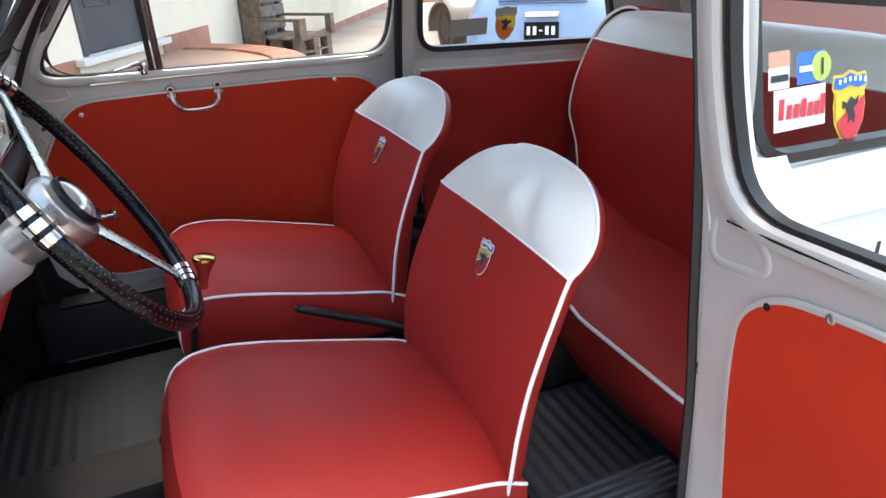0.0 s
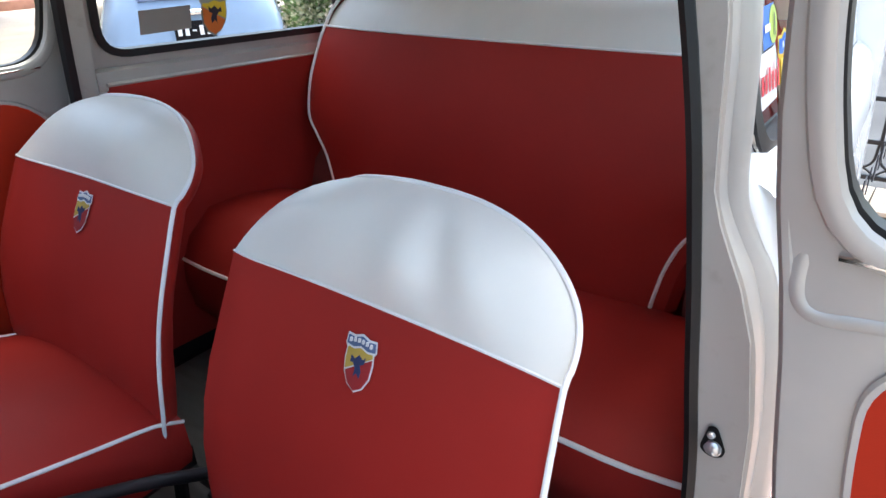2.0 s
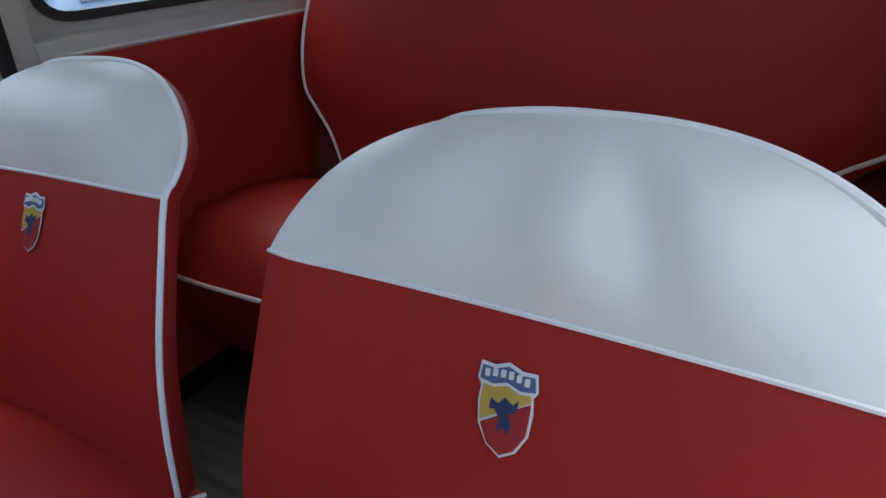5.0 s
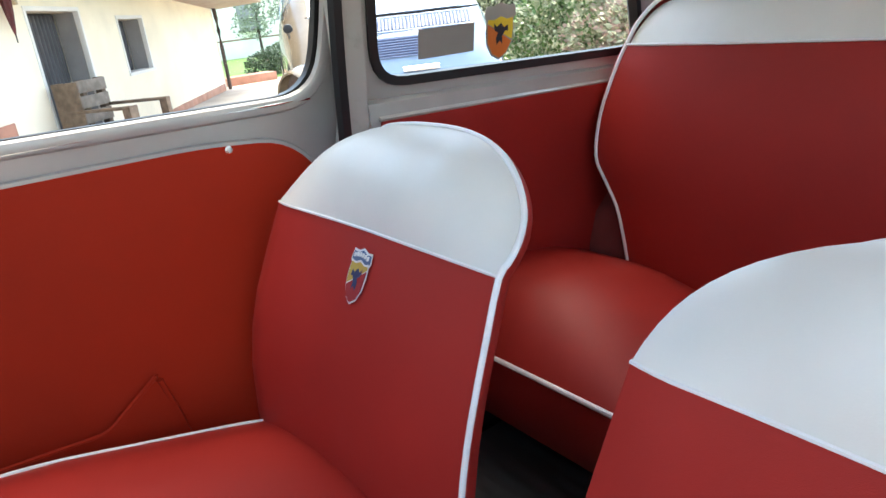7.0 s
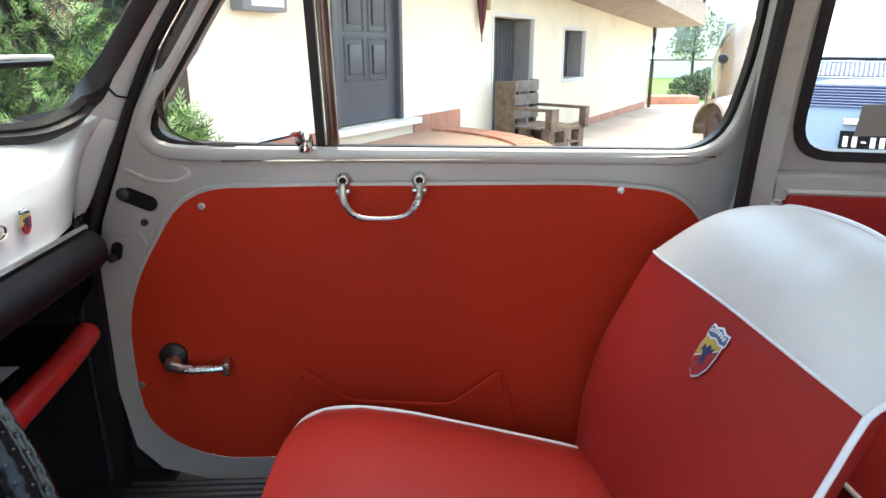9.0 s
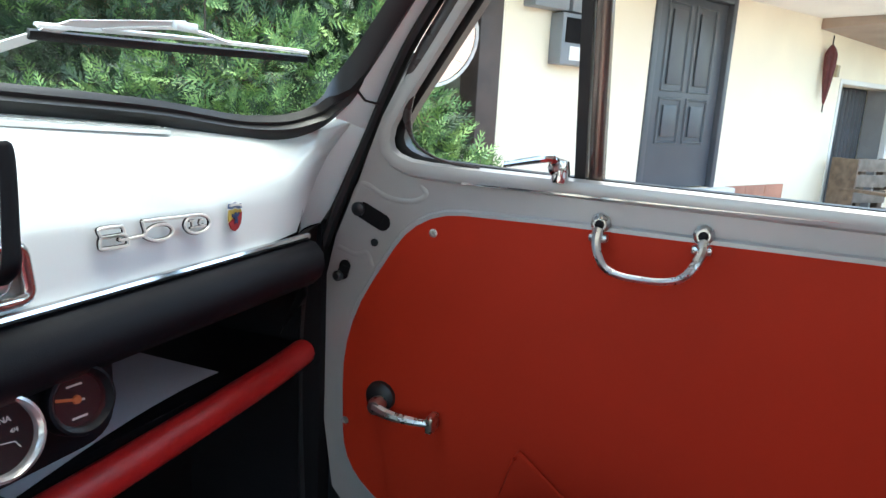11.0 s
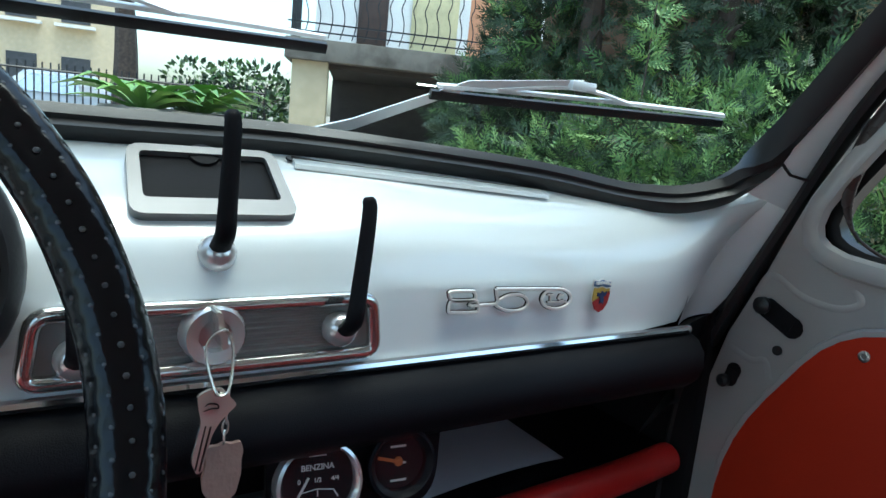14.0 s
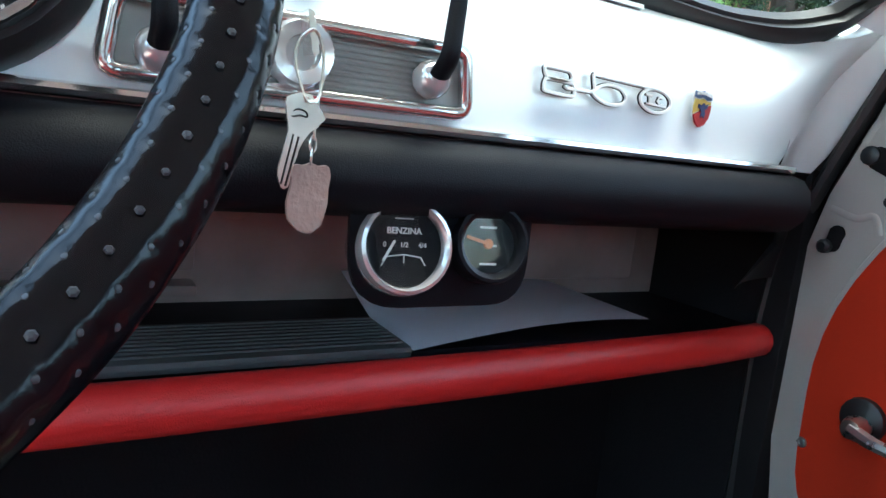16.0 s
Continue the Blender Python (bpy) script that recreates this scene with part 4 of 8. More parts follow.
def shield_shapes():
    """Outline of the crest and its fields, in units of its half width."""
    out = [(-0.92, 1.25), (-0.45, 1.22), (0.0, 1.38), (0.45, 1.22), (0.92, 1.25), (1.0, 0.75), (0.86, 0.55), (0.92, 0.1), (0.84, -0.55), (0.5, -1.1), (0.0, -1.38), (-0.5, -1.1), (-0.84, -0.55), (-0.92, 0.1), (-0.86, 0.55), (-1.0, 0.75)]
    band = [(-0.86, 1.15), (-0.43, 1.12), (0.0, 1.27), (0.43, 1.12), (0.86, 1.15), (0.92, 0.75), (0.45, 0.68), (0.0, 0.82), (-0.45, 0.68), (-0.92, 0.75)]
    yel = [(-0.78, 0.62), (-0.42, 0.58), (0.0, 0.72), (0.42, 0.58), (0.78, 0.62), (0.82, 0.45), (-0.78, -0.42), (-0.83, 0.1)]
    red = [(0.82, 0.40), (0.82, 0.1), (0.76, -0.52), (0.45, -1.02), (0.0, -1.26), (-0.45, -1.02), (-0.74, -0.50)]
    crest = [(0.0, 0.42), (0.25, 0.25), (0.45, 0.42), (0.38, 0.08), (0.16, -0.02), (0.28, -0.3), (0.22, -0.62), (0.02, -0.42), (-0.16, -0.62), (-0.12, -0.22), (-0.30, 0.02), (-0.48, 0.0), (-0.46, 0.3), (-0.22, 0.18)]
    bars = [[(x - 0.07, 0.86 + 0.12 * (1 - (x / 0.8) ** 2)), (x + 0.07, 0.86 + 0.12 * (1 - (x / 0.8) ** 2)), (x + 0.07, 1.04 + 0.12 * (1 - (x / 0.8) ** 2)), (x - 0.07, 1.04 + 0.12 * (1 - (x / 0.8) ** 2))] for x in (-0.66, -0.40, -0.14, 0.12, 0.38, 0.64)]
    return [("rim", [out], M_SH_W), ("band", [band], M_SH_B), ("yellow_field", [yel], M_SH_Y), ("red_field", [red], M_SH_R), ("crest", [crest], M_SH_K), ("band_marks", bars, M_SH_W)]


def crest_on(parent, frame_m, size, step, only=6, lay=None):
    """Lays the crest, layer on layer, in the local x-y plane of frame_m."""
    first = None
    for i, (nm, loops, m) in enumerate(shield_shapes()[:only]):
        b = bm_new()
        for lp in loops:
            t = fill(lp)
            for v in t.verts:
                v.co = Vector((v.co.y * size, v.co.z * size, step * (i + 1)))
            ex = bmesh.ops.extrude_face_region(t, geom=t.faces[:])
            for v in ex["geom"]:
                if isinstance(v, bmesh.types.BMVert):
                    v.co.z -= step * (i + 1)
            join(b, t)
        moved(b, frame_m)
        for v in b.verts if lay else ():
            v.co = lay(v.co)
        o = part(nm, b, m, first or parent)
        first = first or o
    return first


PATCH_AT = {True: (-0.290, 0.746), False: (0.285, 0.771)}


def shield_patch(s, at, size, face_y):
    fm = Matrix.Translation((at[0], 0, at[1])) @ Matrix.Rotation(radians(180), 4, "Z") @ Matrix.Rotation(radians(90), 4, "X")
    o = crest_on(s, fm, size, 0.0004, lay=lambda v: Vector((v.x, face_y(v.x, v.z) + v.y + 0.0008, v.z)))
    tagged(o, "embroidered yellow, red and blue shield patch")


front_seat(-0.298, 0.002, -0.004, "driver's red vinyl seat with white top band and shield patch", 0.011)
front_seat(0.283, -0.034, 0.012, "passenger's red vinyl seat with white top band and shield patch")

# rear bench
bench = thing("rear_bench", (0, -0.4, 0.262), "wide red vinyl rear bench with white top band", "car seat")
BP = [(0.49, -0.497), (0.53, -0.498), (0.59, -0.500), (0.65, -0.503), (0.695, -0.507), (0.74, -0.511), (0.82, -0.523), (0.90, -0.540), (0.938, -0.549)]
BW = [0.425, 0.434, 0.446, 0.464, 0.493, 0.517, 0.512, 0.488, 0.472]
BWL = [0.346, 0.353, 0.368, 0.400, 0.474, 0.511, 0.512, 0.488, 0.472]
pts = spline([(w, y, z) for (z, y), w in zip(BP, BW)], 4)
ptl = spline([(w, y, z) for (z, y), w in zip(BP, BWL)], 4)
b = bm_new()
rows = [[Vector((u * (p.x if u > 0 else q.x), p.y + 0.022 * (1 - abs(u) ** 4), p.z)) for u in np.linspace(-1, 1, 25)] for p, q in zip(pts, ptl)]
grid(b, rows)
part("backrest", b, M_RED, bench, "red vinyl bench backrest")
b = bm_new()
capp = spline([(0.472, -0.549, 0.938), (0.458, -0.562, 0.972), (0.438, -0.583, 1.002), (0.425, -0.615, 1.016), (0.420, -0.655, 1.006), (0.422, -0.675, 0.96)], 4)
grid(b, [[Vector((u * p.x, p.y + 0.022 * (1 - abs(u) ** 4) * max(0.2, 1 - i / 12), p.z - 0.012 * abs(u) ** 6)) for u in np.linspace(-1, 1, 25)] for i, p in enumerate(capp)])
part("headband", b, M_WHITEV, bench, "white vinyl band over the bench top")
for s in (-1, 1):
    side = [Vector((s * p.x, p.y, p.z)) for p in (pts if s > 0 else ptl)] + [Vector((s * p.x, p.y, p.z)) for p in capp[1:]]
    b = bm_new()
    tube(b, side, 0.0038, n=8, up=(0, 1, 0.1))
    part("back_piping", b, M_PIPE, bench, "white piping along the bench side")
    b = bm_new()
    flare = [0.032 * min(1.0, max(0.0, (0.735 - q.z) / 0.05)) if s < 0 else 0.008 for q in side]
    grid(b, [side, [Vector((q.x + s * (0.006 + e * 0.6), q.y - 0.006, q.z)) for q, e in zip(side, flare)], [Vector((q.x + s * (0.008 + e), q.y - 0.03, q.z)) for q, e in zip(side, flare)], [Vector((q.x * 0.98, q.y - 0.09, q.z - 0.01)) for q in side]])
    part("back_gusset", b, M_RED, bench)
b = bm_new()
tube(b, [q + Vector((0, 0.001, 0)) for q in rows[-1]], 0.0026, n=6, up=(0, 1, 0))
part("seam_piping", b, M_PIPE, bench, "white seam piping")
cp = [(-0.50, 0.495), (-0.42, 0.507), (-0.32, 0.512), (-0.22, 0.510), (-0.16, 0.506), (-0.135, 0.497)]
b = bm_new()


def bench_front(u):
    return 0.03 * max(0.0, (abs(u) - 0.80) / 0.2) ** 1.5


def swell(u):
    """The cushion stands higher beside the passenger's wheel arch."""
    t = min(1.0, max(0.0, (u - 0.15) / 0.6))
    return t * t * (3 - 2 * t)


rows = [[Vector((u * 0.562, y - bench_front(u) * (i / 5) * (0.25 if u > 0 else 0.5) + 0.034 * min(1.0, max(0.0, -u / 0.3)) * (i / 5), z + swell(u) * (0.05, 0.068, 0.080, 0.080, 0.038, 0.0)[i] - 0.005 * (u < -0.1) * (i / 5) + 0.014 * (1 - u * u) * math.sin(math.pi * (i + 0.5) / 6))) for u in np.linspace(-1, 1, 29)] for i, (y, z) in enumerate(cp)]
grid(b, rows)
part("cushion", b, M_RED, bench, "red vinyl bench cushion")
fr = rows[-1]
b = bm_new()
grid(b, [fr, [q + Vector((0, 0.006, -0.05)) for q in fr], [q + Vector((0, -0.005, -0.12)) for q in fr], [q + Vector((0, -0.06, -0.17)) for q in fr]])
part("cushion_front", b, M_RED, bench, "red vinyl bench front")
b = bm_new()
tube(b, fr, 0.0042, n=8)
part("cushion_piping", b, M_PIPE, bench, "white cushion piping")

# rear side trims and wheel arches
for s in (-1, 1):
    b = bm_new()
    lower = [(-0.060, 0.66), (-0.13, 0.56), (-0.15, 0.30)] if s < 0 else [(-0.060, 0.66), (-0.060, 0.5), (-0.060, 0.30)]
    sheet(b, rounded([(-0.060, 0.888)] + lower + [(-0.64, 0.30), (-0.70, 0.60), (-0.66, 0.868)], [0.01, 0.02, 0.02, 0.01, 0.02, 0.02, 0.01], 3), (), 0.012, lambda y, z: 0.536 + 0.024 * min(1.0, max(0.0, (0.87 - z) / 0.10)) - 0.03 * max(0.0, -y - 0.07), (0.87, 0.82, 0.77))
    moved(b, Matrix.Diagonal((s, 1, 1, 1)))
    solo("side_trim", b, M_RED, "red vinyl trim panel beside the rear bench", "trim panel", "rear side trims")
    b = bm_new()
    tube(b, [(s * 0.538, -0.058, 0.8895), (s * 0.530, -0.35, 0.8795), (s * 0.521, -0.66, 0.869)], 0.004, n=6)
    solo("trim_strip", b, M_SILVER, "dull strip along the top of the side trim", "trim strip", "rear trim strips")
    b = bm_new()
    rows = []
    for k in range(9):
        a = math.pi * k / 8
        rows.append([Vector((s * (0.575 - d), -0.66 - 0.15 * math.copysign(abs(math.cos(a)) ** 0.6, math.cos(a)) * (1 - 0.1 * (d > 0.14)), 0.38 + 0.28 * math.sin(a) ** 0.5 * (1 - 0.06 * (d > 0.14)))) for d in (0.0, 0.05, 0.11, 0.155, 0.175, 0.18)])
    grid(b, rows)
    solo("wheel_arch_cover", b, M_ARCH, "wheel arch cover beside the bench, red with shade in its colour", "wheel arch", "wheel arches")

# ---- dashboard ----
dash = thing("dashboard", (0, 0.95, 0.66), "pale grey enamelled dashboard with black padded lower roll", "dashboard")


def dash_pt(x, t):
    """A point of the dash face: t = 0 at the bright strip, 1 under the windscreen."""
    y1, z1 = ws_y(x) - 0.012, 1.004 - 0.085 * max(0.0, abs(x) - 0.14) ** 1.15 + 3.0 * max(0.0, abs(x) - 0.47) ** 2
    prof = [(0.0, 0.0), (0.004, 0.22), (0.012, 0.42), (0.10, 0.60), (0.32, 0.76), (0.62, 0.90), (1.0, 1.0)]
    k = min(int(t * 6), 5)
    f = t * 6 - k
    a, c = prof[k], prof[k + 1]
    fy, fz = a[0] + (c[0] - a[0]) * f, a[1] + (c[1] - a[1]) * f
    y0 = 0.875 + 0.25 * max(0.0, abs(x) - 0.50) ** 1.2
    return Vector((x, y0 + (y1 - y0) * fy, 0.868 + (z1 - 0.868) * fz))


xs = list(np.linspace(-0.592, 0.592, 49))
ts = [k / 24 for k in range(25)]
b = bm_new()
grid(b, [[Vector((p.x * (1.0 - 0.17 * (1 - t) ** 1.3), p.y, p.z)) for p in (dash_pt(x, t) for x in xs)] for t in ts])
bmesh.ops.smooth_vert(b, verts=[v for v in b.verts if not v.is_boundary], factor=0.5, use_axis_y=True, use_axis_z=True)
bmesh.ops.smooth_vert(b, verts=[v for v in b.verts if not v.is_boundary], factor=0.5, use_axis_y=True, use_axis_z=True)
part("dash_face", b, M_DASH, dash, "pale grey glossy enamelled face", 60)
b = bm_new()
sweep(b, [(x * 0.823, 0.871, 0.8665) for x in xs], circ(0.0042, 8, 1.0, 0.9))
part("bright_strip", b, M_CHROME, dash, "chromed strip along the dash edge")
b = bm_new()
roll = [(0.000, 0.0), (-0.012, -0.004), (-0.022, -0.014), (-0.027, -0.028), (-0.025, -0.042), (-0.016, -0.053), (0.0, -0.058), (0.03, -0.059), (0.03, 0.0)]
rows = []
for x in xs:
    o = 0.25 * max(0.0, abs(x) - 0.50) ** 1.2
    rows.append([Vector((x * (0.83 + 0.45 * c), 0.872 + a, 0.862 + c * 0.9)) for a, c in roll])
grid(b, [list(r) for r in zip(*rows)])
part("padded_roll", b, M_PAD, dash, "black padded vinyl roll", 60)

# rounded white corners of the dash, and black rubber between them and the doors
for s in (-1, 1):
    ends = ((0.755, 0.455, 0.885, 0.930, 0.0), (0.80, 0.472, 0.862, 0.925, 0.0), (0.862, 0.487, 0.884, 0.911, 0.0), (0.866, 0.488, 0.884, 0.906, 0.86), (0.885, 0.498, 0.887, 0.898, 0.96), (0.91, 0.509, 0.890, 0.888, 1.0), (0.95, 0.531, 0.893, 0.870, 1.0), (0.985, 0.548, 0.882, 0.850, 1.0), (1.02, 0.553, 0.862, 0.830, 1.0))

    def end_row(z, xl, yl, yr, t0, t1):
        return [Vector((s * (xl + (0.584 - xl) * t), yl + (yr - yl) * t + 0.010 * math.sin(math.pi * t), z)) for t in [t0 + (t1 - t0) * k / 6 for k in range(7)]]

    b = bm_new()
    grid(b, [end_row(z, xl, yl, yr, w, 1.0) for z, xl, yl, yr, w in ends])
    part("dash_end", b, M_BLACK, dash, "black rubber end piece beside the door")
    b = bm_new()
    grid(b, [end_row(z, xl, yl, yr, -0.03, w) for z, xl, yl, yr, w in ends[3:]])
    part("dash_corner", b, M_DASH, dash, "rounded pale corner of the dash", 70)

# pale fillets where the dash runs up into the windscreen posts
for s in (-1, 1):
    b = bm_new()
    tube(b, spline([(s * 0.512, 0.898, 0.972), (s * 0.530, 0.894, 0.978), (s * 0.550, 0.885, 0.988), (s * 0.568, 0.872, 1.002)], 4), 0.010, n=10, up=(0, 1, 0))
    part("corner_fillet", b, M_DASH, dash, "", 70)
# defroster slot
for s in (-1, 1):
    b = bm_new()

    def on_dash(x, y):
        return max((dash_pt(x, k / 60) for k in range(61)), key=lambda q: -abs(q.y - y))

    a0, a1 = on_dash(s * 0.112, 0.958), on_dash(s * 0.332, 0.928)
    if s < 0:
        a0, a1 = a1, a0
    line = [a0.lerp(a1, k / 8) + Vector((0, 0, 0.001)) for k in range(9)]
    sweep(b, line, [(0.010, -0.003), (0.009, 0.0005), (-0.003, 0.0035), (-0.005, 0.003), (-0.005, -0.003)])
    lip = part("defroster_slot", b, M_DASH, dash, "slim pressed defroster slot", 60)
    b = bm_new()
    sweep(b, [q + Vector((0, 0.0052, 0.0030)) for q in line], [(-0.0010, -0.001), (0.0012, -0.001), (0.0012, 0.0010), (-0.0010, 0.0010)], taper=lambda t: 2.2 if t < 0.05 else 1.0)
    lathe(b, [(0.0, 0.0), (0.0042, 0.0), (0.0035, 0.0012), (0.0, 0.0014)], line[0] + Vector((0.0, 0.0045, 0.0026)), (0, -0.5, 1), 12)
    part("slot_gap", b, M_BLACK, lip)

# ashtray on the dash top
A_M = Matrix.Translation((0.045, 0.927, 0.9770)) @ Matrix.Rotation(radians(36), 4, "X")
b = bm_new()
sheet(b, rounded([(-0.052, -0.030), (0.052, -0.030), (0.048, 0.034), (-0.048, 0.034)], 0.010, 4), [rounded([(-0.043, -0.016), (0.043, -0.016), (0.041, 0.027), (-0.041, 0.027)], 0.004, 3)], 0.014, lambda a, c: 0.0)
for v in b.verts:
    v.co = Vector((v.co.y, v.co.z, -v.co.x + 0.010))
bmesh.ops.bevel(b, geom=[e for e in b.edges if len(e.link_faces) == 2 and e.calc_face_angle() > 1.0], offset=0.003, segments=2, profile=0.6, affect="EDGES")
tray = part("ashtray", moved(b, A_M), mat("dull_ashtray_metal", (0.19, 0.187, 0.184), 0.34, metal=0.5, var=0.06, scale=20), dash, "dull metal ashtray surround")
b = bm_new()
box(b, -0.0435, 0.0435, -0.0165, 0.0275, -0.004, 0.006, 0.002)
part("ashtray_lid", moved(b, A_M), M_PAD, tray, "dark grey ashtray lid")
b = bm_new()
lathe(b, [(0.0, 0.0), (0.011, 0.0), (0.010, 0.004), (0.0, 0.005)], A_M @ Vector((0.0, 0.029, 0.004)), A_M.to_3x3() @ Vector((0, 0, 1)), 14)
part("ashtray_knob", b, M_PAD, tray)

# switch plate with ignition lock and levers
b = bm_new()
PLATE = rounded([(-0.062, 0.878), (0.146, 0.878), (0.140, 0.917), (-0.056, 0.917)], 0.009, 4)
for dy, k in ((0.0, 1.0),):
    rim = [(x, 0.8695 - 0.002 * ((z - 0.878) / 0.04), z) for x, z in PLATE]
    tube(b, rim, 0.0048, True, 10, (0, 1, 0))
plate = part("switch_plate", b, mat("plate_chrome", (0.66, 0.66, 0.65), 0.10, metal=0.92, var=0.08, scale=25), dash, "chromed rim of the switch plate")
b = bm_new()
sheet(b, PLATE, (), 0.006, lambda a, z: 0.0)
for v in b.verts:
    v.co = Vector((v.co.y, 0.872 + v.co.x, v.co.z))
rows = []
for k in range(37):
    z = 0.8825 + k * 0.0009
    rows.append([Vector((x, 0.8712 + (0.0009 if k % 4 < 2 else 0.0), z)) for x in (-0.030, 0.045, 0.118)])
grid(b, rows)
part("ribbed_insert", b, mat("aged_ribbed_metal", (0.27, 0.27, 0.255), 0.3, metal=0.3, var=0.15, scale=20), plate, "finely ribbed bright insert")
b = bm_new()
lathe(b, [(0.0, 0.004), (0.009, 0.004), (0.010, 0.009), (0.017, 0.010), (0.019, 0.006), (0.020, 0.0)], (0.036, 0.870, 0.900), (0, -1, 0), 24)
part("ignition_lock", b, M_TRIM, plate, "chromed ignition lock")
for nm, base, tip in (("lever", (-0.036, 0.868, 0.891), (-0.038, 0.858, 0.985)), ("lever", (0.118, 0.866, 0.897), (0.127, 0.858, 0.986)), ("lever", (0.041, 0.886, 0.945), (0.043, 0.872, 1.032))):
    b0, t0 = Vector(base), Vector(tip)
    b = bm_new()
    nrm = Vector((0, -1, 0.25 if base[2] < 0.93 else 0.8)).normalized()
    lathe(b, [(0.012, -0.004), (0.012, 0.002), (0.010, 0.006), (0.006, 0.010), (0.0, 0.011)], b0, nrm, 16)
    foot = part("lever_base", b, M_TRIM, dash, "round chromed switch base")
    b = bm_new()
    k0 = b0 + nrm * 0.010
    pth = spline([k0, k0 + Vector((0, -0.010, 0.010)), k0 + (t0 - k0) * 0.35 + Vector((0, -0.008, 0)), t0 + Vector((0, -0.003, -0.012)), t0], 4)
    sweep(b, pth, circ(0.0068, 10, 1.0, 0.75), False, (0, -1, 0), taper=lambda t: 1.0 - 0.30 * t if t < 0.96 else 0.45)
    part("switch_lever", b, M_PAD, foot, "black plastic switch lever")

# script emblem
b = bm_new()


EIGHT_TOP = [(0.2059, 0.9170), (0.2043, 0.9148), (0.2057, 0.9119), (0.2085, 0.9100), (0.2253, 0.9095), (0.2282, 0.9118), (0.2267, 0.9152), (0.2235, 0.9166)]
EIGHT_LOW = [(0.2085, 0.9096), (0.2053, 0.9077), (0.2050, 0.9033), (0.2078, 0.9010), (0.2292, 0.9001), (0.2316, 0.9023), (0.2307, 0.9065), (0.2272, 0.9089)]
FIVE = [(0.2479, 0.9053), (0.2539, 0.9099), (0.2622, 0.9119), (0.2732, 0.9106), (0.2793, 0.9056), (0.2776, 0.9009), (0.2700, 0.8987), (0.2602, 0.8992), (0.2521, 0.9018)]
NOUGHT = [(0.3094 + 0.0158 * math.cos(a), 0.9062 - 0.05 * 0.0158 * math.cos(a) + 0.0084 * math.sin(a)) for a in [k * math.pi / 6 for k in range(12)]]
STROKES = [[(0.2225, 0.9062), (0.2250, 0.9050), (0.2479, 0.9053)], [(0.2494, 0.9078), (0.2478, 0.9125), (0.2466, 0.9172)], [(0.2466, 0.9172), (0.2693, 0.9163), (0.3060, 0.9146)]]
SMALL = [[(0.2996, 0.9099), (0.3060, 0.9096)], [(0.3028, 0.9097), (0.3036, 0.9040)], [(0.3168, 0.9087), (0.3130, 0.9091), (0.3117, 0.9061), (0.3144, 0.9040), (0.3182, 0.9042)], [(0.3006, 0.9036), (0.3211, 0.9027)]]
# wider dark copy behind the numerals stands in for their shadow outline
for er, ey, em, en, el in ((0.0017, 0.0012, M_DARK, "emblem_shadow", "dark underlay standing for the shadow round the numerals"), (0.00135, 0.0, M_EMBLEM, "number_emblem", "pale satin script numerals 850")):
    b = bm_new()
    for loop in (EIGHT_TOP, EIGHT_LOW, FIVE, NOUGHT):
        tube(b, [(q.x, 0.8700 + ey, q.y) for q in spline([Vector((x, z, 0)) for x, z in loop], 5, True)], er, True, 6, (0, 1, 0))
    for line in STROKES:
        tube(b, [(x, 0.8700 + ey, z) for x, z in line], er, n=6, up=(0, 1, 0))
    for line in SMALL:
        tube(b, [(x, 0.8704 + ey, z) for x, z in line], er * 0.6, n=6, up=(0, 1, 0))
    part(en, b, em, dash, el)
fm = Matrix.Translation((0.360, 0.8715, 0.9058)) @ Matrix.Rotation(radians(90), 4, "X") @ Matrix.Rotation(radians(-4), 4, "Z")
o = crest_on(dash, fm, 0.0112, 0.0006)
tagged(o, "small enamelled yellow and red shield badge")

# speedometer in its black binnacle
b = bm_new()
SP = Vector((-0.138, 0.872, 0.943))
SN = Vector((0, -1, 0.12)).normalized()
lathe(b, [(0.078, -0.03), (0.080, 0.0), (0.078, 0.012), (0.072, 0.018), (0.068, 0.016)], SP, SN, 40)
bin_ = part("binnacle", b, M_BLACK, dash, "black speedometer binnacle")
b = bm_new()
lathe(b, [(0.068, 0.010), (0.0685, 0.018), (0.066, 0.022), (0.062, 0.021), (0.059, 0.016), (0.058, 0.008)], SP, SN, 40)
part("bezel", b, mat("dark_chrome", (0.42, 0.42, 0.43), 0.12, metal=1.0, var=0.1, scale=30), bin_, "chromed bezel")
M_DIAL = mat("dial_black", (0.010, 0.010, 0.012), 0.75, spec=0.15)
M_MARK = mat("dial_white", (0.72, 0.70, 0.66), 0.6)
M_NEEDLE = mat("needle_orange", (0.62, 0.16, 0.04), 0.5)
b = bm_new()
lathe(b, [(0.0, 0.009), (0.060, 0.009)], SP, SN, 40)
dial = part("dial", b, M_DIAL, bin_, "black dial with white numerals")
DM = Matrix.Translation(SP + SN * 0.0095) @ SN.to_track_quat("Z", "Y").to_matrix().to_4x4()
for k in range(17):
    b = bm_new()
    box(b, 0.047 if k % 2 == 0 else 0.050, 0.055, -0.0008, 0.0008, 0.0, 0.0006, 0, DM @ Matrix.Rotation(radians(221 - k * 17), 4, "Z"))
    part("scale_mark", b, M_MARK, dial)


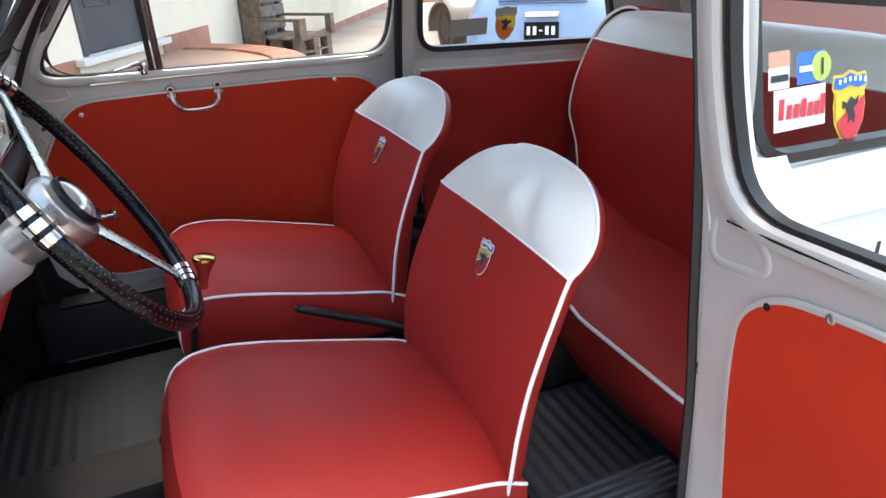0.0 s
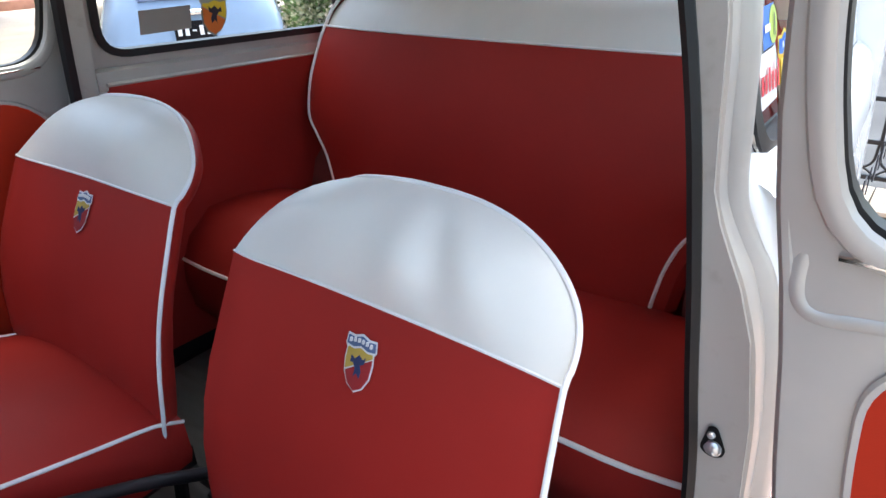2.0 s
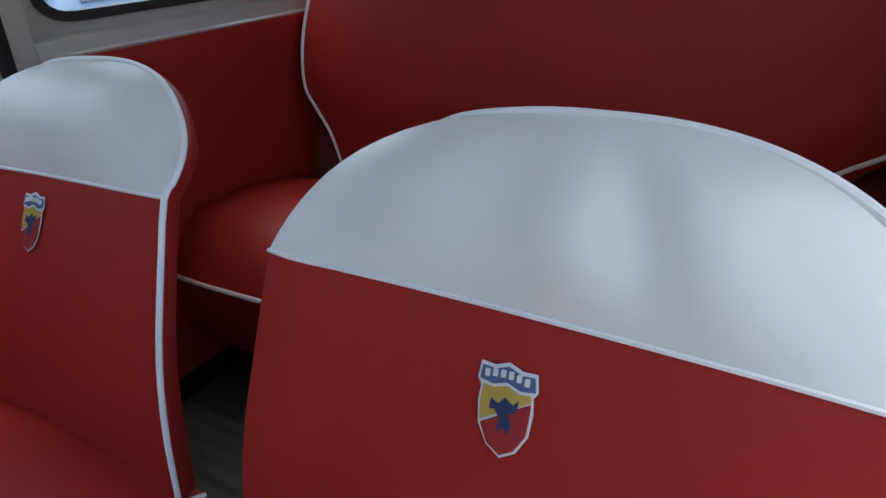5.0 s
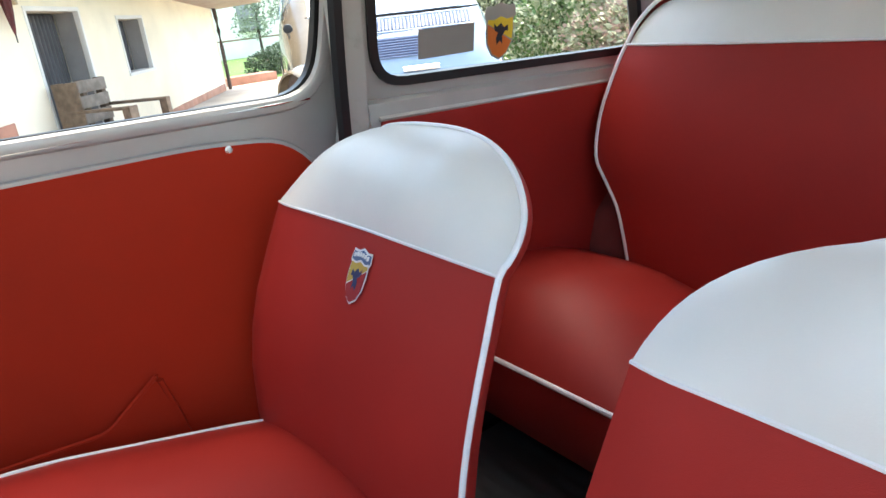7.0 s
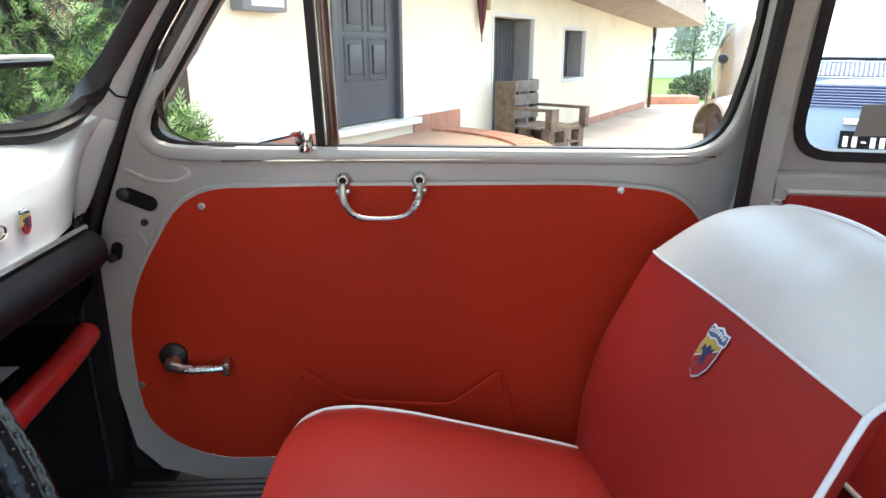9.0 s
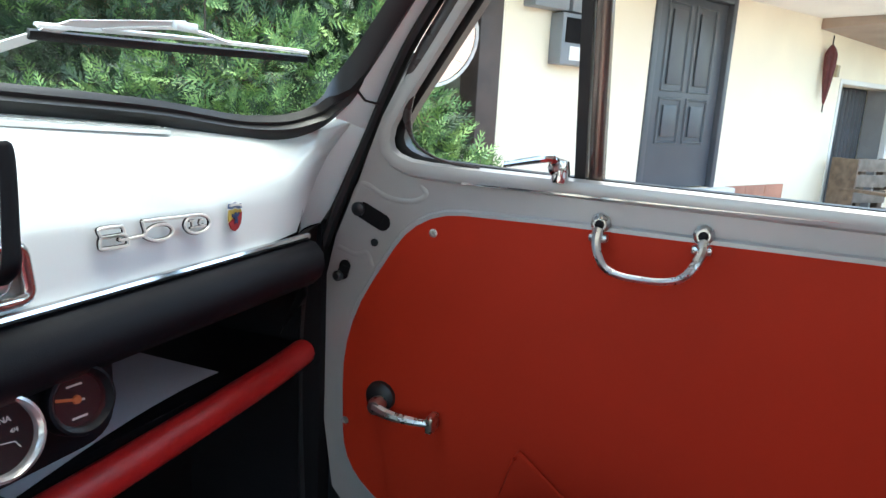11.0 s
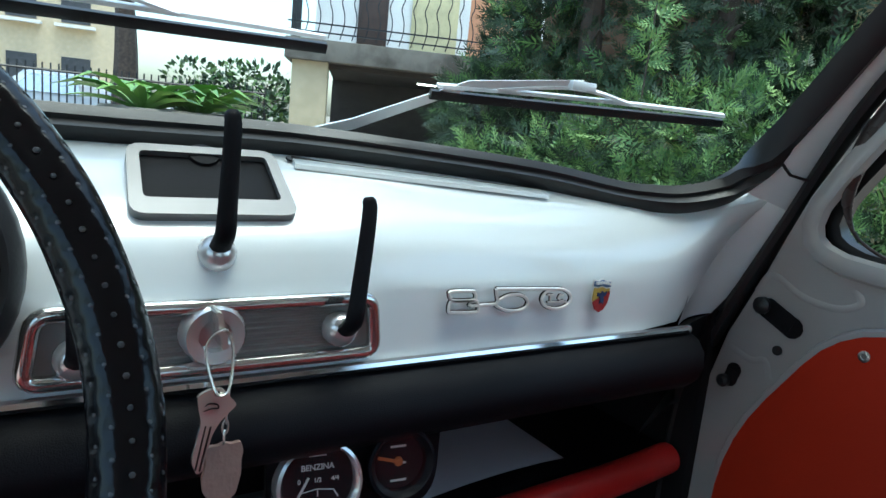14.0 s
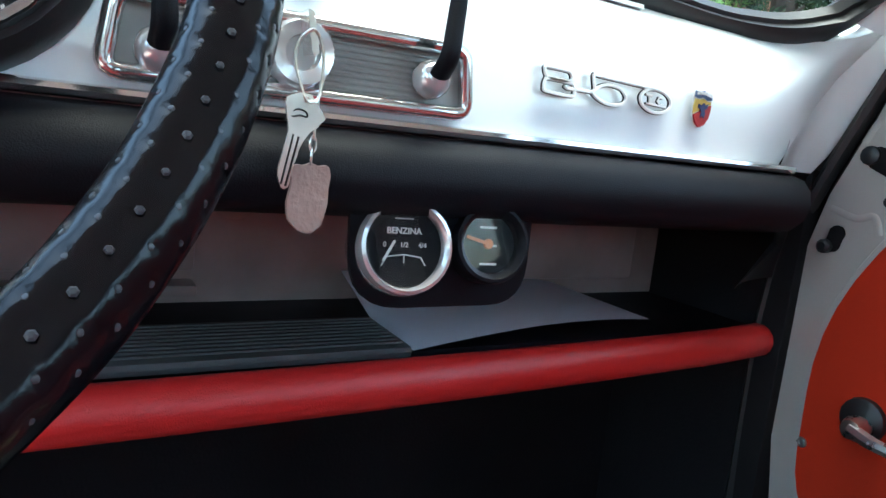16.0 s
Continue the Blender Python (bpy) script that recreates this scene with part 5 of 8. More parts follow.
def text_on(body, size, m, parent, name="numeral", material=None):
    cu = bpy.data.curves.new(name, "FONT")
    cu.body, cu.size, cu.align_x, cu.align_y, cu.extrude, cu.offset = body, size, "CENTER", "CENTER", 0.0002, size * 0.02
    tmp = bpy.data.objects.new(name, cu)
    scene.collection.objects.link(tmp)
    me = bpy.data.meshes.new_from_object(tmp.evaluated_get(bpy.context.evaluated_depsgraph_get()))
    bpy.data.objects.remove(tmp)
    t = bmesh.new()
    t.from_mesh(me)
    bpy.data.meshes.remove(me)
    moved(t, m)
    return part(name, t, material or M_MARK, parent)


for k, num in enumerate(("0", "20", "40", "60", "80", "100", "120", "140", "160")):
    a = radians(215 - k * 34)
    text_on(num, 0.0095, DM @ Matrix.Translation((0.042 * math.cos(a), 0.036 * math.sin(a), 0.0004)), dial)
b = bm_new()
box(b, -0.008, 0.042, -0.0012, 0.0012, 0.002, 0.003, 0, DM @ Matrix.Rotation(radians(225), 4, "Z"))
lathe(b, [(0.006, 0.0), (0.006, 0.004), (0.0, 0.005)], SP + SN * 0.0095, SN, 14)
part("needle", b, M_NEEDLE, dial, "orange needle")

# under-dash gauges on their bracket
pod = thing("gauge_bracket", (0.135, 0.865, 0.76), "black bracket with two round gauges under the dash", "gauges")
b = bm_new()
sheet(b, rounded([(0.070, 0.830), (0.203, 0.830), (0.204, 0.754), (0.074, 0.754)], [0.004, 0.004, 0.030, 0.034], 6), (), 0.004, lambda a, z: 0.0)
for v in b.verts:
    v.co = Vector((v.co.y, 0.862 + v.co.x, v.co.z))
part("bracket_plate", b, M_PAD, pod, "black sheet metal bracket")
b = bm_new()
lathe(b, [(0.0, 0.0), (0.004, 0.0), (0.004, 0.002), (0.0, 0.003)], (0.081, 0.862, 0.822), (0, -1, 0), 10)
part("screw", b, M_STEEL, pod)
GN = Vector((-0.12, -1, 0.22)).normalized()
for cx, cz, r, rim, fuel in ((0.106, 0.793, 0.0305, M_TRIM, True), (0.167, 0.796, 0.0265, M_PAD, False)):
    c = Vector((cx, 0.862, cz))
    gm = Matrix.Translation(c + GN * 0.0052) @ GN.to_track_quat("Z", "Y").to_matrix().to_4x4()
    b = bm_new()
    lathe(b, [(r * 0.92, -0.03), (r, 0.0), (r, 0.008), (r * 0.95, 0.013), (r * 0.88, 0.014), (r * 0.82, 0.010), (r * 0.81, 0.004)] if fuel else [(r * 0.92, -0.03), (r, 0.0), (r, 0.011), (r * 0.96, 0.014), (r * 0.88, 0.0145), (r * 0.74, 0.010), (r * 0.72, 0.002)], c, GN, 32)
    ga = part("gauge", b, rim, pod, "round fuel gauge with chromed bezel" if fuel else "round gauge with black bezel")
    b = bm_new()
    lathe(b, [(0.0, 0.0048), (r * 0.83, 0.0048)], c, GN, 28)
    di = part("dial", b, M_DIAL, ga)
    b = bm_new()
    if fuel:
        for q0, q1 in (((-0.0115, -0.0062), (0.0, -0.0046)), ((0.0, -0.0046), (0.0110, -0.0062)), ((-0.0115, -0.0062), (-0.0145, -0.0118)), ((0.0, -0.0046), (0.0, -0.0098)), ((0.0110, -0.0062), (0.0140, -0.0112))):
            tube(b, [gm @ Vector((*q0, 0.0004)), gm @ Vector((*q1, 0.0004))], 0.0004, n=4)
        box(b, -0.006, 0.006, 0.0172, 0.0178, 0, 0.0005, 0, gm)
        part("scale_marks", b, M_MARK, di)
        text_on("BENZINA", 0.0054, gm @ Matrix.Translation((0, 0.0098, 0.0004)), di, "legend")
        for fx, ft in ((-0.0125, "0"), (0.0, "1/2"), (0.0120, "4/4")):
            text_on(ft, 0.0042, gm @ Matrix.Translation((fx, 0.0012, 0.0004)), di)
        nd = radians(60)
    else:
        for k in range(3):
            box(b, -0.006 + (k % 2) * 0.004, 0.006, 0.010 - k * 0.012, 0.0115 - k * 0.012, 0, 0.0005, 0, gm)
        part("scale_marks", b, M_MARK, di)
        nd = radians(165)
    b = bm_new()
    if fuel:
        box(b, 0.0, 0.0145, -0.0008, 0.0008, 0.0008, 0.0014, 0, gm @ Matrix.Translation((-0.0135, -0.0088, 0)) @ Matrix.Rotation(nd, 4, "Z"))
    else:
        box(b, 0.002, r * 0.62, -0.0011, 0.0011, 0.0008, 0.0016, 0, gm @ Matrix.Rotation(nd, 4, "Z"))
        lathe(b, [(0.0035, 0.0), (0.003, 0.0018), (0.0, 0.002)], gm @ Vector((0, 0, 0)), GN, 12)
    part("needle", b, M_MARK if fuel else M_NEEDLE, di)
    b = bm_new()
    lathe(b, [(0.0, 0.0102), (r * (0.83 if fuel else 0.75), 0.0102)], c, GN, 28)
    gl = part("glass", b, M_GAUGEGL, ga)
    gl.visible_shadow = False

# parcel shelf with red padded rail
shelf = thing("parcel_shelf", (0, 1.0, 0.66), "dark parcel shelf with red padded front rail", "shelf")
b = bm_new()
rail = spline([(-0.566, 0.925, 0.688), (-0.40, 0.905, 0.688), (-0.1, 0.898, 0.687), (0.2, 0.902, 0.688), (0.45, 0.915, 0.688), (0.566, 0.928, 0.688)], 8)
tube(b, rail, 0.0175, n=14)
part("padded_rail", b, mat("red_rail_vinyl", (0.50, 0.018, 0.018), 0.36, var=0.06, grain=0.25, gscale=900), shelf, "red padded rail", 60)
b = bm_new()
box(b, -0.57, 0.57, 0.932, 1.12, 0.690, 0.700, 0.003)
part("shelf_board", b, M_PAD, shelf, "dark grey shelf board")
b = bm_new()
box(b, -0.5, 0.15, 0.915, 1.0, 0.700, 0.709, 0.004)
M_MAT = mat("grey_rubber", (0.05, 0.055, 0.055), 0.5, grain=0.2)
smat = part("rubber_mat", b, M_MAT, shelf, "dark grey ribbed rubber mat")
for k in range(9):
    b = bm_new()
    box(b, -0.495, 0.145, 0.924 + k * 0.008, 0.928 + k * 0.008, 0.709, 0.7104)
    part("mat_rib", b, M_MAT, smat)
b = bm_new()
box(b, -0.57, 0.57, 1.09, 1.10, 0.70, 0.985)
bpan = part("back_panel", b, M_UNDER, shelf, "brownish painted panel behind the shelf")
for x0, x1, z0, z1 in ((-0.25, 0.02, 0.73, 0.80), (0.22, 0.52, 0.72, 0.84)):
    b = bm_new()
    box(b, x0, x1, 1.075, 1.0895, z0, z1, 0.006)
    part("pressing", b, M_UNDER, bpan)
b = bm_new()
box(b, -0.2, 0.02, 1.06, 1.0895, 0.712, 0.722, 0.003)
part("ledge", b, M_UNDER, bpan)
b = bm_new()
lathe(b, [(0.022, 0.0), (0.024, 0.03), (0.018, 0.034), (0.014, 0.02), (0.0, 0.02)], (0.045, 1.085, 0.80), (0, -1, 0.1), 20)
part("socket", b, M_UNDER, bpan, "round socket in the panel")
b = bm_new()
grid(b, [[Vector((0.15 + 0.26 * u, 0.915 + 0.16 * v + 0.02 * u, 0.706 + 0.012 * math.sin(2.4 * u) + 0.05 * max(0, v - 0.5) * (1 - u))) for u in np.linspace(0, 1, 9)] for v in np.linspace(0, 1, 7)])
solo("paper_sheet", b, mat("blue_grey_paper", (0.50, 0.51, 0.57), 0.7, var=0.05), "blue-grey sheet of paper on the parcel shelf", "paper")

# keys hanging from the lock
keys = thing("key_ring", (0.038, 0.852, 0.86), "key ring with car key and leather tag hanging from the lock", "keys")
M_NICKEL = mat("nickel", (0.66, 0.65, 0.58), 0.2, metal=0.7, var=0.1, scale=40)
M_TAG = mat("worn_leather_tag", (0.30, 0.20, 0.17), 0.5, var=0.12, scale=40, grain=0.3)
b = bm_new()
sheet(b, rounded([(0.0315, 0.9205), (0.0350, 0.9195), (0.0392, 0.8985), (0.0355, 0.8975)], 0.001, 2), (), 0.016, lambda a, z: 0.0)
for v in b.verts:
    v.co = Vector((v.co.y, 0.8435 + v.co.x, v.co.z))
part("inserted_key", b, M_NICKEL, keys, "key bow in the lock")
b = bm_new()
tube(b, [(q.x, 0.8405 + 0.004 * math.sin(k * 0.26), q.y) for k, q in enumerate(spline([Vector((x, z, 0)) for x, z in ((0.0340, 0.9100), (0.0290, 0.9050), (0.0265, 0.8970), (0.0285, 0.8840), (0.0320, 0.8740), (0.0375, 0.8745), (0.0405, 0.8840), (0.0415, 0.8985), (0.0385, 0.9075))], 4, True))], 0.0009, True, 6, (0, 1, 0))
part("ring", b, M_NICKEL, keys, "steel split ring")
KEY = [(0.0210, 0.8738), (0.0236, 0.8758), (0.0290, 0.8776), (0.0350, 0.8771), (0.0441, 0.8654), (0.0346, 0.8569), (0.0315, 0.8521), (0.0296, 0.8480), (0.0290, 0.8440), (0.0272, 0.8400), (0.0264, 0.8350), (0.0254, 0.8282), (0.0219, 0.8270), (0.0196, 0.8328), (0.0190, 0.8365), (0.0237, 0.8579), (0.0218, 0.8675)]
b = bm_new()
sheet(b, rounded(KEY, 0.0016, 2), [rounded([(0.0308, 0.8757), (0.0338, 0.8757), (0.0338, 0.8727), (0.0308, 0.8727)], 0.0013, 3)], 0.0024, lambda a, z: 0.0)
for v in b.verts:
    v.co = Vector((v.co.y, 0.8375 + v.co.x + (v.co.y - 0.03) * 0.12, v.co.z))
bmesh.ops.bevel(b, geom=[e for e in b.edges if len(e.link_faces) == 2 and e.calc_face_angle() > 1.0], offset=0.0005, segments=1, affect="EDGES")
ck = part("car_key", b, M_NICKEL, keys, "nickel car key")
for q0, q1, wr in (((0.0262, 0.8560), (0.0212, 0.8300), 0.0007), ((0.0292, 0.8550), (0.0236, 0.8290), 0.0006)):
    b = bm_new()
    tube(b, [(q0[0], 0.8374, q0[1]), (q1[0], 0.8366, q1[1])], wr, n=6, up=(0, 1, 0))
    part("key_groove", b, M_DARK, ck, "dark groove along the blade")
b = bm_new()
tube(b, spline([(0.0245, 0.8374, 0.8668), (0.0275, 0.8372, 0.8690), (0.0320, 0.8373, 0.8680), (0.0330, 0.8375, 0.8655), (0.0290, 0.8372, 0.8660), (0.0250, 0.8372, 0.8650)], 3, True), 0.0005, True, 5, (0, 1, 0))
part("key_stamp", b, M_DARK, ck, "stamped oval in the bow")
TAG = [(0.0272, 0.8375), (0.0300, 0.8408), (0.0345, 0.8400), (0.0382, 0.8422), (0.0420, 0.8402), (0.0480, 0.8412), (0.0496, 0.8350), (0.0486, 0.8300), (0.0488, 0.8200), (0.0459, 0.8075), (0.0397, 0.8035), (0.0330, 0.8050), (0.0272, 0.8110), (0.0260, 0.8200), (0.0282, 0.8300)]
b = bm_new()
sheet(b, rounded(TAG, 0.002, 3), (), 0.003, lambda a, z: 0.0)
for v in b.verts:
    v.co = Vector((v.co.y, 0.8408 + v.co.x, v.co.z))
bmesh.ops.bevel(b, geom=[e for e in b.edges if len(e.link_faces) == 2 and e.calc_face_angle() > 1.0], offset=0.0007, segments=2, affect="EDGES")
part("leather_tag", b, M_TAG, keys, "worn brown shield-shaped tag")
for k in range(5):
    z = 0.8712 - k * 0.0065
    b = bm_new()
    tube(b, [(0.0395 - 0.0004 * k + 0.0019 * math.cos(a) * (1 if k % 2 else 0.35), 0.8410 + 0.0019 * math.cos(a) * (0.35 if k % 2 else 1), z + 0.0044 * math.sin(a)) for a in [q * math.pi / 6 for q in range(12)]], 0.0007, True, 5, (0.3, 1, 0))
    part("chain_link", b, M_NICKEL, keys)

# ---- steering wheel ----
WC, WR = Vector((-0.234, 0.7035, 0.925)), 0.201
AX = Vector((0, -0.86, 0.51)).normalized()
wheel = thing("steering_wheel", WC, "black lace-covered steering wheel with silver spokes", "steering wheel")
WM = Matrix.Translation(WC) @ AX.to_track_quat("Z", "Y").to_matrix().to_4x4()
b = bm_new()
NR, NT = 720, 36
ring = []
for i in range(NR):
    a = 2 * math.pi * i / NR
    row = []
    for j in range(NT):
        t = 2 * math.pi * j / NT
        dim = -0.0010 if (i % 6 == 0 and j % 6 == 0) or (i % 6 == 3 and j % 6 == 3) else 0.0
        r = 0.0122 + dim + 0.00016 * math.sin(3 * t + i * 0.12) + 0.0001 * math.sin(5 * t - i * 0.27)
        if abs((t + math.pi / 2) % (2 * math.pi) - math.pi) < 0.2:
            r -= 0.0012
        row.append(b.verts.new(WM @ Vector(((WR + r * math.cos(t)) * math.cos(a), (WR + r * math.cos(t)) * math.sin(a), r * math.sin(t)))))
    ring.append(row)
for i in range(NR):
    for j in range(NT):
        b.faces.new((ring[i][j], ring[(i + 1) % NR][j], ring[(i + 1) % NR][(j + 1) % NT], ring[i][(j + 1) % NT]))
rim = part("rim", b, mat("black_wheel_cover", (0.004, 0.004, 0.005), 0.2, var=0.15, scale=60, grain=0.05, gscale=400, spec=0.25), wheel, "black perforated wheel rim cover", 75)
# pale discs in the rim dimples imitate the glints of the perforations
b = bm_new()
rng = random.Random(5)
for i in range(0, NR, 3):
    for j in range(NT):
        if (i % 6 == 0 and j % 6 == 0) or (i % 6 == 3 and j % 6 == 3):
            a, t = 2 * math.pi * i / NR, 2 * math.pi * j / NT
            out = Vector((math.cos(t) * math.cos(a), math.cos(t) * math.sin(a), math.sin(t)))
            c = Vector((WR * math.cos(a), WR * math.sin(a), 0)) + out * 0.0112
            lathe(b, [(rng.uniform(0.0010, 0.0013), 0.0), (0.0007, 0.0006), (0.0, 0.0007)], WM @ c, WM.to_3x3() @ out, 6)
tagged(part("perforation_glints", b, mat("perforation_glint_grey", (0.05, 0.05, 0.053), 0.35), rim, "small pale discs standing for glints in the perforations"), kind="stuff")
SPK = (288, 168, 48)
for ang in SPK:
    a = radians(ang)
    rm = WM @ Matrix.Rotation(a, 4, "Z")
    b = bm_new()
    rows = [[rm @ Vector((x, w * u, -0.030 + 0.030 * (x / WR) ** 0.7 + 0.002 * (1 - u * u))) for u in (-1, -0.6, 0, 0.6, 1)] for x, w in ((0.03, 0.017), (0.07, 0.014), (0.11, 0.012), (0.16, 0.011), (0.193, 0.012))]
    grid(b, rows)
    grid(b, [[q - AX * 0.004 for q in r] for r in rows])
    sp = part("spoke", b, M_STEEL, wheel, "silver flat spoke")
    for k in (-1, 0, 1):
        b = bm_new()
        cc = rm @ Matrix.Rotation(radians(k * 4.3), 4, "Z")
        sweep(b, [cc @ Vector((WR + 0.0130 * math.cos(t), 0, 0.0130 * math.sin(t))) for t in [q * math.pi / 10 for q in range(20)]], [(-0.0016, -0.0050), (0.0014, -0.0046), (0.0022, 0.0), (0.0014, 0.0046), (-0.0016, 0.0050)], True, cc.to_3x3() @ Vector((0, 1, 0)))
        part("clip", b, M_CHROME, sp, "chromed rim clip")
b = bm_new()
lathe(b, [(0.030, -0.10), (0.034, -0.06), (0.046, -0.045), (0.050, -0.028), (0.046, -0.016), (0.036, -0.012)], WC, AX, 28)
part("hub", b, mat("satin_hub_metal", (0.42, 0.42, 0.41), 0.3, metal=0.85, var=0.08, scale=20), wheel, "silver painted hub")
b = bm_new()
lathe(b, [(0.036, -0.012), (0.0375, -0.006), (0.034, -0.002), (0.030, -0.006)], WC, AX, 28)
part("horn_ring", b, M_GLOSSB, wheel, "black ring round the horn button")
b = bm_new()
lathe(b, [(0.0, 0.004), (0.012, 0.003), (0.024, -0.001), (0.030, -0.006)], WC, AX, 28)
part("horn_button", b, M_TRIM, wheel, "bright ringed horn button")
col = thing("steering_column", WC - AX * 0.1, "grey enamelled steering column with stalks", "steering column")
b = bm_new()
lathe(b, [(0.030, -0.098), (0.036, -0.11), (0.036, -0.20), (0.024, -0.22), (0.022, -0.55), (0.0, -0.55)], WC, AX, 20)
part("column_tube", b, mat("grey_column_enamel", (0.30, 0.30, 0.295), 0.35, var=0.06), col, "grey painted column")
for s, dz in ((-1, 0.0), (-1, 0.03)):
    b = bm_new()
    p0 = WC - AX * (0.13 + dz)
    tube(b, spline([p0, p0 + Vector((s * 0.06, 0, 0.005)), p0 + Vector((s * 0.13, -0.02, 0.015))], 5), 0.004, n=8)
    lathe(b, [(0.0, -0.004), (0.006, -0.003), (0.007, 0.008), (0.004, 0.018), (0.0, 0.019)], p0 + Vector((s * 0.13, -0.02, 0.015)), (s, -0.1, 0.08), 12)
    part("stalk", b, M_CHROME if dz else M_BLACK, col, "slim column stalk")

# gear lever and handbrake, floor mats
gear = thing("gear_lever", (0.05, 0.62, 0.33), "gear lever with red tapered knob and brass cap", "gear lever")
b = bm_new()
tube(b, spline([(0.050, 0.66, 0.33), (0.052, 0.622, 0.50), (0.053, 0.590, 0.66)], 5), 0.0065, n=8)
part("lever_rod", b, M_BLACK, gear, "black lever rod")
b = bm_new()
KD = Vector((0.0, -0.2, 0.98))
lathe(b, [(0.0, 0.0), (0.008, 0.0), (0.009, 0.02), (0.014, 0.04), (0.0205, 0.054), (0.021, 0.058)], (0.053, 0.582, 0.632), KD, 18)
kn = part("knob", b, M_RED, gear, "tapered red knob")
b = bm_new()
lathe(b, [(0.021, 0.058), (0.0205, 0.062), (0.016, 0.065), (0.0, 0.066)], (0.053, 0.582, 0.632), KD, 18)
part("knob_cap", b, mat("brass", (0.55, 0.38, 0.14), 0.22, metal=1.0), kn, "brass cap")
b = bm_new()
lathe(b, [(0.055, 0.0), (0.045, 0.02), (0.022, 0.04), (0.014, 0.06), (0.009, 0.08)], (0.050, 0.665, 0.325), (0, -0.1, 1), 18)
part("gaiter", b, M_BLACK, gear, "black rubber gaiter")
hb = thing("handbrake", (0.01, 0.2, 0.33), "black handbrake lever between the front seats", "handbrake")
b = bm_new()
tube(b, spline([(0.005, 0.10, 0.40), (0.008, 0.25, 0.487), (0.015, 0.34, 0.528), (0.021, 0.42, 0.562)], 5), 0.0085, n=10, taper=lambda t: 1.15 - 0.25 * t)
part("lever", b, M_BLACK, hb, "black lever")
b = bm_new()
lathe(b, [(0.0, 0.0), (0.005, 0.0), (0.005, 0.008), (0.0, 0.009)], (0.021, 0.42, 0.562), (0.05, 0.8, 0.35), 10)
part("release_button", b, M_BLACK, hb)
b = bm_new()
box(b, -0.02, 0.03, 0.06, 0.2, 0.32, 0.41, 0.01)
part("bracket", b, M_BLACK, hb)
for s, nm in ((-1, "driver"), (1, "passenger")):
    b = bm_new()
    box(b, s * 0.075, s * 0.50, 0.12, 1.05, 0.262, 0.270, 0.003)
    grid(b, [[Vector((s * x, 0.13 + k * 0.0075, 0.2715 + (0.003 if k % 4 < 2 else 0.0) + 0.002 * math.sin(9 * x + k * 0.05))) for x in (0.085, 0.2, 0.35, 0.49)] for k in range(121)])
    solo("floor_mat", b, M_MAT, "dark ribbed rubber floor mat, worn and dusty", "floor mat", "floor mats")
    b = bm_new()
    box(b, s * 0.075, s * 0.54, -0.42, 0.11, 0.262, 0.269, 0.003)
    grid(b, [[Vector((s * x, -0.41 + k * 0.0075, 0.2705 + (0.003 if k % 4 < 2 else 0.0))) for x in (0.085, 0.2, 0.35, 0.53)] for k in range(69)])
    solo("floor_mat", b, M_MAT, "dark ribbed rubber rear floor mat", "floor mat", "floor mats")
for k, x in enumerate((-0.30, -0.21, -0.12)):
    pd = thing("pedal", (x, 1.06, 0.28), "black rubber-covered pedal in the footwell", "pedal", "pedals")
    b = bm_new()
    tube(b, [(x, 1.10, 0.28), (x, 1.06, 0.36), (x, 1.02, 0.42)], 0.007)
    part("pedal_arm", b, M_BLACK, pd)
    b = bm_new()
    box(b, x - 0.025, x + 0.025, 1.005, 1.02, 0.40, 0.46, 0.004)
    part("pedal_pad", b, M_BLACK, pd)

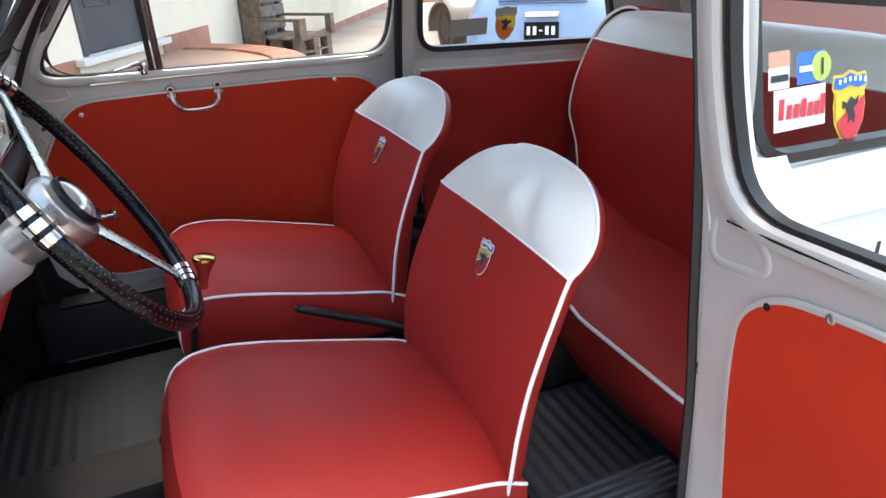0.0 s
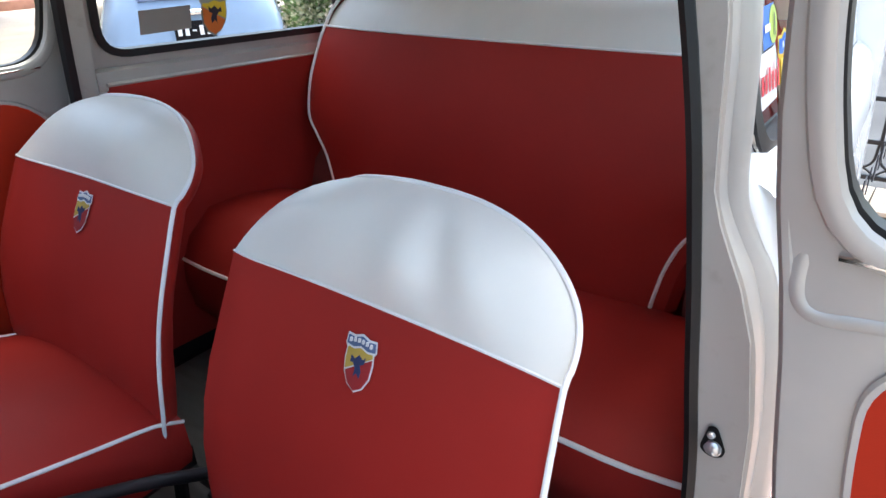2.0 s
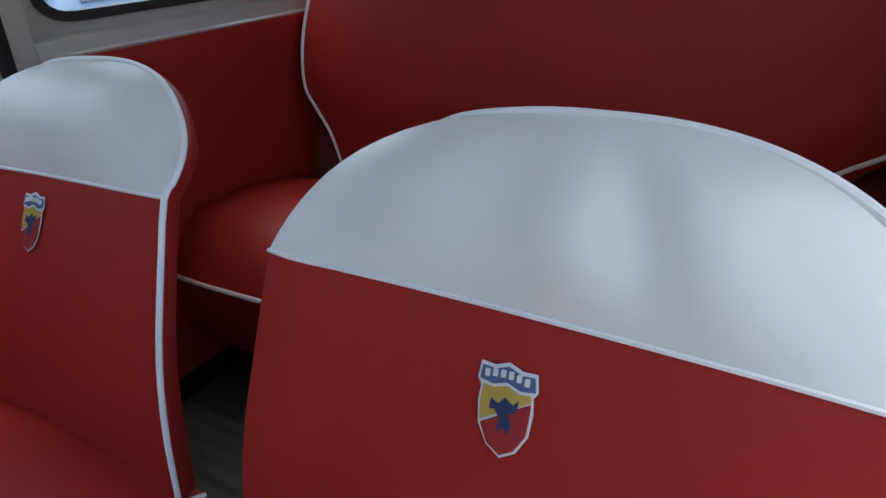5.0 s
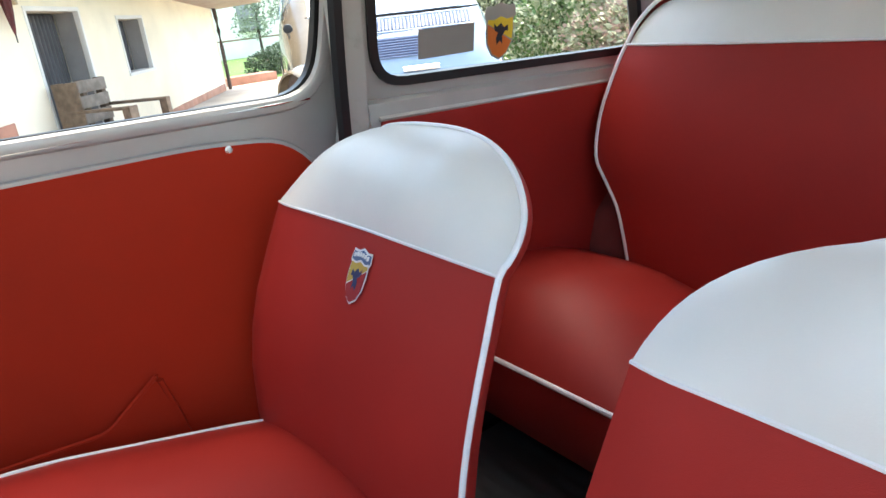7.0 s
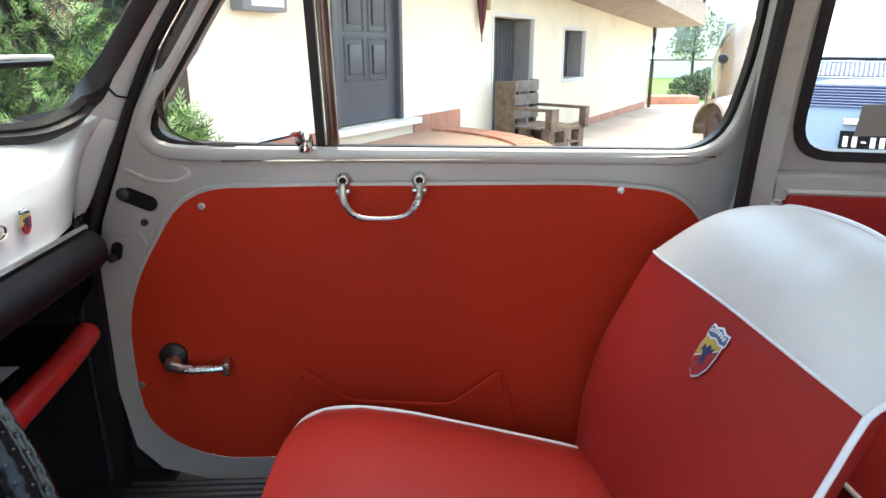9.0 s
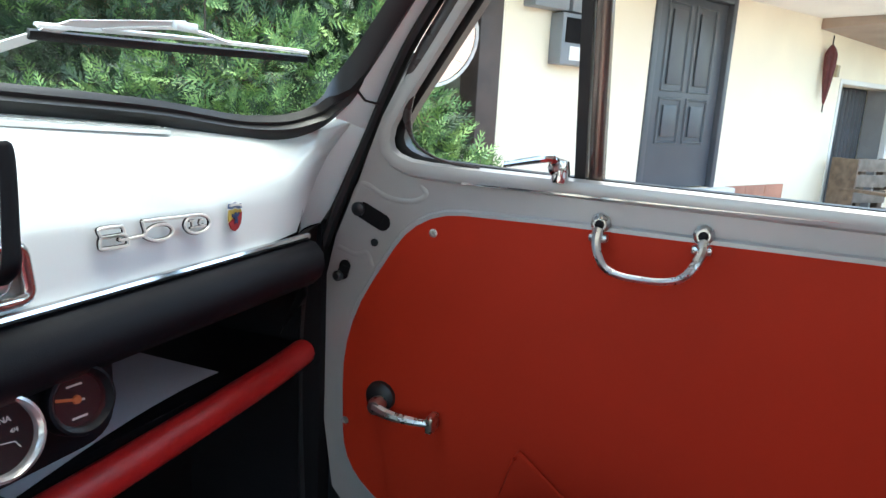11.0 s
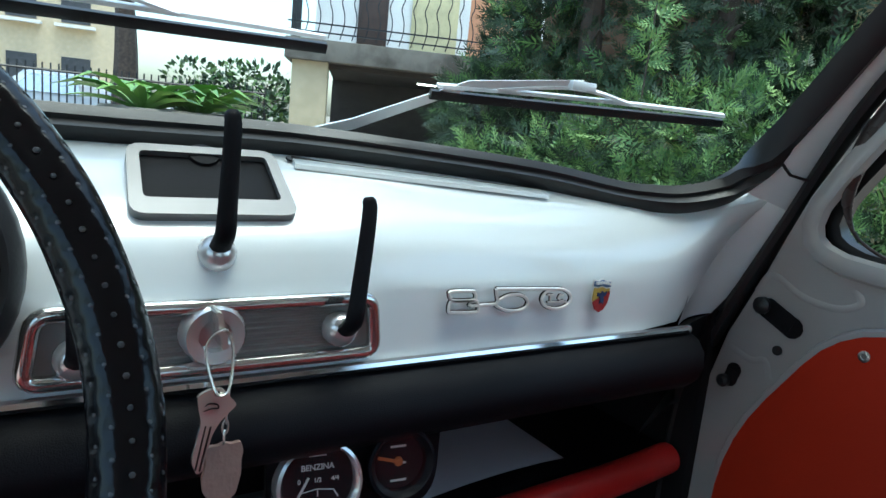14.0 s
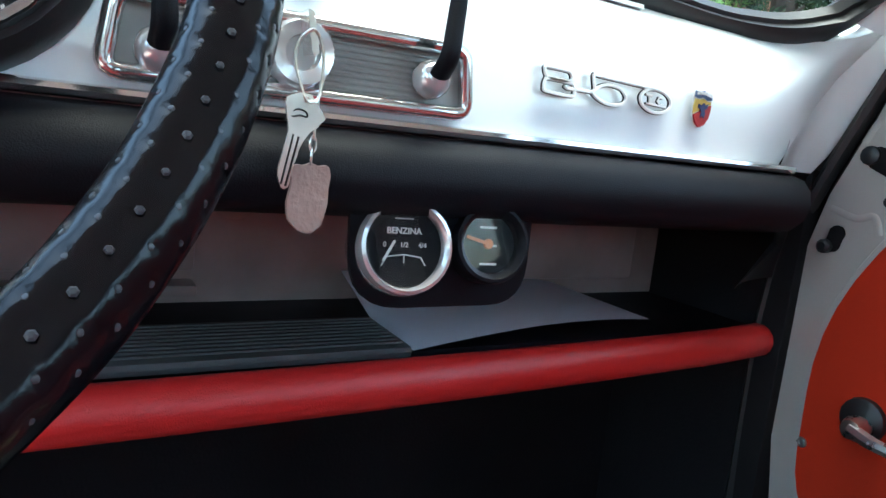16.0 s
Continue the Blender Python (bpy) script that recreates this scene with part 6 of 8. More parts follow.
# wipers
for bx, x0, x1, wz in ((0.07, 0.223, 0.512, 1.064), (-0.31, -0.155, 0.135, 1.083)):
    wp = thing("wiper", (bx, ws_y(bx) + 0.03, 0.99), "chromed windscreen wiper with black rubber blade", "wiper", "wipers")
    c0 = Vector((bx, ws_y(bx) + 0.02, 0.995))

    def wpos(x, dz):
        z = wz + 0.017 * (x - x0) + dz
        return Vector((x, 0.968 - 0.3 * x * x - 0.7 * dz, z))

    b = bm_new()
    sweep(b, [c0, c0.lerp(wpos(x0 + 0.05, 0.0), 0.5) + Vector((0, 0.006, 0)), wpos(x0 + 0.03, 0.006), wpos(x0 + 0.13, 0.017)], [(-0.005, -0.0015), (0.005, -0.0015), (0.004, 0.0015), (-0.004, 0.0015)], False, (0, 1, 0.5), taper=lambda t: 1.2 - 0.6 * t)
    part("wiper_arm", b, M_ALU, wp, "chromed wiper arm")
    b = bm_new()
    sweep(b, [wpos(x, -0.004) for x in np.linspace(x0, x1, 10)], [(-0.0022, -0.0045), (0.0022, -0.0045), (0.003, 0.0), (0.0022, 0.003), (-0.0022, 0.003)], False, (0, -0.5, 1))
    part("rubber_blade", b, M_BLACK, wp, "black rubber blade")
    b = bm_new()
    sweep(b, [wpos(x, 0.0045 - 0.002 * abs(2 * (x - x0) / (x1 - x0) - 1) ** 2) for x in np.linspace(x0 + 0.003, x1 - 0.003, 14)], [(-0.0034, -0.0012), (0.0034, -0.0012), (0.0022, 0.0014), (-0.0022, 0.0014)], False, (0, -0.5, 1))
    sweep(b, spline([wpos(x0 + 0.055, 0.005), wpos(x0 + 0.09, 0.010), wpos(x0 + 0.12, 0.0125), wpos(x0 + 0.150, 0.0105), wpos(x0 + 0.185, 0.004)], 4), [(-0.004, -0.001), (0.004, -0.001), (0.0035, 0.0012), (-0.0035, 0.0012)], False, (0, -0.5, 1))
    box(b, -0.014, 0.014, -0.005, 0.005, -0.004, 0.004, 0.0015, Matrix.Translation(wpos(x0 + 0.13, 0.014)))
    part("blade_holder", b, M_ALU, wp, "chromed blade holder")

# ---- outside: yard, house, road, planting ----


def gz(x):
    """Height of the yard: level under the car, falling gently towards the house."""
    return GROUND_Z - 0.012 * min(max(0.0, x - 1.0), 25.0)


M_YARD = mat("pale_terracotta_paving", (0.42, 0.36, 0.31), 0.75, var=0.14, scale=1.2, grain=0.5, gscale=60)
M_ASPH = mat("asphalt", (0.10, 0.10, 0.105), 0.85, var=0.25, scale=2.0, grain=0.8, gscale=90)
M_WALL = mat("yellow_plaster", (0.88, 0.79, 0.62), 0.85, var=0.07, scale=1.5, grain=0.5, gscale=50)
M_TERRA = mat("terracotta_tile", (0.44, 0.20, 0.13), 0.6, var=0.18, scale=4, grain=0.2, gscale=80)
M_CONC = mat("weathered_concrete", (0.17, 0.155, 0.13), 0.9, var=0.25, scale=2.5, grain=0.5, gscale=40, col2=(0.07, 0.062, 0.05), thr=(0.42, 0.66))
M_IRON = mat("black_iron", (0.012, 0.012, 0.014), 0.45, var=0.3, scale=20, grain=0.2)
M_WOODG = mat("weathered_pallet_wood", (0.17, 0.12, 0.085), 0.8, var=0.3, scale=14, grain=0.5, gscale=120)
M_DOORW = mat("dark_grey_door", (0.05, 0.05, 0.055), 0.5, var=0.2, scale=6)
M_WHITE = mat("white_plaster", (0.78, 0.76, 0.72), 0.8, var=0.05, scale=2)
M_ORANGE = mat("orange_plaster", (0.55, 0.27, 0.15), 0.85, var=0.08, scale=2)
M_BROWN = mat("brown_paint", (0.055, 0.032, 0.024), 0.5, var=0.2, scale=8)
M_GREYB = mat("grey_plastic_box", (0.22, 0.23, 0.25), 0.5, var=0.06)
M_LEAF = leaf_mat("conifer_leaf", (0.045, 0.10, 0.028), (0.13, 0.22, 0.055))
M_LEAFY = leaf_mat("young_thuja_leaf", (0.07, 0.15, 0.045), (0.22, 0.33, 0.095))
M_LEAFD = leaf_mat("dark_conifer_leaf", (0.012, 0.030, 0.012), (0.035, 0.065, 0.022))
# next two leaf colours are lifted above real foliage to carry bright haze
M_HAZEG = leaf_mat("hazy_green_shrub_leaf", (0.24, 0.27, 0.16), (0.44, 0.44, 0.29))
M_HAZER = leaf_mat("hazy_reddish_shrub_leaf", (0.29, 0.21, 0.16), (0.46, 0.31, 0.26))
M_SAGE = leaf_mat("sage_shrub_leaf", (0.06, 0.085, 0.055), (0.13, 0.17, 0.11))
M_AGAVE = leaf_mat("strap_leaf", (0.07, 0.17, 0.03), (0.20, 0.34, 0.07), 0.4)
M_BARK = mat("bark", (0.07, 0.05, 0.038), 0.9, var=0.3, scale=20, grain=0.9, gscale=60)

b = bm_new()
gx = [-400, -60, -12, -4, 1, 6, 12, 18, 26, 60, 400]
grid(b, [[Vector((x, y, gz(x) - 0.02)) for x in gx] for y in (-400, -60, -20, -5, 0, 5, 20, 60, 400)])
solo("ground", b, mat("dry_soil_ground", (0.24, 0.21, 0.16), 0.9, var=0.2, scale=0.6, grain=0.8, gscale=30), "pale dusty ground reaching the horizon", "ground", kind="structure")
# paved yard: slabs laid in rows
b = bm_new()
box(b, -3.4, 1.0, -2.75, 14.0, GROUND_Z - 0.05, GROUND_Z - 0.008)
box(b, 1.0, 18.0, -11.0, 9.0, -0.05, -0.008)
for v in b.verts:
    if v.co.x > 1.01 or (v.co.z > -0.06 and v.co.x >= 0.999 and v.co.z > GROUND_Z + 0.02):
        v.co.z += gz(v.co.x)
yard = solo("yard_paving", b, M_YARD, "pale terracotta paved yard", "paving", kind="structure")
b = bm_new()
box(b, -0.1475, 0.1475, -0.1475, 0.1475, GROUND_Z - 0.0075, GROUND_Z - 0.0015, 0.002)
slab = part("paving_tile", b, mat("terracotta_paving_tile", (0.38, 0.255, 0.20), 0.75, var=0.12, scale=3, grain=0.4, gscale=60), yard)
slab.location = (-2.4, -2.55, 0)
for k in range(1, 88):
    o = bpy.data.objects.new("paving_tile", slab.data)
    scene.collection.objects.link(o)
    o.parent, o.matrix_parent_inverse = yard, slab.matrix_parent_inverse
    o.location = (-2.4 + 0.3 * (k % 8), -2.55 + 0.3 * (k // 8), 0)
b = bm_new()
box(b, -0.1475, 0.1475, -0.1475, 0.1475, -0.0075, -0.0015, 0.002)
slab = part("paving_tile", b, slab.data.materials[0], yard)
slab.location = (1.15, -3.6, gz(1.15))
for k in range(1, 66):
    o = bpy.data.objects.new("paving_tile", slab.data)
    scene.collection.objects.link(o)
    o.parent, o.matrix_parent_inverse = yard, slab.matrix_parent_inverse
    x = 1.15 + 0.3 * (k % 5)
    o.location = (x, -3.6 + 0.3 * (k // 5), gz(x))
b = bm_new()
box(b, -30, 0.98, -12.0, -3.05, GROUND_Z - 0.06, GROUND_Z - 0.012)
solo("road", b, M_ASPH, "grey asphalt road behind the railing", "road", kind="structure")

# railing on its kerb behind the car
b = bm_new()
box(b, -7.0, 1.0, -3.04, -2.73, GROUND_Z - 0.03, GROUND_Z + 0.030)
M_KERB = mat("pale_kerb_tile", (0.52, 0.42, 0.33), 0.7, var=0.15, scale=5)
kerb = solo("kerb", b, M_CONC, "pale tiled kerb under the railing", "kerb", kind="structure")
b = bm_new()
box(b, -0.247, 0.247, -3.05, -2.72, GROUND_Z + 0.031, GROUND_Z + 0.052, 0.005)
ft = part("kerb_tile", b, M_KERB, kerb)
ft.location.x = -6.75
for k in range(1, 16):
    o = bpy.data.objects.new("kerb_tile", ft.data)
    scene.collection.objects.link(o)
    o.parent = kerb
    o.location.x = -6.75 + 0.5 * k
rl = thing("railing", (-3.0, -2.88, GROUND_Z + 0.05), "black wrought iron railing with scrolls", "railing")
for z, w in ((GROUND_Z + 0.15, 0.014), (GROUND_Z + 0.31, 0.010), (GROUND_Z + 0.50, 0.010), (GROUND_Z + 1.25, 0.014)):
    b = bm_new()
    box(b, -7.0, 1.0, -2.88 - w, -2.88 + w, z - 0.010, z + 0.010, 0.003)
    part("rail", b, M_IRON, rl)
for x in (-6.9, -4.94, -2.98, -1.02, 0.94):
    b = bm_new()
    box(b, x - 0.02, x + 0.02, -2.90, -2.86, GROUND_Z + 0.045, GROUND_Z + 1.30, 0.004)
    part("post", b, M_IRON, rl)
bar = bm_new()
tube(bar, [(0, 0, GROUND_Z + 0.31), (0, 0, GROUND_Z + 1.34)], 0.0075, n=6, up=(0, 1, 0))
lathe(bar, [(0.008, 0.0), (0.014, 0.02), (0.0, 0.07)], (0, 0, GROUND_Z + 1.33), (0, 0, 1), 6)
first = part("bar", bar, M_IRON, rl)
first.location = (-6.9, -2.88, 0)
for k in range(1, 66):
    o = bpy.data.objects.new("bar", first.data)
    scene.collection.objects.link(o)
    o.parent, o.matrix_parent_inverse = rl, WORLD[rl.name].inverted()
    o.location = (-6.9 + 0.121 * k, -2.88, 0)
sc = bm_new()
tube(sc, spline([(-0.055, 0, GROUND_Z + 0.30), (-0.045, 0, GROUND_Z + 0.22), (0.0, 0, GROUND_Z + 0.19), (0.045, 0, GROUND_Z + 0.22), (0.055, 0, GROUND_Z + 0.30)], 5), 0.006, n=6, up=(0, 1, 0))
tube(sc, spline([(-0.06, 0, GROUND_Z + 0.155), (-0.03, 0, GROUND_Z + 0.18), (0.0, 0, GROUND_Z + 0.19), (0.03, 0, GROUND_Z + 0.18), (0.06, 0, GROUND_Z + 0.155)], 5), 0.005, n=6, up=(0, 1, 0))
first = part("scroll", sc, M_IRON, rl)
first.location = (-6.84, -2.88, 0)
for k in range(1, 65):
    o = bpy.data.objects.new("scroll", first.data)
    scene.collection.objects.link(o)
    o.parent, o.matrix_parent_inverse = rl, WORLD[rl.name].inverted()
    o.location = (-6.84 + 0.121 * k, -2.88, 0)

# yellow house
HA, HU = Vector((3.95, 1.95, 0)), Vector((0.855, -0.519, 0)).normalized()
HN = Vector((-HU.y, HU.x, 0)) * -1
HM = Matrix((( HU.x, -HN.x, 0, HA.x), (HU.y, -HN.y, 0, HA.y), (0, 0, 1, 0), (0, 0, 0, 1)))
HL, HT, HB = 13.9, 2.35, -0.45
house = thing("house", HM @ Vector((HL / 2, 2, HB)), "low yellow plastered house with terracotta skirting", "house")


def hpart(name, bm, m, lab="", parent=None):
    return part(name, moved(bm, HM), m, parent or house, lab)


DOORS = [(1.72, 2.80, 0.42, 2.02), (4.93, 6.28, -0.30, 1.45)]
WINS = [(7.60, 8.70, 0.60, 1.35)]
M_LEAFG = mat("grey_blue_door_paint", (0.075, 0.08, 0.092), 0.4, var=0.12, scale=3)
M_CURT = mat("dark_slatted_curtain", (0.055, 0.055, 0.062), 0.6, var=0.25, scale=5)
M_JAMB = mat("reveal_shade_grey", (0.30, 0.285, 0.28), 0.7, var=0.08)
M_SOFF = mat("brown_boarded_soffit", (0.36, 0.28, 0.23), 0.7, var=0.12, scale=4)
b = bm_new()
holes = [[(a0, z0), (a1, z0), (a1, z1), (a0, z1)] for a0, a1, z0, z1 in DOORS + WINS]
sheet(b, [(0.22, HB), (HL, HB), (HL, HT), (0.22, HT)], holes, 0.28, lambda a, z: 0.0)
for v in b.verts:
    v.co = Vector((v.co.y, v.co.x, v.co.z))
hpart("front_wall", b, M_WALL, "yellow plastered front wall")
b = bm_new()
box(b, HL - 0.28, HL, 0.28, 6.0, HB, HT)
box(b, 0.22, 0.50, 0.28, 6.0, HB, HT)
box(b, 0.0, HL, 5.8, 6.0, HB, HT)
hpart("side_walls", b, M_WALL)
# first door: grey panelled leaf almost flush with the wall, over a white threshold
a0, a1, z0, z1 = DOORS[0]
b = bm_new()
for q in ((a0, a0 + 0.06, z0, z1), (a1 - 0.06, a1, z0, z1), (a0 + 0.06, a1 - 0.06, z1 - 0.06, z1)):
    box(b, q[0], q[1], -0.02, 0.12, q[2], q[3], 0.008)
fr = hpart("door_frame", b, M_LEAFG, "grey painted door frame")
b = bm_new()
box(b, a0 + 0.064, a1 - 0.064, 0.03, 0.08, z0 + 0.01, z1 - 0.064, 0.004)
hpart("door_leaf", b, M_LEAFG, "grey panelled house door", fr)
for u0, u1 in ((0.20, 0.46), (0.54, 0.80)):
    for w0, w1 in ((0.24, 0.46), (0.50, 0.92)):
        b = bm_new()
        x0, x1, y0, y1 = a0 + (a1 - a0) * u0, a0 + (a1 - a0) * u1, z0 + (z1 - z0) * w0, z0 + (z1 - z0) * w1
        loop = [(x0, 0.028, y0), (x1, 0.028, y0), (x1, 0.028, y1), (x0, 0.028, y1)]
        sweep(b, loop, circ(0.018, 6, 1.0, 0.8), True, (0, 1, 0))
        box(b, x0 + 0.05, x1 - 0.05, 0.012, 0.03, y0 + 0.05, y1 - 0.05, 0.008)
        hpart("panel_moulding", b, M_LEAFG, "", fr)
b = bm_new()
box(b, a0 - 0.14, a1 + 0.22, -0.10, 0.12, z0 - 0.06, z0 - 0.002, 0.006)
hpart("threshold", b, M_WHITE, "white stone threshold", fr)
# second door and window: deep grey reveals, narrow white edging
for k, (a0, a1, z0, z1) in enumerate(DOORS[1:] + WINS):
    b = bm_new()
    box(b, a0 - 0.045, a0 + 0.004, -0.012, 0.05, z0, z1 + 0.045, 0.004)
    box(b, a1 - 0.004, a1 + 0.045, -0.012, 0.05, z0, z1 + 0.045, 0.004)
    box(b, a0 + 0.004, a1 - 0.004, -0.012, 0.05, z1 - 0.004, z1 + 0.045, 0.004)
    if k:
        box(b, a0 - 0.06, a1 + 0.06, -0.03, 0.20, z0 - 0.04, z0 + 0.004, 0.005)
    fr = hpart("window" if k else "door_surround", b, M_WHITE, "small window with narrow white edging" if k else "narrow white edging round the doorway")
    b = bm_new()
    box(b, a0 + 0.006, a1 - 0.006, 0.30, 0.33, z0, z1 - 0.006)
    hpart("shutter" if k else "door_leaf", b, M_CURT, "dark recessed shutter" if k else "dark recessed door behind a strip curtain", fr)
    n = 7 if k else 13
    for m in range(n):
        x = a0 + 0.02 + (a1 - a0 - 0.04) * (m + 0.5) / n
        b = bm_new()
        w = (a1 - a0) / n * 0.42
        rows = [[Vector((x + w * math.sin(t), 0.298 - 0.03 * math.cos(t), z)) for t in np.linspace(-1.5, 1.5, 7)] for z in (z0 + 0.01, z1 - 0.02)]
        grid(b, rows)
        hpart("slat" if k else "curtain_strip", b, M_CURT, "", fr)
    b = bm_new()
    box(b, a0 - 0.10, a0, 0.28, 0.36, z0, z1)
    box(b, a1, a1 + 0.10, 0.28, 0.36, z0, z1)
    hpart("rebate", b, M_WALL, "", fr)
    # grey lining boards put the shade of the deep reveals into colour
    b = bm_new()
    box(b, a0 + 0.005, a0 + 0.012, 0.052, 0.28, z0, z1 - 0.01)
    box(b, a1 - 0.012, a1 - 0.005, 0.052, 0.28, z0, z1 - 0.01)
    hpart("jamb", b, M_JAMB, "grey lining standing for the shaded reveal", fr)
for k in range(39):
    a0 = 0.24 + k * 0.345
    if any(d0 - 0.12 < a0 + 0.17 < d1 + 0.12 for d0, d1, *_ in DOORS):
        continue
    b = bm_new()
    box(b, a0, a0 + 0.338, -0.016, -0.001, HB, -0.13 if a0 > 3.8 else 0.42, 0.003)
    hpart("skirting_tile", b, M_TERRA)
b = bm_new()
box(b, -0.35, HL + 0.35, -1.05, 6.2, 2.03, 2.16, 0.01)
box(b, -0.35, HL + 0.35, -1.05, -0.98, 2.03, 2.24, 0.008)
hpart("eaves", b, M_WHITE, "white plastered eaves soffit")
b = bm_new()
low = [Vector((a, y, z)) for a, zw in ((4.3, 1.93), (HL + 0.35, 1.50)) for y, z in ((-0.003, zw), (-1.10, zw + 0.06))]
top = [Vector((q.x, q.y, 2.028)) for q in low]
vl, vt = [b.verts.new(q) for q in low], [b.verts.new(q) for q in top]
for q in ((0, 1, 3, 2),):
    b.faces.new([vl[k] for k in q])
    b.faces.new([vt[k] for k in q])
for i, j in ((0, 1), (1, 3), (3, 2), (2, 0)):
    b.faces.new((vl[i], vl[j], vt[j], vt[i]))
hpart("porch_soffit", b, M_SOFF, "sloping pale brown soffit over the second door")
b = bm_new()
sheet(b, [(-1.15, 2.16), (2.6, 3.4), (6.3, 2.16)], (), HL + 0.9, lambda a, z: -0.45)
hpart("roof", b, M_TERRA, "terracotta tiled roof")
b = bm_new()
tube(b, [(-0.4, -1.10, 2.16), (HL + 0.4, -1.10, 2.16)], 0.06, n=10)
hpart("gutter", b, M_BROWN, "brown gutter")
b = bm_new()
tube(b, spline([(HL + 0.2, -1.08, 2.1), (HL + 0.1, -0.7, 1.85), (HL - 0.02, -0.10, 1.65), (HL - 0.02, -0.08, 1.3), (HL - 0.02, -0.08, HB)], 5), 0.045, n=8)
hpart("downpipe", b, M_BROWN, "brown downpipe")
PU = Vector((4.45, -0.07, -0.14))
para = thing("closed_umbrella", HM @ Vector((4.45, -0.07, 1.14)), "dark maroon umbrella hanging rolled up on the yellow wall", "umbrella")
b = bm_new()
rows = []
for z, r in ((1.36, 0.008), (1.42, 0.018), (1.55, 0.034), (1.72, 0.048), (1.84, 0.050), (1.90, 0.030), (1.93, 0.010)):
    rows.append([HM @ (PU + Vector((r * (1 + 0.18 * math.cos(6 * a)) * math.cos(a), r * (1 + 0.18 * math.cos(6 * a)) * math.sin(a), z))) for a in [k * math.pi / 18 for k in range(37)]])
grid(b, rows)
part("canopy", b, mat("maroon_cloth", (0.11, 0.022, 0.024), 0.75, var=0.25, scale=15, grain=0.3), para, "rolled maroon cloth")
b = bm_new()
tube(b, [HM @ (PU + Vector((0, 0, 1.28))), HM @ (PU + Vector((0, 0, 2.02)))], 0.006, n=8, up=(0, 1, 0))
part("rod", b, M_DARK, para)
b = bm_new()
box(b, 4.70, 4.76, -0.04, -0.001, 1.50, 1.62, 0.008)
solo("wall_socket", moved(b, HM), mat("beige_plastic", (0.42, 0.34, 0.20), 0.5), "small beige box on the yellow wall beside the doorway", "wall box")
# rounded raised terrace before the first door, with a rim of tiles
b = bm_new()
TC, TR = 1.62, 1.86
arc = [(TC + TR * math.cos(a), -TR * math.sin(a)) for a in [math.pi * k / 28 for k in range(29)]]
vs = [b.verts.new(HM @ Vector((x, min(y, -0.018), HB))) for x, y in arc]
f = b.faces.new(vs)
ex = bmesh.ops.extrude_face_region(b, geom=[f])
for v in ex["geom"]:
    if isinstance(v, bmesh.types.BMVert):
        v.co.z = 0.262
terrace = solo("terrace", b, mat("pale_terrace_screed", (0.46, 0.29, 0.20), 0.6, var=0.14, scale=2, grain=0.3, gscale=60), "rounded raised terracotta terrace before the house door", "terrace", kind="structure")
WORLD[terrace.name] = Matrix.Identity(4)
for k in range(27):
    a0, a1 = math.pi * (k + 0.55) / 28, math.pi * (k + 1.45) / 28
    b = bm_new()
    lo = [HM @ Vector((TC + r * math.cos(a), -r * math.sin(a), 0.263)) for a, r in ((a0, TR - 0.27), (a1, TR - 0.27), (a1, TR + 0.025), (a0, TR + 0.025))]
    vb, vt = [b.verts.new(q) for q in lo], [b.verts.new(q + Vector((0, 0, 0.022))) for q in lo]
    b.faces.new(vb)
    b.faces.new(vt)
    for m in range(4):
        b.faces.new((vb[m], vb[(m + 1) % 4], vt[(m + 1) % 4], vt[m]))
    part("rim_tile", b, M_TERRA, terrace)

# meter boxes on the house wall and wooden post at its corner
for a0, z0, w, h in ((0.37, 1.66, 0.31, 0.40), (0.71, 1.66, 0.31, 0.40), (0.63, 1.32, 0.44, 0.33)):
    mb = thing("meter_box", HM @ Vector((a0 + w / 2, -0.06, z0)), "grey plastic electricity meter box on the yellow wall", "meter box", "meter boxes")
    b = bm_new()
    box(b, a0, a0 + w, -0.12, -0.001, z0, z0 + h, 0.012)
    part("case", moved(b, HM), M_GREYB, mb)
    b = bm_new()
    if h > 0.38:
        lathe(b, [(0.0, 0.004), (0.07, 0.004), (0.085, 0.0)], (a0 + w / 2, -0.12, z0 + h * 0.6), (0, -1, 0), 18)
        box(b, a0 + 0.05, a0 + w - 0.05, -0.127, -0.119, z0 + 0.18, z0 + 0.21)
    else:
        box(b, a0 + 0.03, a0 + w - 0.03, -0.126, -0.119, z0 + 0.14, z0 + h - 0.03, 0.004)
    part("meter_window", moved(b, HM), M_DARK, mb)
    if h < 0.38:
        b = bm_new()
        box(b, a0 + 0.08, a0 + w - 0.04, -0.125, -0.119, z0 + 0.03, z0 + 0.12)
        part("white_label", moved(b, HM), M_WHITE, mb)
b = bm_new()
box(b, -0.06, 0.115, -0.12, 0.06, HB, 2.03, 0.01)
solo("corner_post", moved(b, HM), M_BROWN, "dark brown timber post at the house corner", "post")
b = bm_new()
box(b, -0.42, -0.06, 0.35, 0.5, HB, 2.4)
solo("garden_wall", moved(b, HM), mat("ochre_plaster", (0.40, 0.31, 0.17), 0.85, var=0.1), "ochre plastered wall end behind the post", "wall")
b = bm_new()
tube(b, [HM @ Vector((0.165, -0.03, HB)), HM @ Vector((0.165, -0.03, 2.05))], 0.035, n=8)
solo("corner_downpipe", b, M_WALL, "ochre painted downpipe beside the timber post", "downpipe")

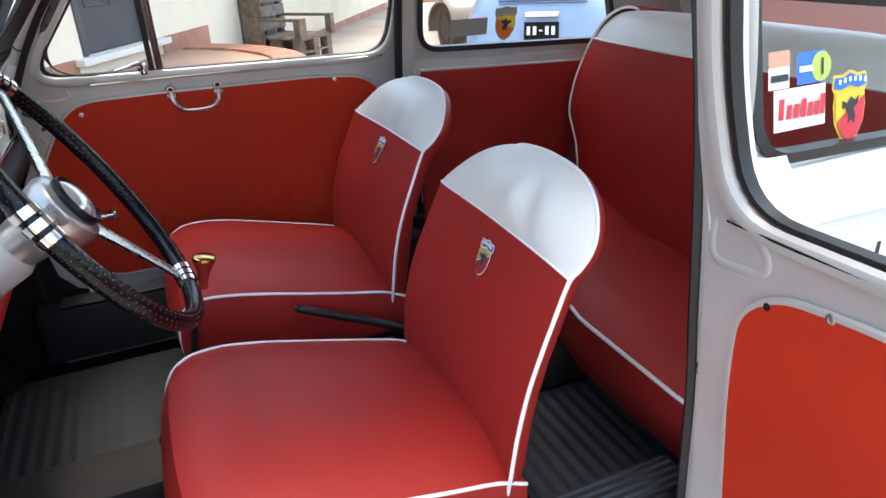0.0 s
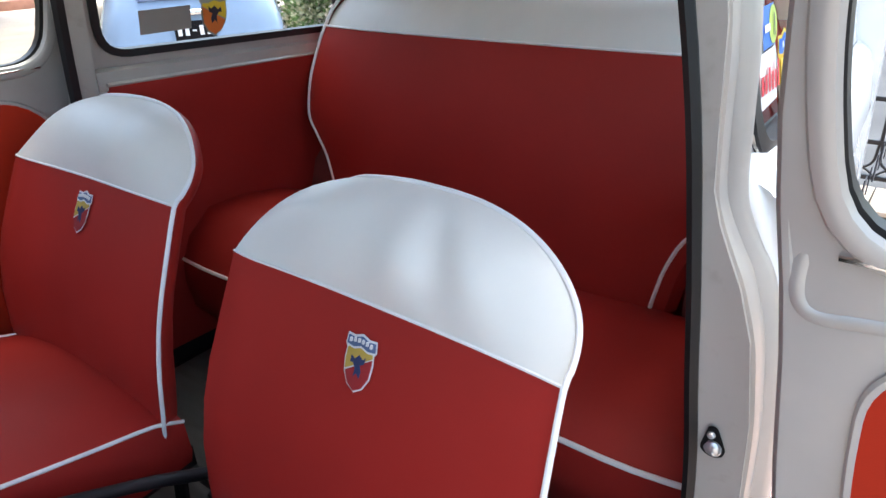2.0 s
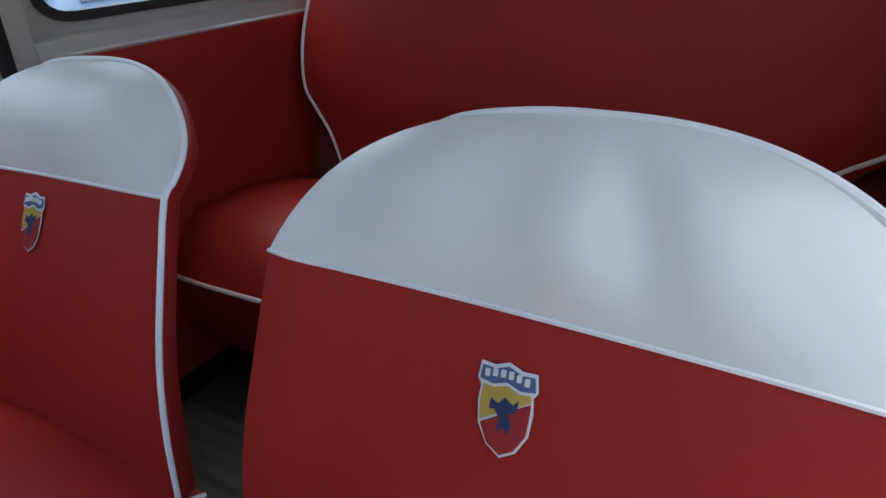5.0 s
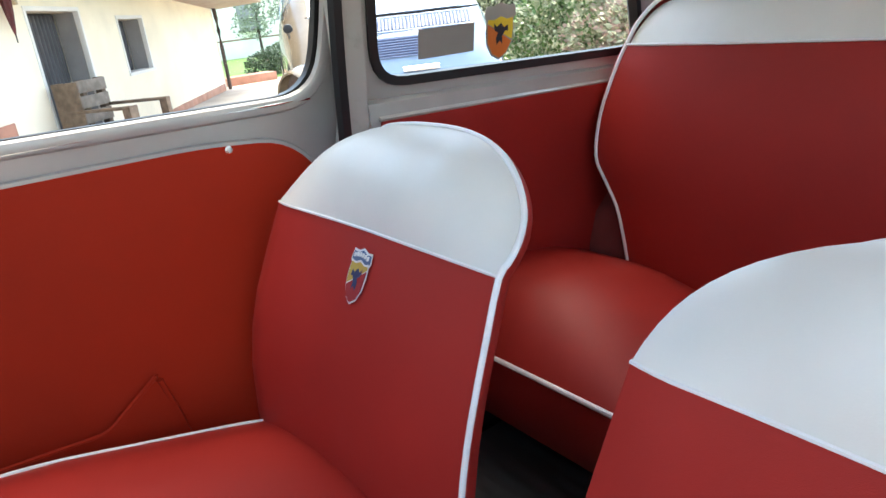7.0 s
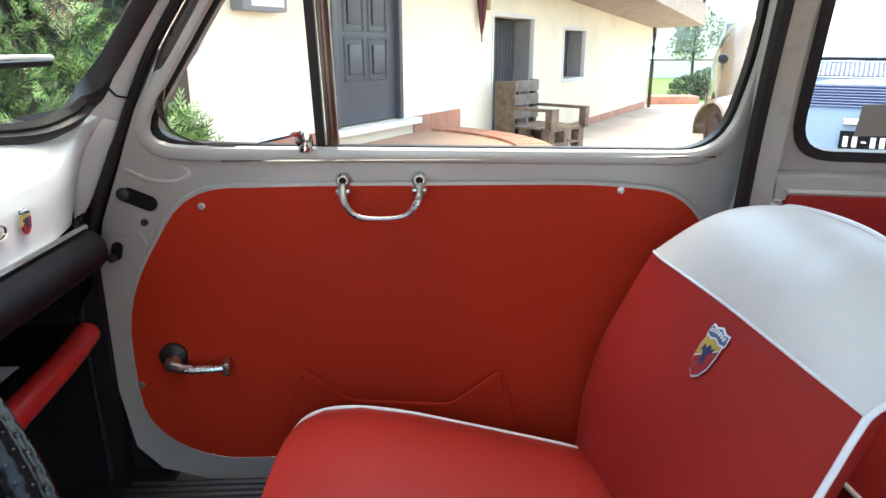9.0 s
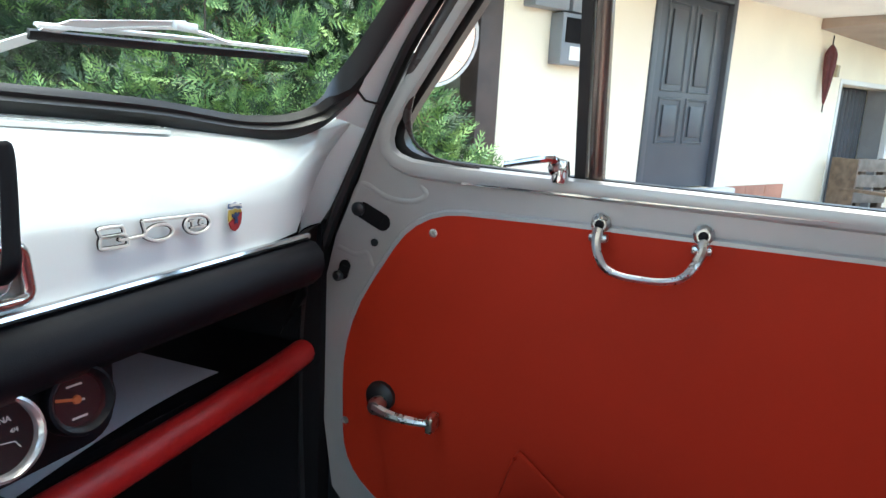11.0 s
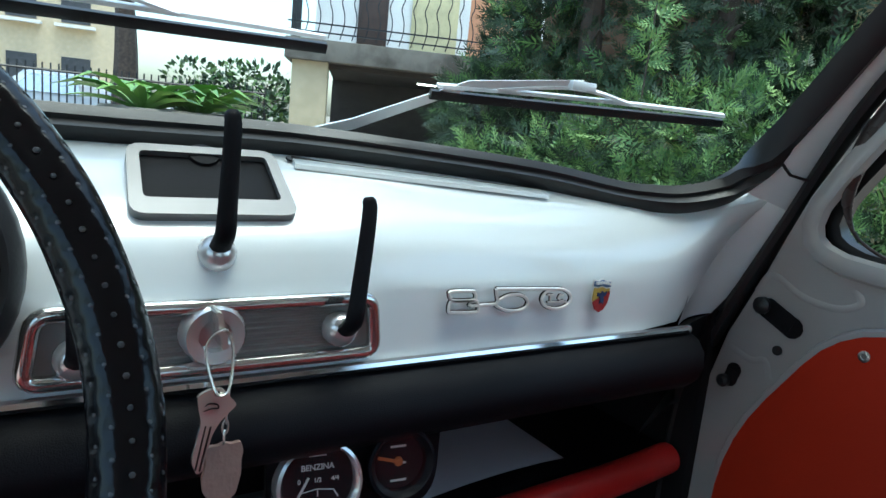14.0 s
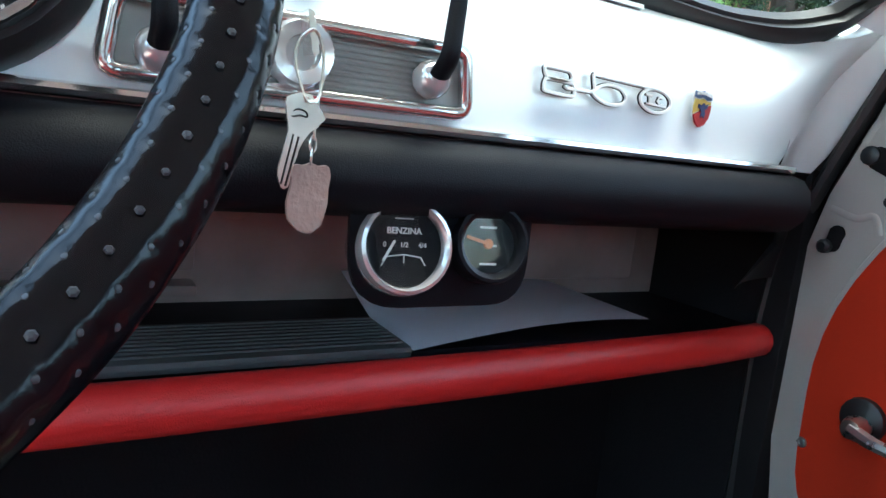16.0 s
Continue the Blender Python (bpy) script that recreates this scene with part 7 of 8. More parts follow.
# pallet armchair
PA = Matrix.Translation((8.03, -1.20, gz(8.03) - 0.008)) @ Matrix.Rotation(math.atan2(HU.y, HU.x) - radians(15), 4, "Z") @ Matrix.Scale(0.93, 4)
ch = thing("pallet_armchair", PA.translation, "rough armchair built from weathered wooden pallets", "armchair")
M_PALE = mat("pale_pallet_board", (0.22, 0.18, 0.145), 0.8, var=0.25, scale=10, grain=0.5, gscale=120)


def plank(nm, x0, x1, y0, y1, z0, z1, m=M_WOODG):
    b = bm_new()
    box(b, x0, x1, y0, y1, z0, z1, 0.006)
    part(nm, moved(b, PA), m, ch)


for lev in (0.0, 0.17, 0.34):
    for y in (-0.42, -0.06, 0.30):
        plank("deck_board", -0.40, 0.40, y, y + 0.12, lev, lev + 0.022)
for lev in (0.022, 0.192):
    for x in (-0.40, -0.06, 0.28):
        for y in (-0.42, -0.06, 0.30):
            plank("block", x, x + 0.12, y, y + 0.12, lev, lev + 0.148)
for k in range(5):
    plank("seat_board", -0.40, 0.40, -0.42 + 0.155 * k, -0.29 + 0.155 * k, 0.3625, 0.385, M_PALE if k % 2 else M_WOODG)
for k, z in enumerate((0.44, 0.62, 0.80)):
    plank("back_board", -0.40, 0.40, 0.33, 0.352, z, z + 0.145, M_PALE)
for x in (-0.40, -0.04, 0.32):
    plank("back_post", x, x + 0.08, 0.353, 0.44, 0.0, 0.95)
plank("side_board", -0.425, -0.401, 0.12, 0.45, 0.0, 0.95)
for x in (-0.43, 0.35):
    plank("arm_board", x, x + 0.09, -0.44, 0.33, 0.595, 0.63)
    plank("arm_front", x, x + 0.16 if x < 0 else x + 0.09, -0.465, -0.441, 0.36, 0.63)
    plank("arm_post", x + 0.01, x + 0.05, -0.438, -0.36, 0.386, 0.60)


# ---- parked cars ----
M_BLUE = mat("pale_blue_enamel", (0.22, 0.30, 0.42), 0.25, var=0.04, coat=0.8)
M_NAVY = mat("navy_enamel", (0.03, 0.045, 0.10), 0.35, var=0.1)
M_LOUV = mat("blue_slat_enamel", (0.10, 0.14, 0.26), 0.3, var=0.1)
M_BEIGE = mat("beige_enamel", (0.20, 0.155, 0.105), 0.25, var=0.05, coat=0.6)
M_CARGL = mat("car_window_glass", (0.55, 0.60, 0.64), 0.05, metal=0.75, var=0.1)
M_TYRE = mat("tyre_rubber", (0.015, 0.015, 0.015), 0.8)


def small_car(name, m, label, paint, length=2.95, width=1.32, height=1.32, shape=None):
    """A small rounded saloon, its tail towards local -y."""
    c = thing(name, m.translation, label, "car", "parked cars")
    tall = height / 1.32
    b = bm_new()
    sec = shape or [(-0.5, 0.42, 0.50, 0.80), (-0.49, 0.46, 0.30, 0.86), (-0.46, 0.60, 0.24, 0.92), (-0.42, 0.80, 0.22, 0.96), (-0.34, 0.90, 0.20, 0.98), (-0.27, 1.10, 0.20, 0.98), (-0.19, 1.27, 0.20, 0.99), (0.0, 1.32, 0.20, 1.0), (0.10, 1.27, 0.20, 1.0), (0.20, 0.95, 0.20, 0.99), (0.34, 0.84, 0.22, 0.97), (0.44, 0.70, 0.26, 0.92), (0.5, 0.50, 0.36, 0.82)]
    rows = []
    for t, top, bot, w in sec:
        hw, roof = width / 2 * w, top * height / 1.32
        r = []
        for k in range(17):
            a = math.pi * k / 16
            ca, sa = math.cos(a), math.sin(a)
            pinch = 1.0 if roof < 0.95 else 1.0 - 0.22 * max(0.0, sa - 0.45) / 0.55
            r.append(m @ Vector((hw * pinch * math.copysign(abs(ca) ** 0.45, ca), t * length, bot + (roof - bot) * (abs(sa) ** 0.55))))
        rows.append(r)
    grid(b, rows)
    b.faces.new([b.verts.new(q) for q in rows[0]])
    b.faces.new([b.verts.new(q) for q in rows[-1]])
    body = part("body", b, paint, c, "", 70)
    for sx in (-1, 1):
        for yy in (-0.30, 0.32):
            b = bm_new()
            lathe(b, [(0.0, 0.02), (0.13 * tall, 0.03), (0.16 * tall, 0.0)], m @ Vector((sx * (width / 2 - 0.03), yy * length, 0.25 * tall)), m.to_3x3() @ Vector((sx, 0, 0)), 20)
            bb = bm_new()
            lathe(bb, [(0.15 * tall, 0.0), (0.18 * tall, 0.03), (0.24 * tall, 0.02), (0.25 * tall, -0.05), (0.2 * tall, -0.1), (0.0, -0.1)], m @ Vector((sx * (width / 2 - 0.03), yy * length, 0.25 * tall)), m.to_3x3() @ Vector((sx, 0, 0)), 24)
            wh = part("wheel", bb, M_TYRE, c)
            part("hubcap", b, M_STEEL, wh)
        b = bm_new()
        sheet(b, rounded([(-0.15 * length, 0.93 * tall), (0.13 * length, 0.93 * tall), (0.06 * length, 1.22 * tall), (-0.12 * length, 1.22 * tall)], 0.06, 4), (), 0.01, lambda y, z: width / 2 - 0.035 - (z / tall - 0.93) * 0.42)
        part("side_window", moved(moved(b, Matrix.Diagonal((sx, 1, 1, 1))), m), M_CARGL, c, "dark side window")
    half = sec[:8]
    tops = [q[1] * tall for q in half]

    def tail(x, z, out=0.0):
        """A point on the sloping tail at a height, a little proud of it."""
        y = float(np.interp(z + 0.05 * (x / width * 2) ** 2, tops, [q[0] for q in half])) * length
        return m @ Vector((x, y - out, z))

    zw, roof = tops[4] + 0.03, tops[-1]
    b = bm_new()
    grid(b, [[tail(0.40 * u * (1 - 0.15 * v), zw + (roof - 0.10 - zw) * v, 0.012) for u in np.linspace(-1, 1, 11)] for v in np.linspace(0, 1, 7)])
    rw = part("rear_window", b, M_CARGL, c, "rear window reflecting the sky")
    b = bm_new()
    tube(b, [tail(0.44 * u, zw - 0.012, 0.016) for u in np.linspace(-1, 1, 15)], 0.007, n=6)
    part("window_rubber", b, M_DARK, rw)
    # grille of upright slats below the window, then the lid with level louvres
    gt, gb = zw - 0.035, zw - 0.105
    b = bm_new()
    grid(b, [[tail(0.37 * u, z, 0.006) for u in np.linspace(-1, 1, 15)] for z in (gb, (gb + gt) / 2, gt)])
    gr = part("engine_grille", b, M_NAVY, c, "dark blue grille under the rear window")
    for k in range(30):
        b = bm_new()
        x = -0.36 + 0.72 * k / 29
        tube(b, [tail(x, gb, 0.010), tail(x, gt, 0.010)], 0.005, n=4)
        part("slat", b, M_LOUV, gr)
    for z in (gt + 0.008, gb - 0.010):
        b = bm_new()
        tube(b, [tail(0.42 * u, z, 0.006) for u in np.linspace(-1, 1, 15)], 0.006, n=6)
        part("trim_strip", b, M_CHROME, c, "bright strip above and below the grille")
    b = bm_new()
    grid(b, [[tail(0.33 * u, z, 0.006) for u in np.linspace(-1, 1, 11)] for z in np.linspace(zw - 0.275, zw - 0.155, 4)])
    lv = part("louvre_panel", b, M_NAVY, c, "dark blue louvred panel of the engine lid")
    for k in range(8):
        z = zw - 0.275 + 0.016 * k
        b = bm_new()
        tube(b, [tail(0.325 * u, z, 0.012) for u in np.linspace(-1, 1, 9)], 0.0055, n=5)
        part("louvre", b, M_LOUV, lv)
    b = bm_new()
    tube(b, [tail(x, 0.40, 0.07) for x in np.linspace(-0.6, 0.6, 11)], 0.03, n=8)
    part("bumper", b, M_CHROME, c, "chromed rear bumper")
    for sx in (-1, 1):
        b = bm_new()
        lathe(b, [(0.05, -0.03), (0.05, 0.03), (0.03, 0.045), (0.0, 0.05)], tail(sx * 0.52, 0.48 * tall, 0.0), m.to_3x3() @ Vector((0, -1, 0)), 16)
        part("tail_lamp", b, M_SH_R, c, "red round tail lamp")
    b = bm_new()
    sweep(b, [tail(x, zw - 0.36, 0.03) for x in np.linspace(-0.12, 0.12, 7)], circ(0.022, 10, 1.0, 1.0))
    part("plate_lamp", b, M_CHROME, c, "chromed plate lamp")
    b = bm_new()
    grid(b, [[tail(x, z, 0.03) for x in (-0.13, 0.0, 0.13)] for z in (zw - 0.56, zw - 0.48, zw - 0.41)])
    pl = part("number_plate", b, M_DARK, c, "dark number plate with white marks")
    for k in range(5):
        b = bm_new()
        z0, z1 = (zw - 0.50, zw - 0.44) if k != 2 else (zw - 0.475, zw - 0.465)
        x0 = -0.11 + 0.046 * k
        grid(b, [[tail(x, z, 0.033) for x in (x0, x0 + 0.026)] for z in (z0, z1)])
        part("plate_mark", b, M_WHITE, pl)
    return c


TALL_TAIL = [(-0.5, 0.45, 0.45, 0.80), (-0.492, 0.62, 0.30, 0.86), (-0.478, 0.86, 0.24, 0.90), (-0.452, 1.03, 0.22, 0.93), (-0.41, 1.14, 0.20, 0.95), (-0.33, 1.24, 0.20, 0.95), (-0.22, 1.46, 0.20, 0.93), (-0.08, 1.56, 0.20, 0.94), (0.06, 1.54, 0.20, 0.95), (0.14, 1.44, 0.20, 0.96), (0.24, 1.10, 0.20, 0.97), (0.36, 0.98, 0.22, 0.95), (0.45, 0.80, 0.26, 0.90), (0.5, 0.55, 0.36, 0.80)]
small_car("parked_car", Matrix.Translation((4.78, -3.09, gz(4.7))) @ Matrix.Rotation(math.atan2(-0.83, -0.56), 4, "Z"), "pale blue vintage car with dark blue louvred tail", M_BLUE, 3.3, 1.30, 1.32, TALL_TAIL)
beige = small_car("parked_car", Matrix.Translation((9.9, -5.0, gz(9.9))) @ Matrix.Rotation(radians(-112), 4, "Z"), "beige vintage car parked beside the house", M_BEIGE, 3.8, 1.6, 1.85)
# its rounded wing, brown wheel and headlamp
WP = Vector((7.80, -3.34, 0.10))
b = bm_new()
rows = []
for k in range(13):
    a = math.pi * (k / 12 * 1.1 - 0.08)
    rows.append([WP + Vector((r * math.cos(a) * (1.0 if math.cos(a) < 0 else 1.5), w, r * math.sin(a))) for w, r in ((0.08, 0.33), (0.09, 0.35), (0.05, 0.38), (-0.08, 0.42), (-0.30, 0.46), (-0.75, 0.50))])
grid(b, rows)
part("front_wing", b, M_BEIGE, beige, "rounded beige wing", 60)
b = bm_new()
lathe(b, [(0.0, 0.03), (0.17, 0.05), (0.21, 0.02), (0.24, 0.05), (0.31, 0.05), (0.325, 0.0), (0.31, -0.10), (0.0, -0.10)], WP, (0.05, 1, 0), 28)
part("front_wheel", b, mat("brown_wheel", (0.07, 0.042, 0.032), 0.6, var=0.2, scale=8), beige, "dusty brown wheel")
b = bm_new()
lathe(b, [(0.0, 0.05), (0.05, 0.045), (0.085, 0.02), (0.095, 0.0), (0.08, -0.08), (0.0, -0.12)], WP + Vector((-0.20, -0.22, 0.50)), (-0.95, 0.3, 0), 20)
part("headlamp", b, M_CHROME, beige, "chromed round headlamp")

b = bm_new()
tube(b, [(5.87, -2.42, 0.9), (5.72, -2.35, 0.97)], 0.010, n=6)
lathe(b, [(0.0, -0.02), (0.037, -0.015), (0.044, 0.0), (0.035, 0.02), (0.0, 0.028)], (5.72, -2.35, 0.985), (0.9, -0.4, 0), 16)
solo("fender_mirror", b, M_BLACK, "round black mirror standing on a parked car's wing", "mirror")

# ---- planting ----


def foliage(seed, blobs, count, size, kind="spray"):
    """Many small leaf sprays through a set of ellipsoids, in one sheet of quads."""
    rng = np.random.default_rng(seed)
    vs, fs = [], []
    vol = np.array([r[0] * r[1] * r[2] for _, r in blobs]) ** (2 / 3)
    pick = rng.choice(len(blobs), count, p=vol / vol.sum())
    for k in range(count):
        c, r = blobs[pick[k]]
        d = rng.normal(size=3)
        d /= np.linalg.norm(d)
        rad = rng.uniform(0.55, 1.05) ** 0.5
        p = np.array(c) + d * np.array(r) * rad
        out = d * np.array([1, 1, 0.5]) + np.array([0, 0, rng.uniform(-0.15, 0.75)]) + rng.normal(size=3) * 0.35
        out /= np.linalg.norm(out)
        side = np.cross(out, rng.normal(size=3))
        side /= np.linalg.norm(side)
        L = size * rng.uniform(0.6, 1.3)
        if kind == "spray":
            for j in range(5):
                t = j / 4.5
                w = L * 0.42 * (1 - t * 0.75)
                base = p + out * L * t
                for sgn in (-1, 1):
                    tip = base + side * w * sgn + out * L * 0.28
                    mid = base + side * w * 0.5 * sgn + out * L * 0.02
                    mid2 = base + side * w * 0.55 * sgn + out * L * 0.20
                    n0 = len(vs)
                    vs += [base, mid, tip, mid2]
                    fs.append((n0, n0 + 1, n0 + 2, n0 + 3))
            n0 = len(vs)
            vs += [p, p + out * L * 0.6 + side * L * 0.04, p + out * L * 1.25, p + out * L * 0.6 - side * L * 0.04]
            fs.append((n0, n0 + 1, n0 + 2, n0 + 3))
        else:
            nrm = np.cross(out, side)
            n0 = len(vs)
            vs += [p, p + out * L * 0.5 + side * L * 0.28 + nrm * L * 0.05, p + out * L, p + out * L * 0.5 - side * L * 0.28 + nrm * L * 0.05]
            fs.append((n0, n0 + 1, n0 + 2, n0 + 3))
    return np.array(vs), fs


def leafy(name, seed, blobs, count, size, material, parent=None, kind="spray", label=""):
    vs, fs = foliage(seed, blobs, count, size, kind)
    me = bpy.data.meshes.new(name)
    me.from_pydata(vs.tolist(), [], fs)
    me.materials.append(material)
    o = new(name, me)
    WORLD[o.name] = Matrix.Identity(4)
    o.parent = parent
    o.matrix_parent_inverse = WORLD[parent.name].inverted()
    tagged(o, label, kind="stuff")
    return o


def tree(name, at, height, blobs, counts, size, mats, label, cat, trunk_r=0.08, seed=1, kind="spray"):
    tr = thing(name, at, label, cat)
    at = Vector(at)
    b = bm_new()
    tube(b, spline([at, at + Vector((0.04, 0.02, height * 0.4)), at + Vector((-0.03, 0.05, height * 0.75)), at + Vector((0.02, 0.0, height))], 4), trunk_r, n=8, up=(0, 1, 0), taper=lambda t: 1.15 - 0.95 * t)
    part("trunk", b, M_BARK, tr, "brown trunk")
    rng = random.Random(seed)
    b = bm_new()
    for c, r in blobs:
        z = min(max(c[2] - r[2] * 0.5, at.z + 0.15 * height), at.z + 0.9 * height)
        p0 = Vector((at.x, at.y, z))
        p1 = Vector(c)
        tube(b, spline([p0, p0.lerp(p1, 0.5) + Vector((rng.uniform(-0.05, 0.05), rng.uniform(-0.05, 0.05), 0.05)), p1], 4), trunk_r * 0.3, n=5, up=(0.1, 1, 0), taper=lambda t: 1.0 - 0.7 * t)
    part("limbs", b, M_BARK, tr)
    for k, (n, m) in enumerate(zip(counts, mats)):
        leafy("crown", seed * 10 + k, blobs, n, size, m, tr, kind)
    return tr


def pol(az, d, z, eye=(-0.06, 0.47)):
    return (eye[0] + d * math.sin(radians(az)), eye[1] + d * math.cos(radians(az)), z)


# conifer hedge before the windscreen: tall dark trees behind, lighter low growth in front
for k, (az, d, h, rr) in enumerate(((43, 4.6, 4.2, 0.75), (53, 4.4, 4.4, 0.75), (61, 4.6, 4.2, 0.7), (38.5, 5.2, 3.6, 0.45), (57, 5.5, 3.8, 0.6))):
    c = pol(az, d, GROUND_Z)
    bl = [((c[0] + 0.25 * math.cos(j * 2.1), c[1] + 0.25 * math.sin(j * 2.1), 0.5 + j * h / 7), (rr * (1.05 - 0.1 * j), rr * (1.05 - 0.1 * j), 0.5)) for j in range(7)]
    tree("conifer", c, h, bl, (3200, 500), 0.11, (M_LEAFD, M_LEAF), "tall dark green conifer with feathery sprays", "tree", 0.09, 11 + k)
for k, (az, d, top, rr) in enumerate(((36, 3.3, 0.93, 0.28), (42, 2.9, 1.04, 0.32), (48, 2.8, 1.20, 0.36), (54, 2.7, 1.26, 0.36), (60, 2.8, 1.35, 0.36), (65, 2.9, 1.10, 0.28), (68.5, 3.1, 0.80, 0.22))):
    c = pol(az, d, GROUND_Z)
    bl = [((c[0] + 0.10 * math.cos(j * 2.4), c[1] + 0.10 * math.sin(j * 2.4), GROUND_Z + 0.25 + (top - GROUND_Z - 0.45) * j / 3), (rr * (1.1 - 0.12 * j), rr * (1.1 - 0.12 * j), 0.26)) for j in range(4)]
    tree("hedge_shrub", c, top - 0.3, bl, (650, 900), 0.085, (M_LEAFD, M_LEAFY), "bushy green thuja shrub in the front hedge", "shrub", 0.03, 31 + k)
# one upright young shoot
sp = thing("young_thuja", pol(47.2, 2.75, GROUND_Z), "slender thuja shoot rising over the hedge", "shrub")
b = bm_new()
p0, p1 = Vector(pol(47.2, 2.75, GROUND_Z)), Vector(pol(47.8, 2.75, 1.56))
tube(b, [p0, p0.lerp(p1, 0.5), p1], 0.008, n=6, up=(0, 1, 0), taper=lambda t: 1.1 - 0.8 * t)
part("stem", b, M_BARK, sp)
leafy("sprays", 77, [(tuple(p0.lerp(p1, f)), (0.07 * (1.25 - f), 0.07 * (1.25 - f), 0.05)) for f in (0.6, 0.7, 0.8, 0.9, 0.98)], 90, 0.075, M_LEAFY, sp)
fence_m = mat("brown_plank", (0.12, 0.075, 0.05), 0.8, var=0.25, scale=8)
bf = thing("board_fence", pol(58, 6.3, GROUND_Z), "dark brown board fence behind the conifers", "fence")
for k in range(26):
    c = Vector(pol(40 + k * 1.15, 6.4, 0))
    b = bm_new()
    box(b, -0.07, 0.07, -0.012, 0.012, GROUND_Z, 3.0, 0.004, Matrix.Translation((c.x, c.y, 0)) @ Matrix.Rotation(radians(-(40 + k * 1.15)), 4, "Z"))
    part("board", b, fence_m, bf)

# strap-leaved plants at the left of the view ahead
for k, (az, d, s) in enumerate(((8.6, 3.6, 0.95), (12.2, 3.7, 0.8))):
    c = Vector(pol(az, d, GROUND_Z))
    ag = thing("strap_leaf_plant", c, "clump of arching bright green strap leaves", "plant", "strap leaf plants")
    rng = random.Random(50 + k)
    b = bm_new()
    lathe(b, [(0.16, 0.0), (0.20, 0.6), (0.22, 1.06), (0.19, 1.08), (0.0, 1.06)], c, (0, 0, 1), 18)
    part("pot", b, M_CONC, ag, "grey concrete planter")
    for j in range(34):
        a, ln, up = rng.uniform(0, 6.28), rng.uniform(0.32, 0.5) * s, rng.uniform(0.5, 1.3)
        dv = Vector((math.cos(a), math.sin(a), 0))
        p = [c + Vector((0, 0, 1.05)) + dv * (ln * t) + Vector((0, 0, ln * (up * t - 0.75 * t * t * up))) for t in (0, 0.25, 0.5, 0.75, 1.0)]
        sd = Vector((-dv.y, dv.x, 0))
        b = bm_new()
        grid(b, [[q - sd * w, q + Vector((0, 0, -w * 0.5)), q + sd * w] for q, w in zip(p, (0.014, 0.026, 0.030, 0.020, 0.003))])
        part("leaf", b, M_AGAVE, ag)

# ---- building ahead with balcony over a dark garage ----
def ahead(az, d):
    return Vector(pol(az, d, 0))


BA, BB = ahead(18.8, 10.2), ahead(41, 10.6)
BU = (BB - BA).normalized()
BM = Matrix(((BU.x, -BU.y, 0, BA.x), (BU.y, BU.x, 0, BA.y), (0, 0, 1, 0), (0, 0, 0, 1)))
BL = (BB - BA).length + 3.0
bd = thing("apartment_building", BM @ Vector((BL / 2, 3, GROUND_Z)), "apartment building with concrete balcony over a dark garage", "building")


def bpart(name, bm, m, lab="", parent=None):
    return part(name, moved(bm, BM), m, parent or bd, lab)


b = bm_new()
box(b, 0.0, BL, 0.0, 2.0, 1.77, 2.07, 0.02)
bpart("balcony_slab", b, M_CONC, "stained concrete balcony slab")
b = bm_new()
box(b, 0.10, 0.62, 0.15, 0.65, GROUND_Z, 1.77, 0.01)
bpart("pillar", b, mat("cream_plaster", (0.50, 0.42, 0.27), 0.85, var=0.08), "cream plastered pillar")
# garage lining: the shade under the balcony is put into its near-black colour
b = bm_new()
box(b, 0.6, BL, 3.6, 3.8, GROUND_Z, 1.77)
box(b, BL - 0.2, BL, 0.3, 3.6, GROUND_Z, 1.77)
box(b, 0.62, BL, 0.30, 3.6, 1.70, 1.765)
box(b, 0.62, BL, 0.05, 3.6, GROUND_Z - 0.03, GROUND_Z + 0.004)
bpart("garage_wall", b, mat("garage_shade_plaster", (0.045, 0.038, 0.034), 0.9, var=0.15), "garage walls, ceiling and floor with the shade in their colour")
lamp_m = bpy.data.materials.new("lit_tube")
lamp_m.use_nodes = True
lamp_m.node_tree.nodes["Principled BSDF"].inputs["Emission Color"].default_value = (1, 1, 0.95, 1)
lamp_m.node_tree.nodes["Principled BSDF"].inputs["Emission Strength"].default_value = 4.0
t0, t1 = Vector(pol(29.6, 11.9, 1.70)), Vector(pol(33.3, 12.0, 1.70))
b = bm_new()
sweep(b, [t0 + Vector((0, 0, 0.045)), t1 + Vector((0, 0, 0.045))], [(-0.05, -0.02), (0.05, -0.02), (0.05, 0.03), (-0.05, 0.03)])
part("tube_lamp_case", b, M_WHITE, bd, "fluorescent lamp case")
b = bm_new()
tube(b, [t0, t1], 0.022, n=8)
part("lit_tube", b, lamp_m, bd, "lit fluorescent tube")
b = bm_new()
box(b, 0.3, 2.9, 1.9, 2.2, 2.05, 9.0)
bpart("wall", b, M_WHITE, "pale upper wall")
b = bm_new()
box(b, 2.9, BL, 1.9, 2.2, 2.05, 9.0)
bpart("wall", b, M_ORANGE, "orange upper wall")
for x0, w, m in ((1.0, 0.5, M_BROWN), (1.9, 0.8, mat("cream_panel", (0.62, 0.55, 0.32), 0.7)), (3.7, 0.7, M_WHITE), (5.0, 0.5, M_BROWN)):
    b = bm_new()
    box(b, x0, x0 + w, 1.86, 1.90, 2.05, 4.2, 0.01)
    box(b, x0 + 0.06, x0 + w - 0.06, 1.84, 1.86, 2.15, 4.1, 0.01)
    bpart("balcony_door", b, m, "tall balcony door")
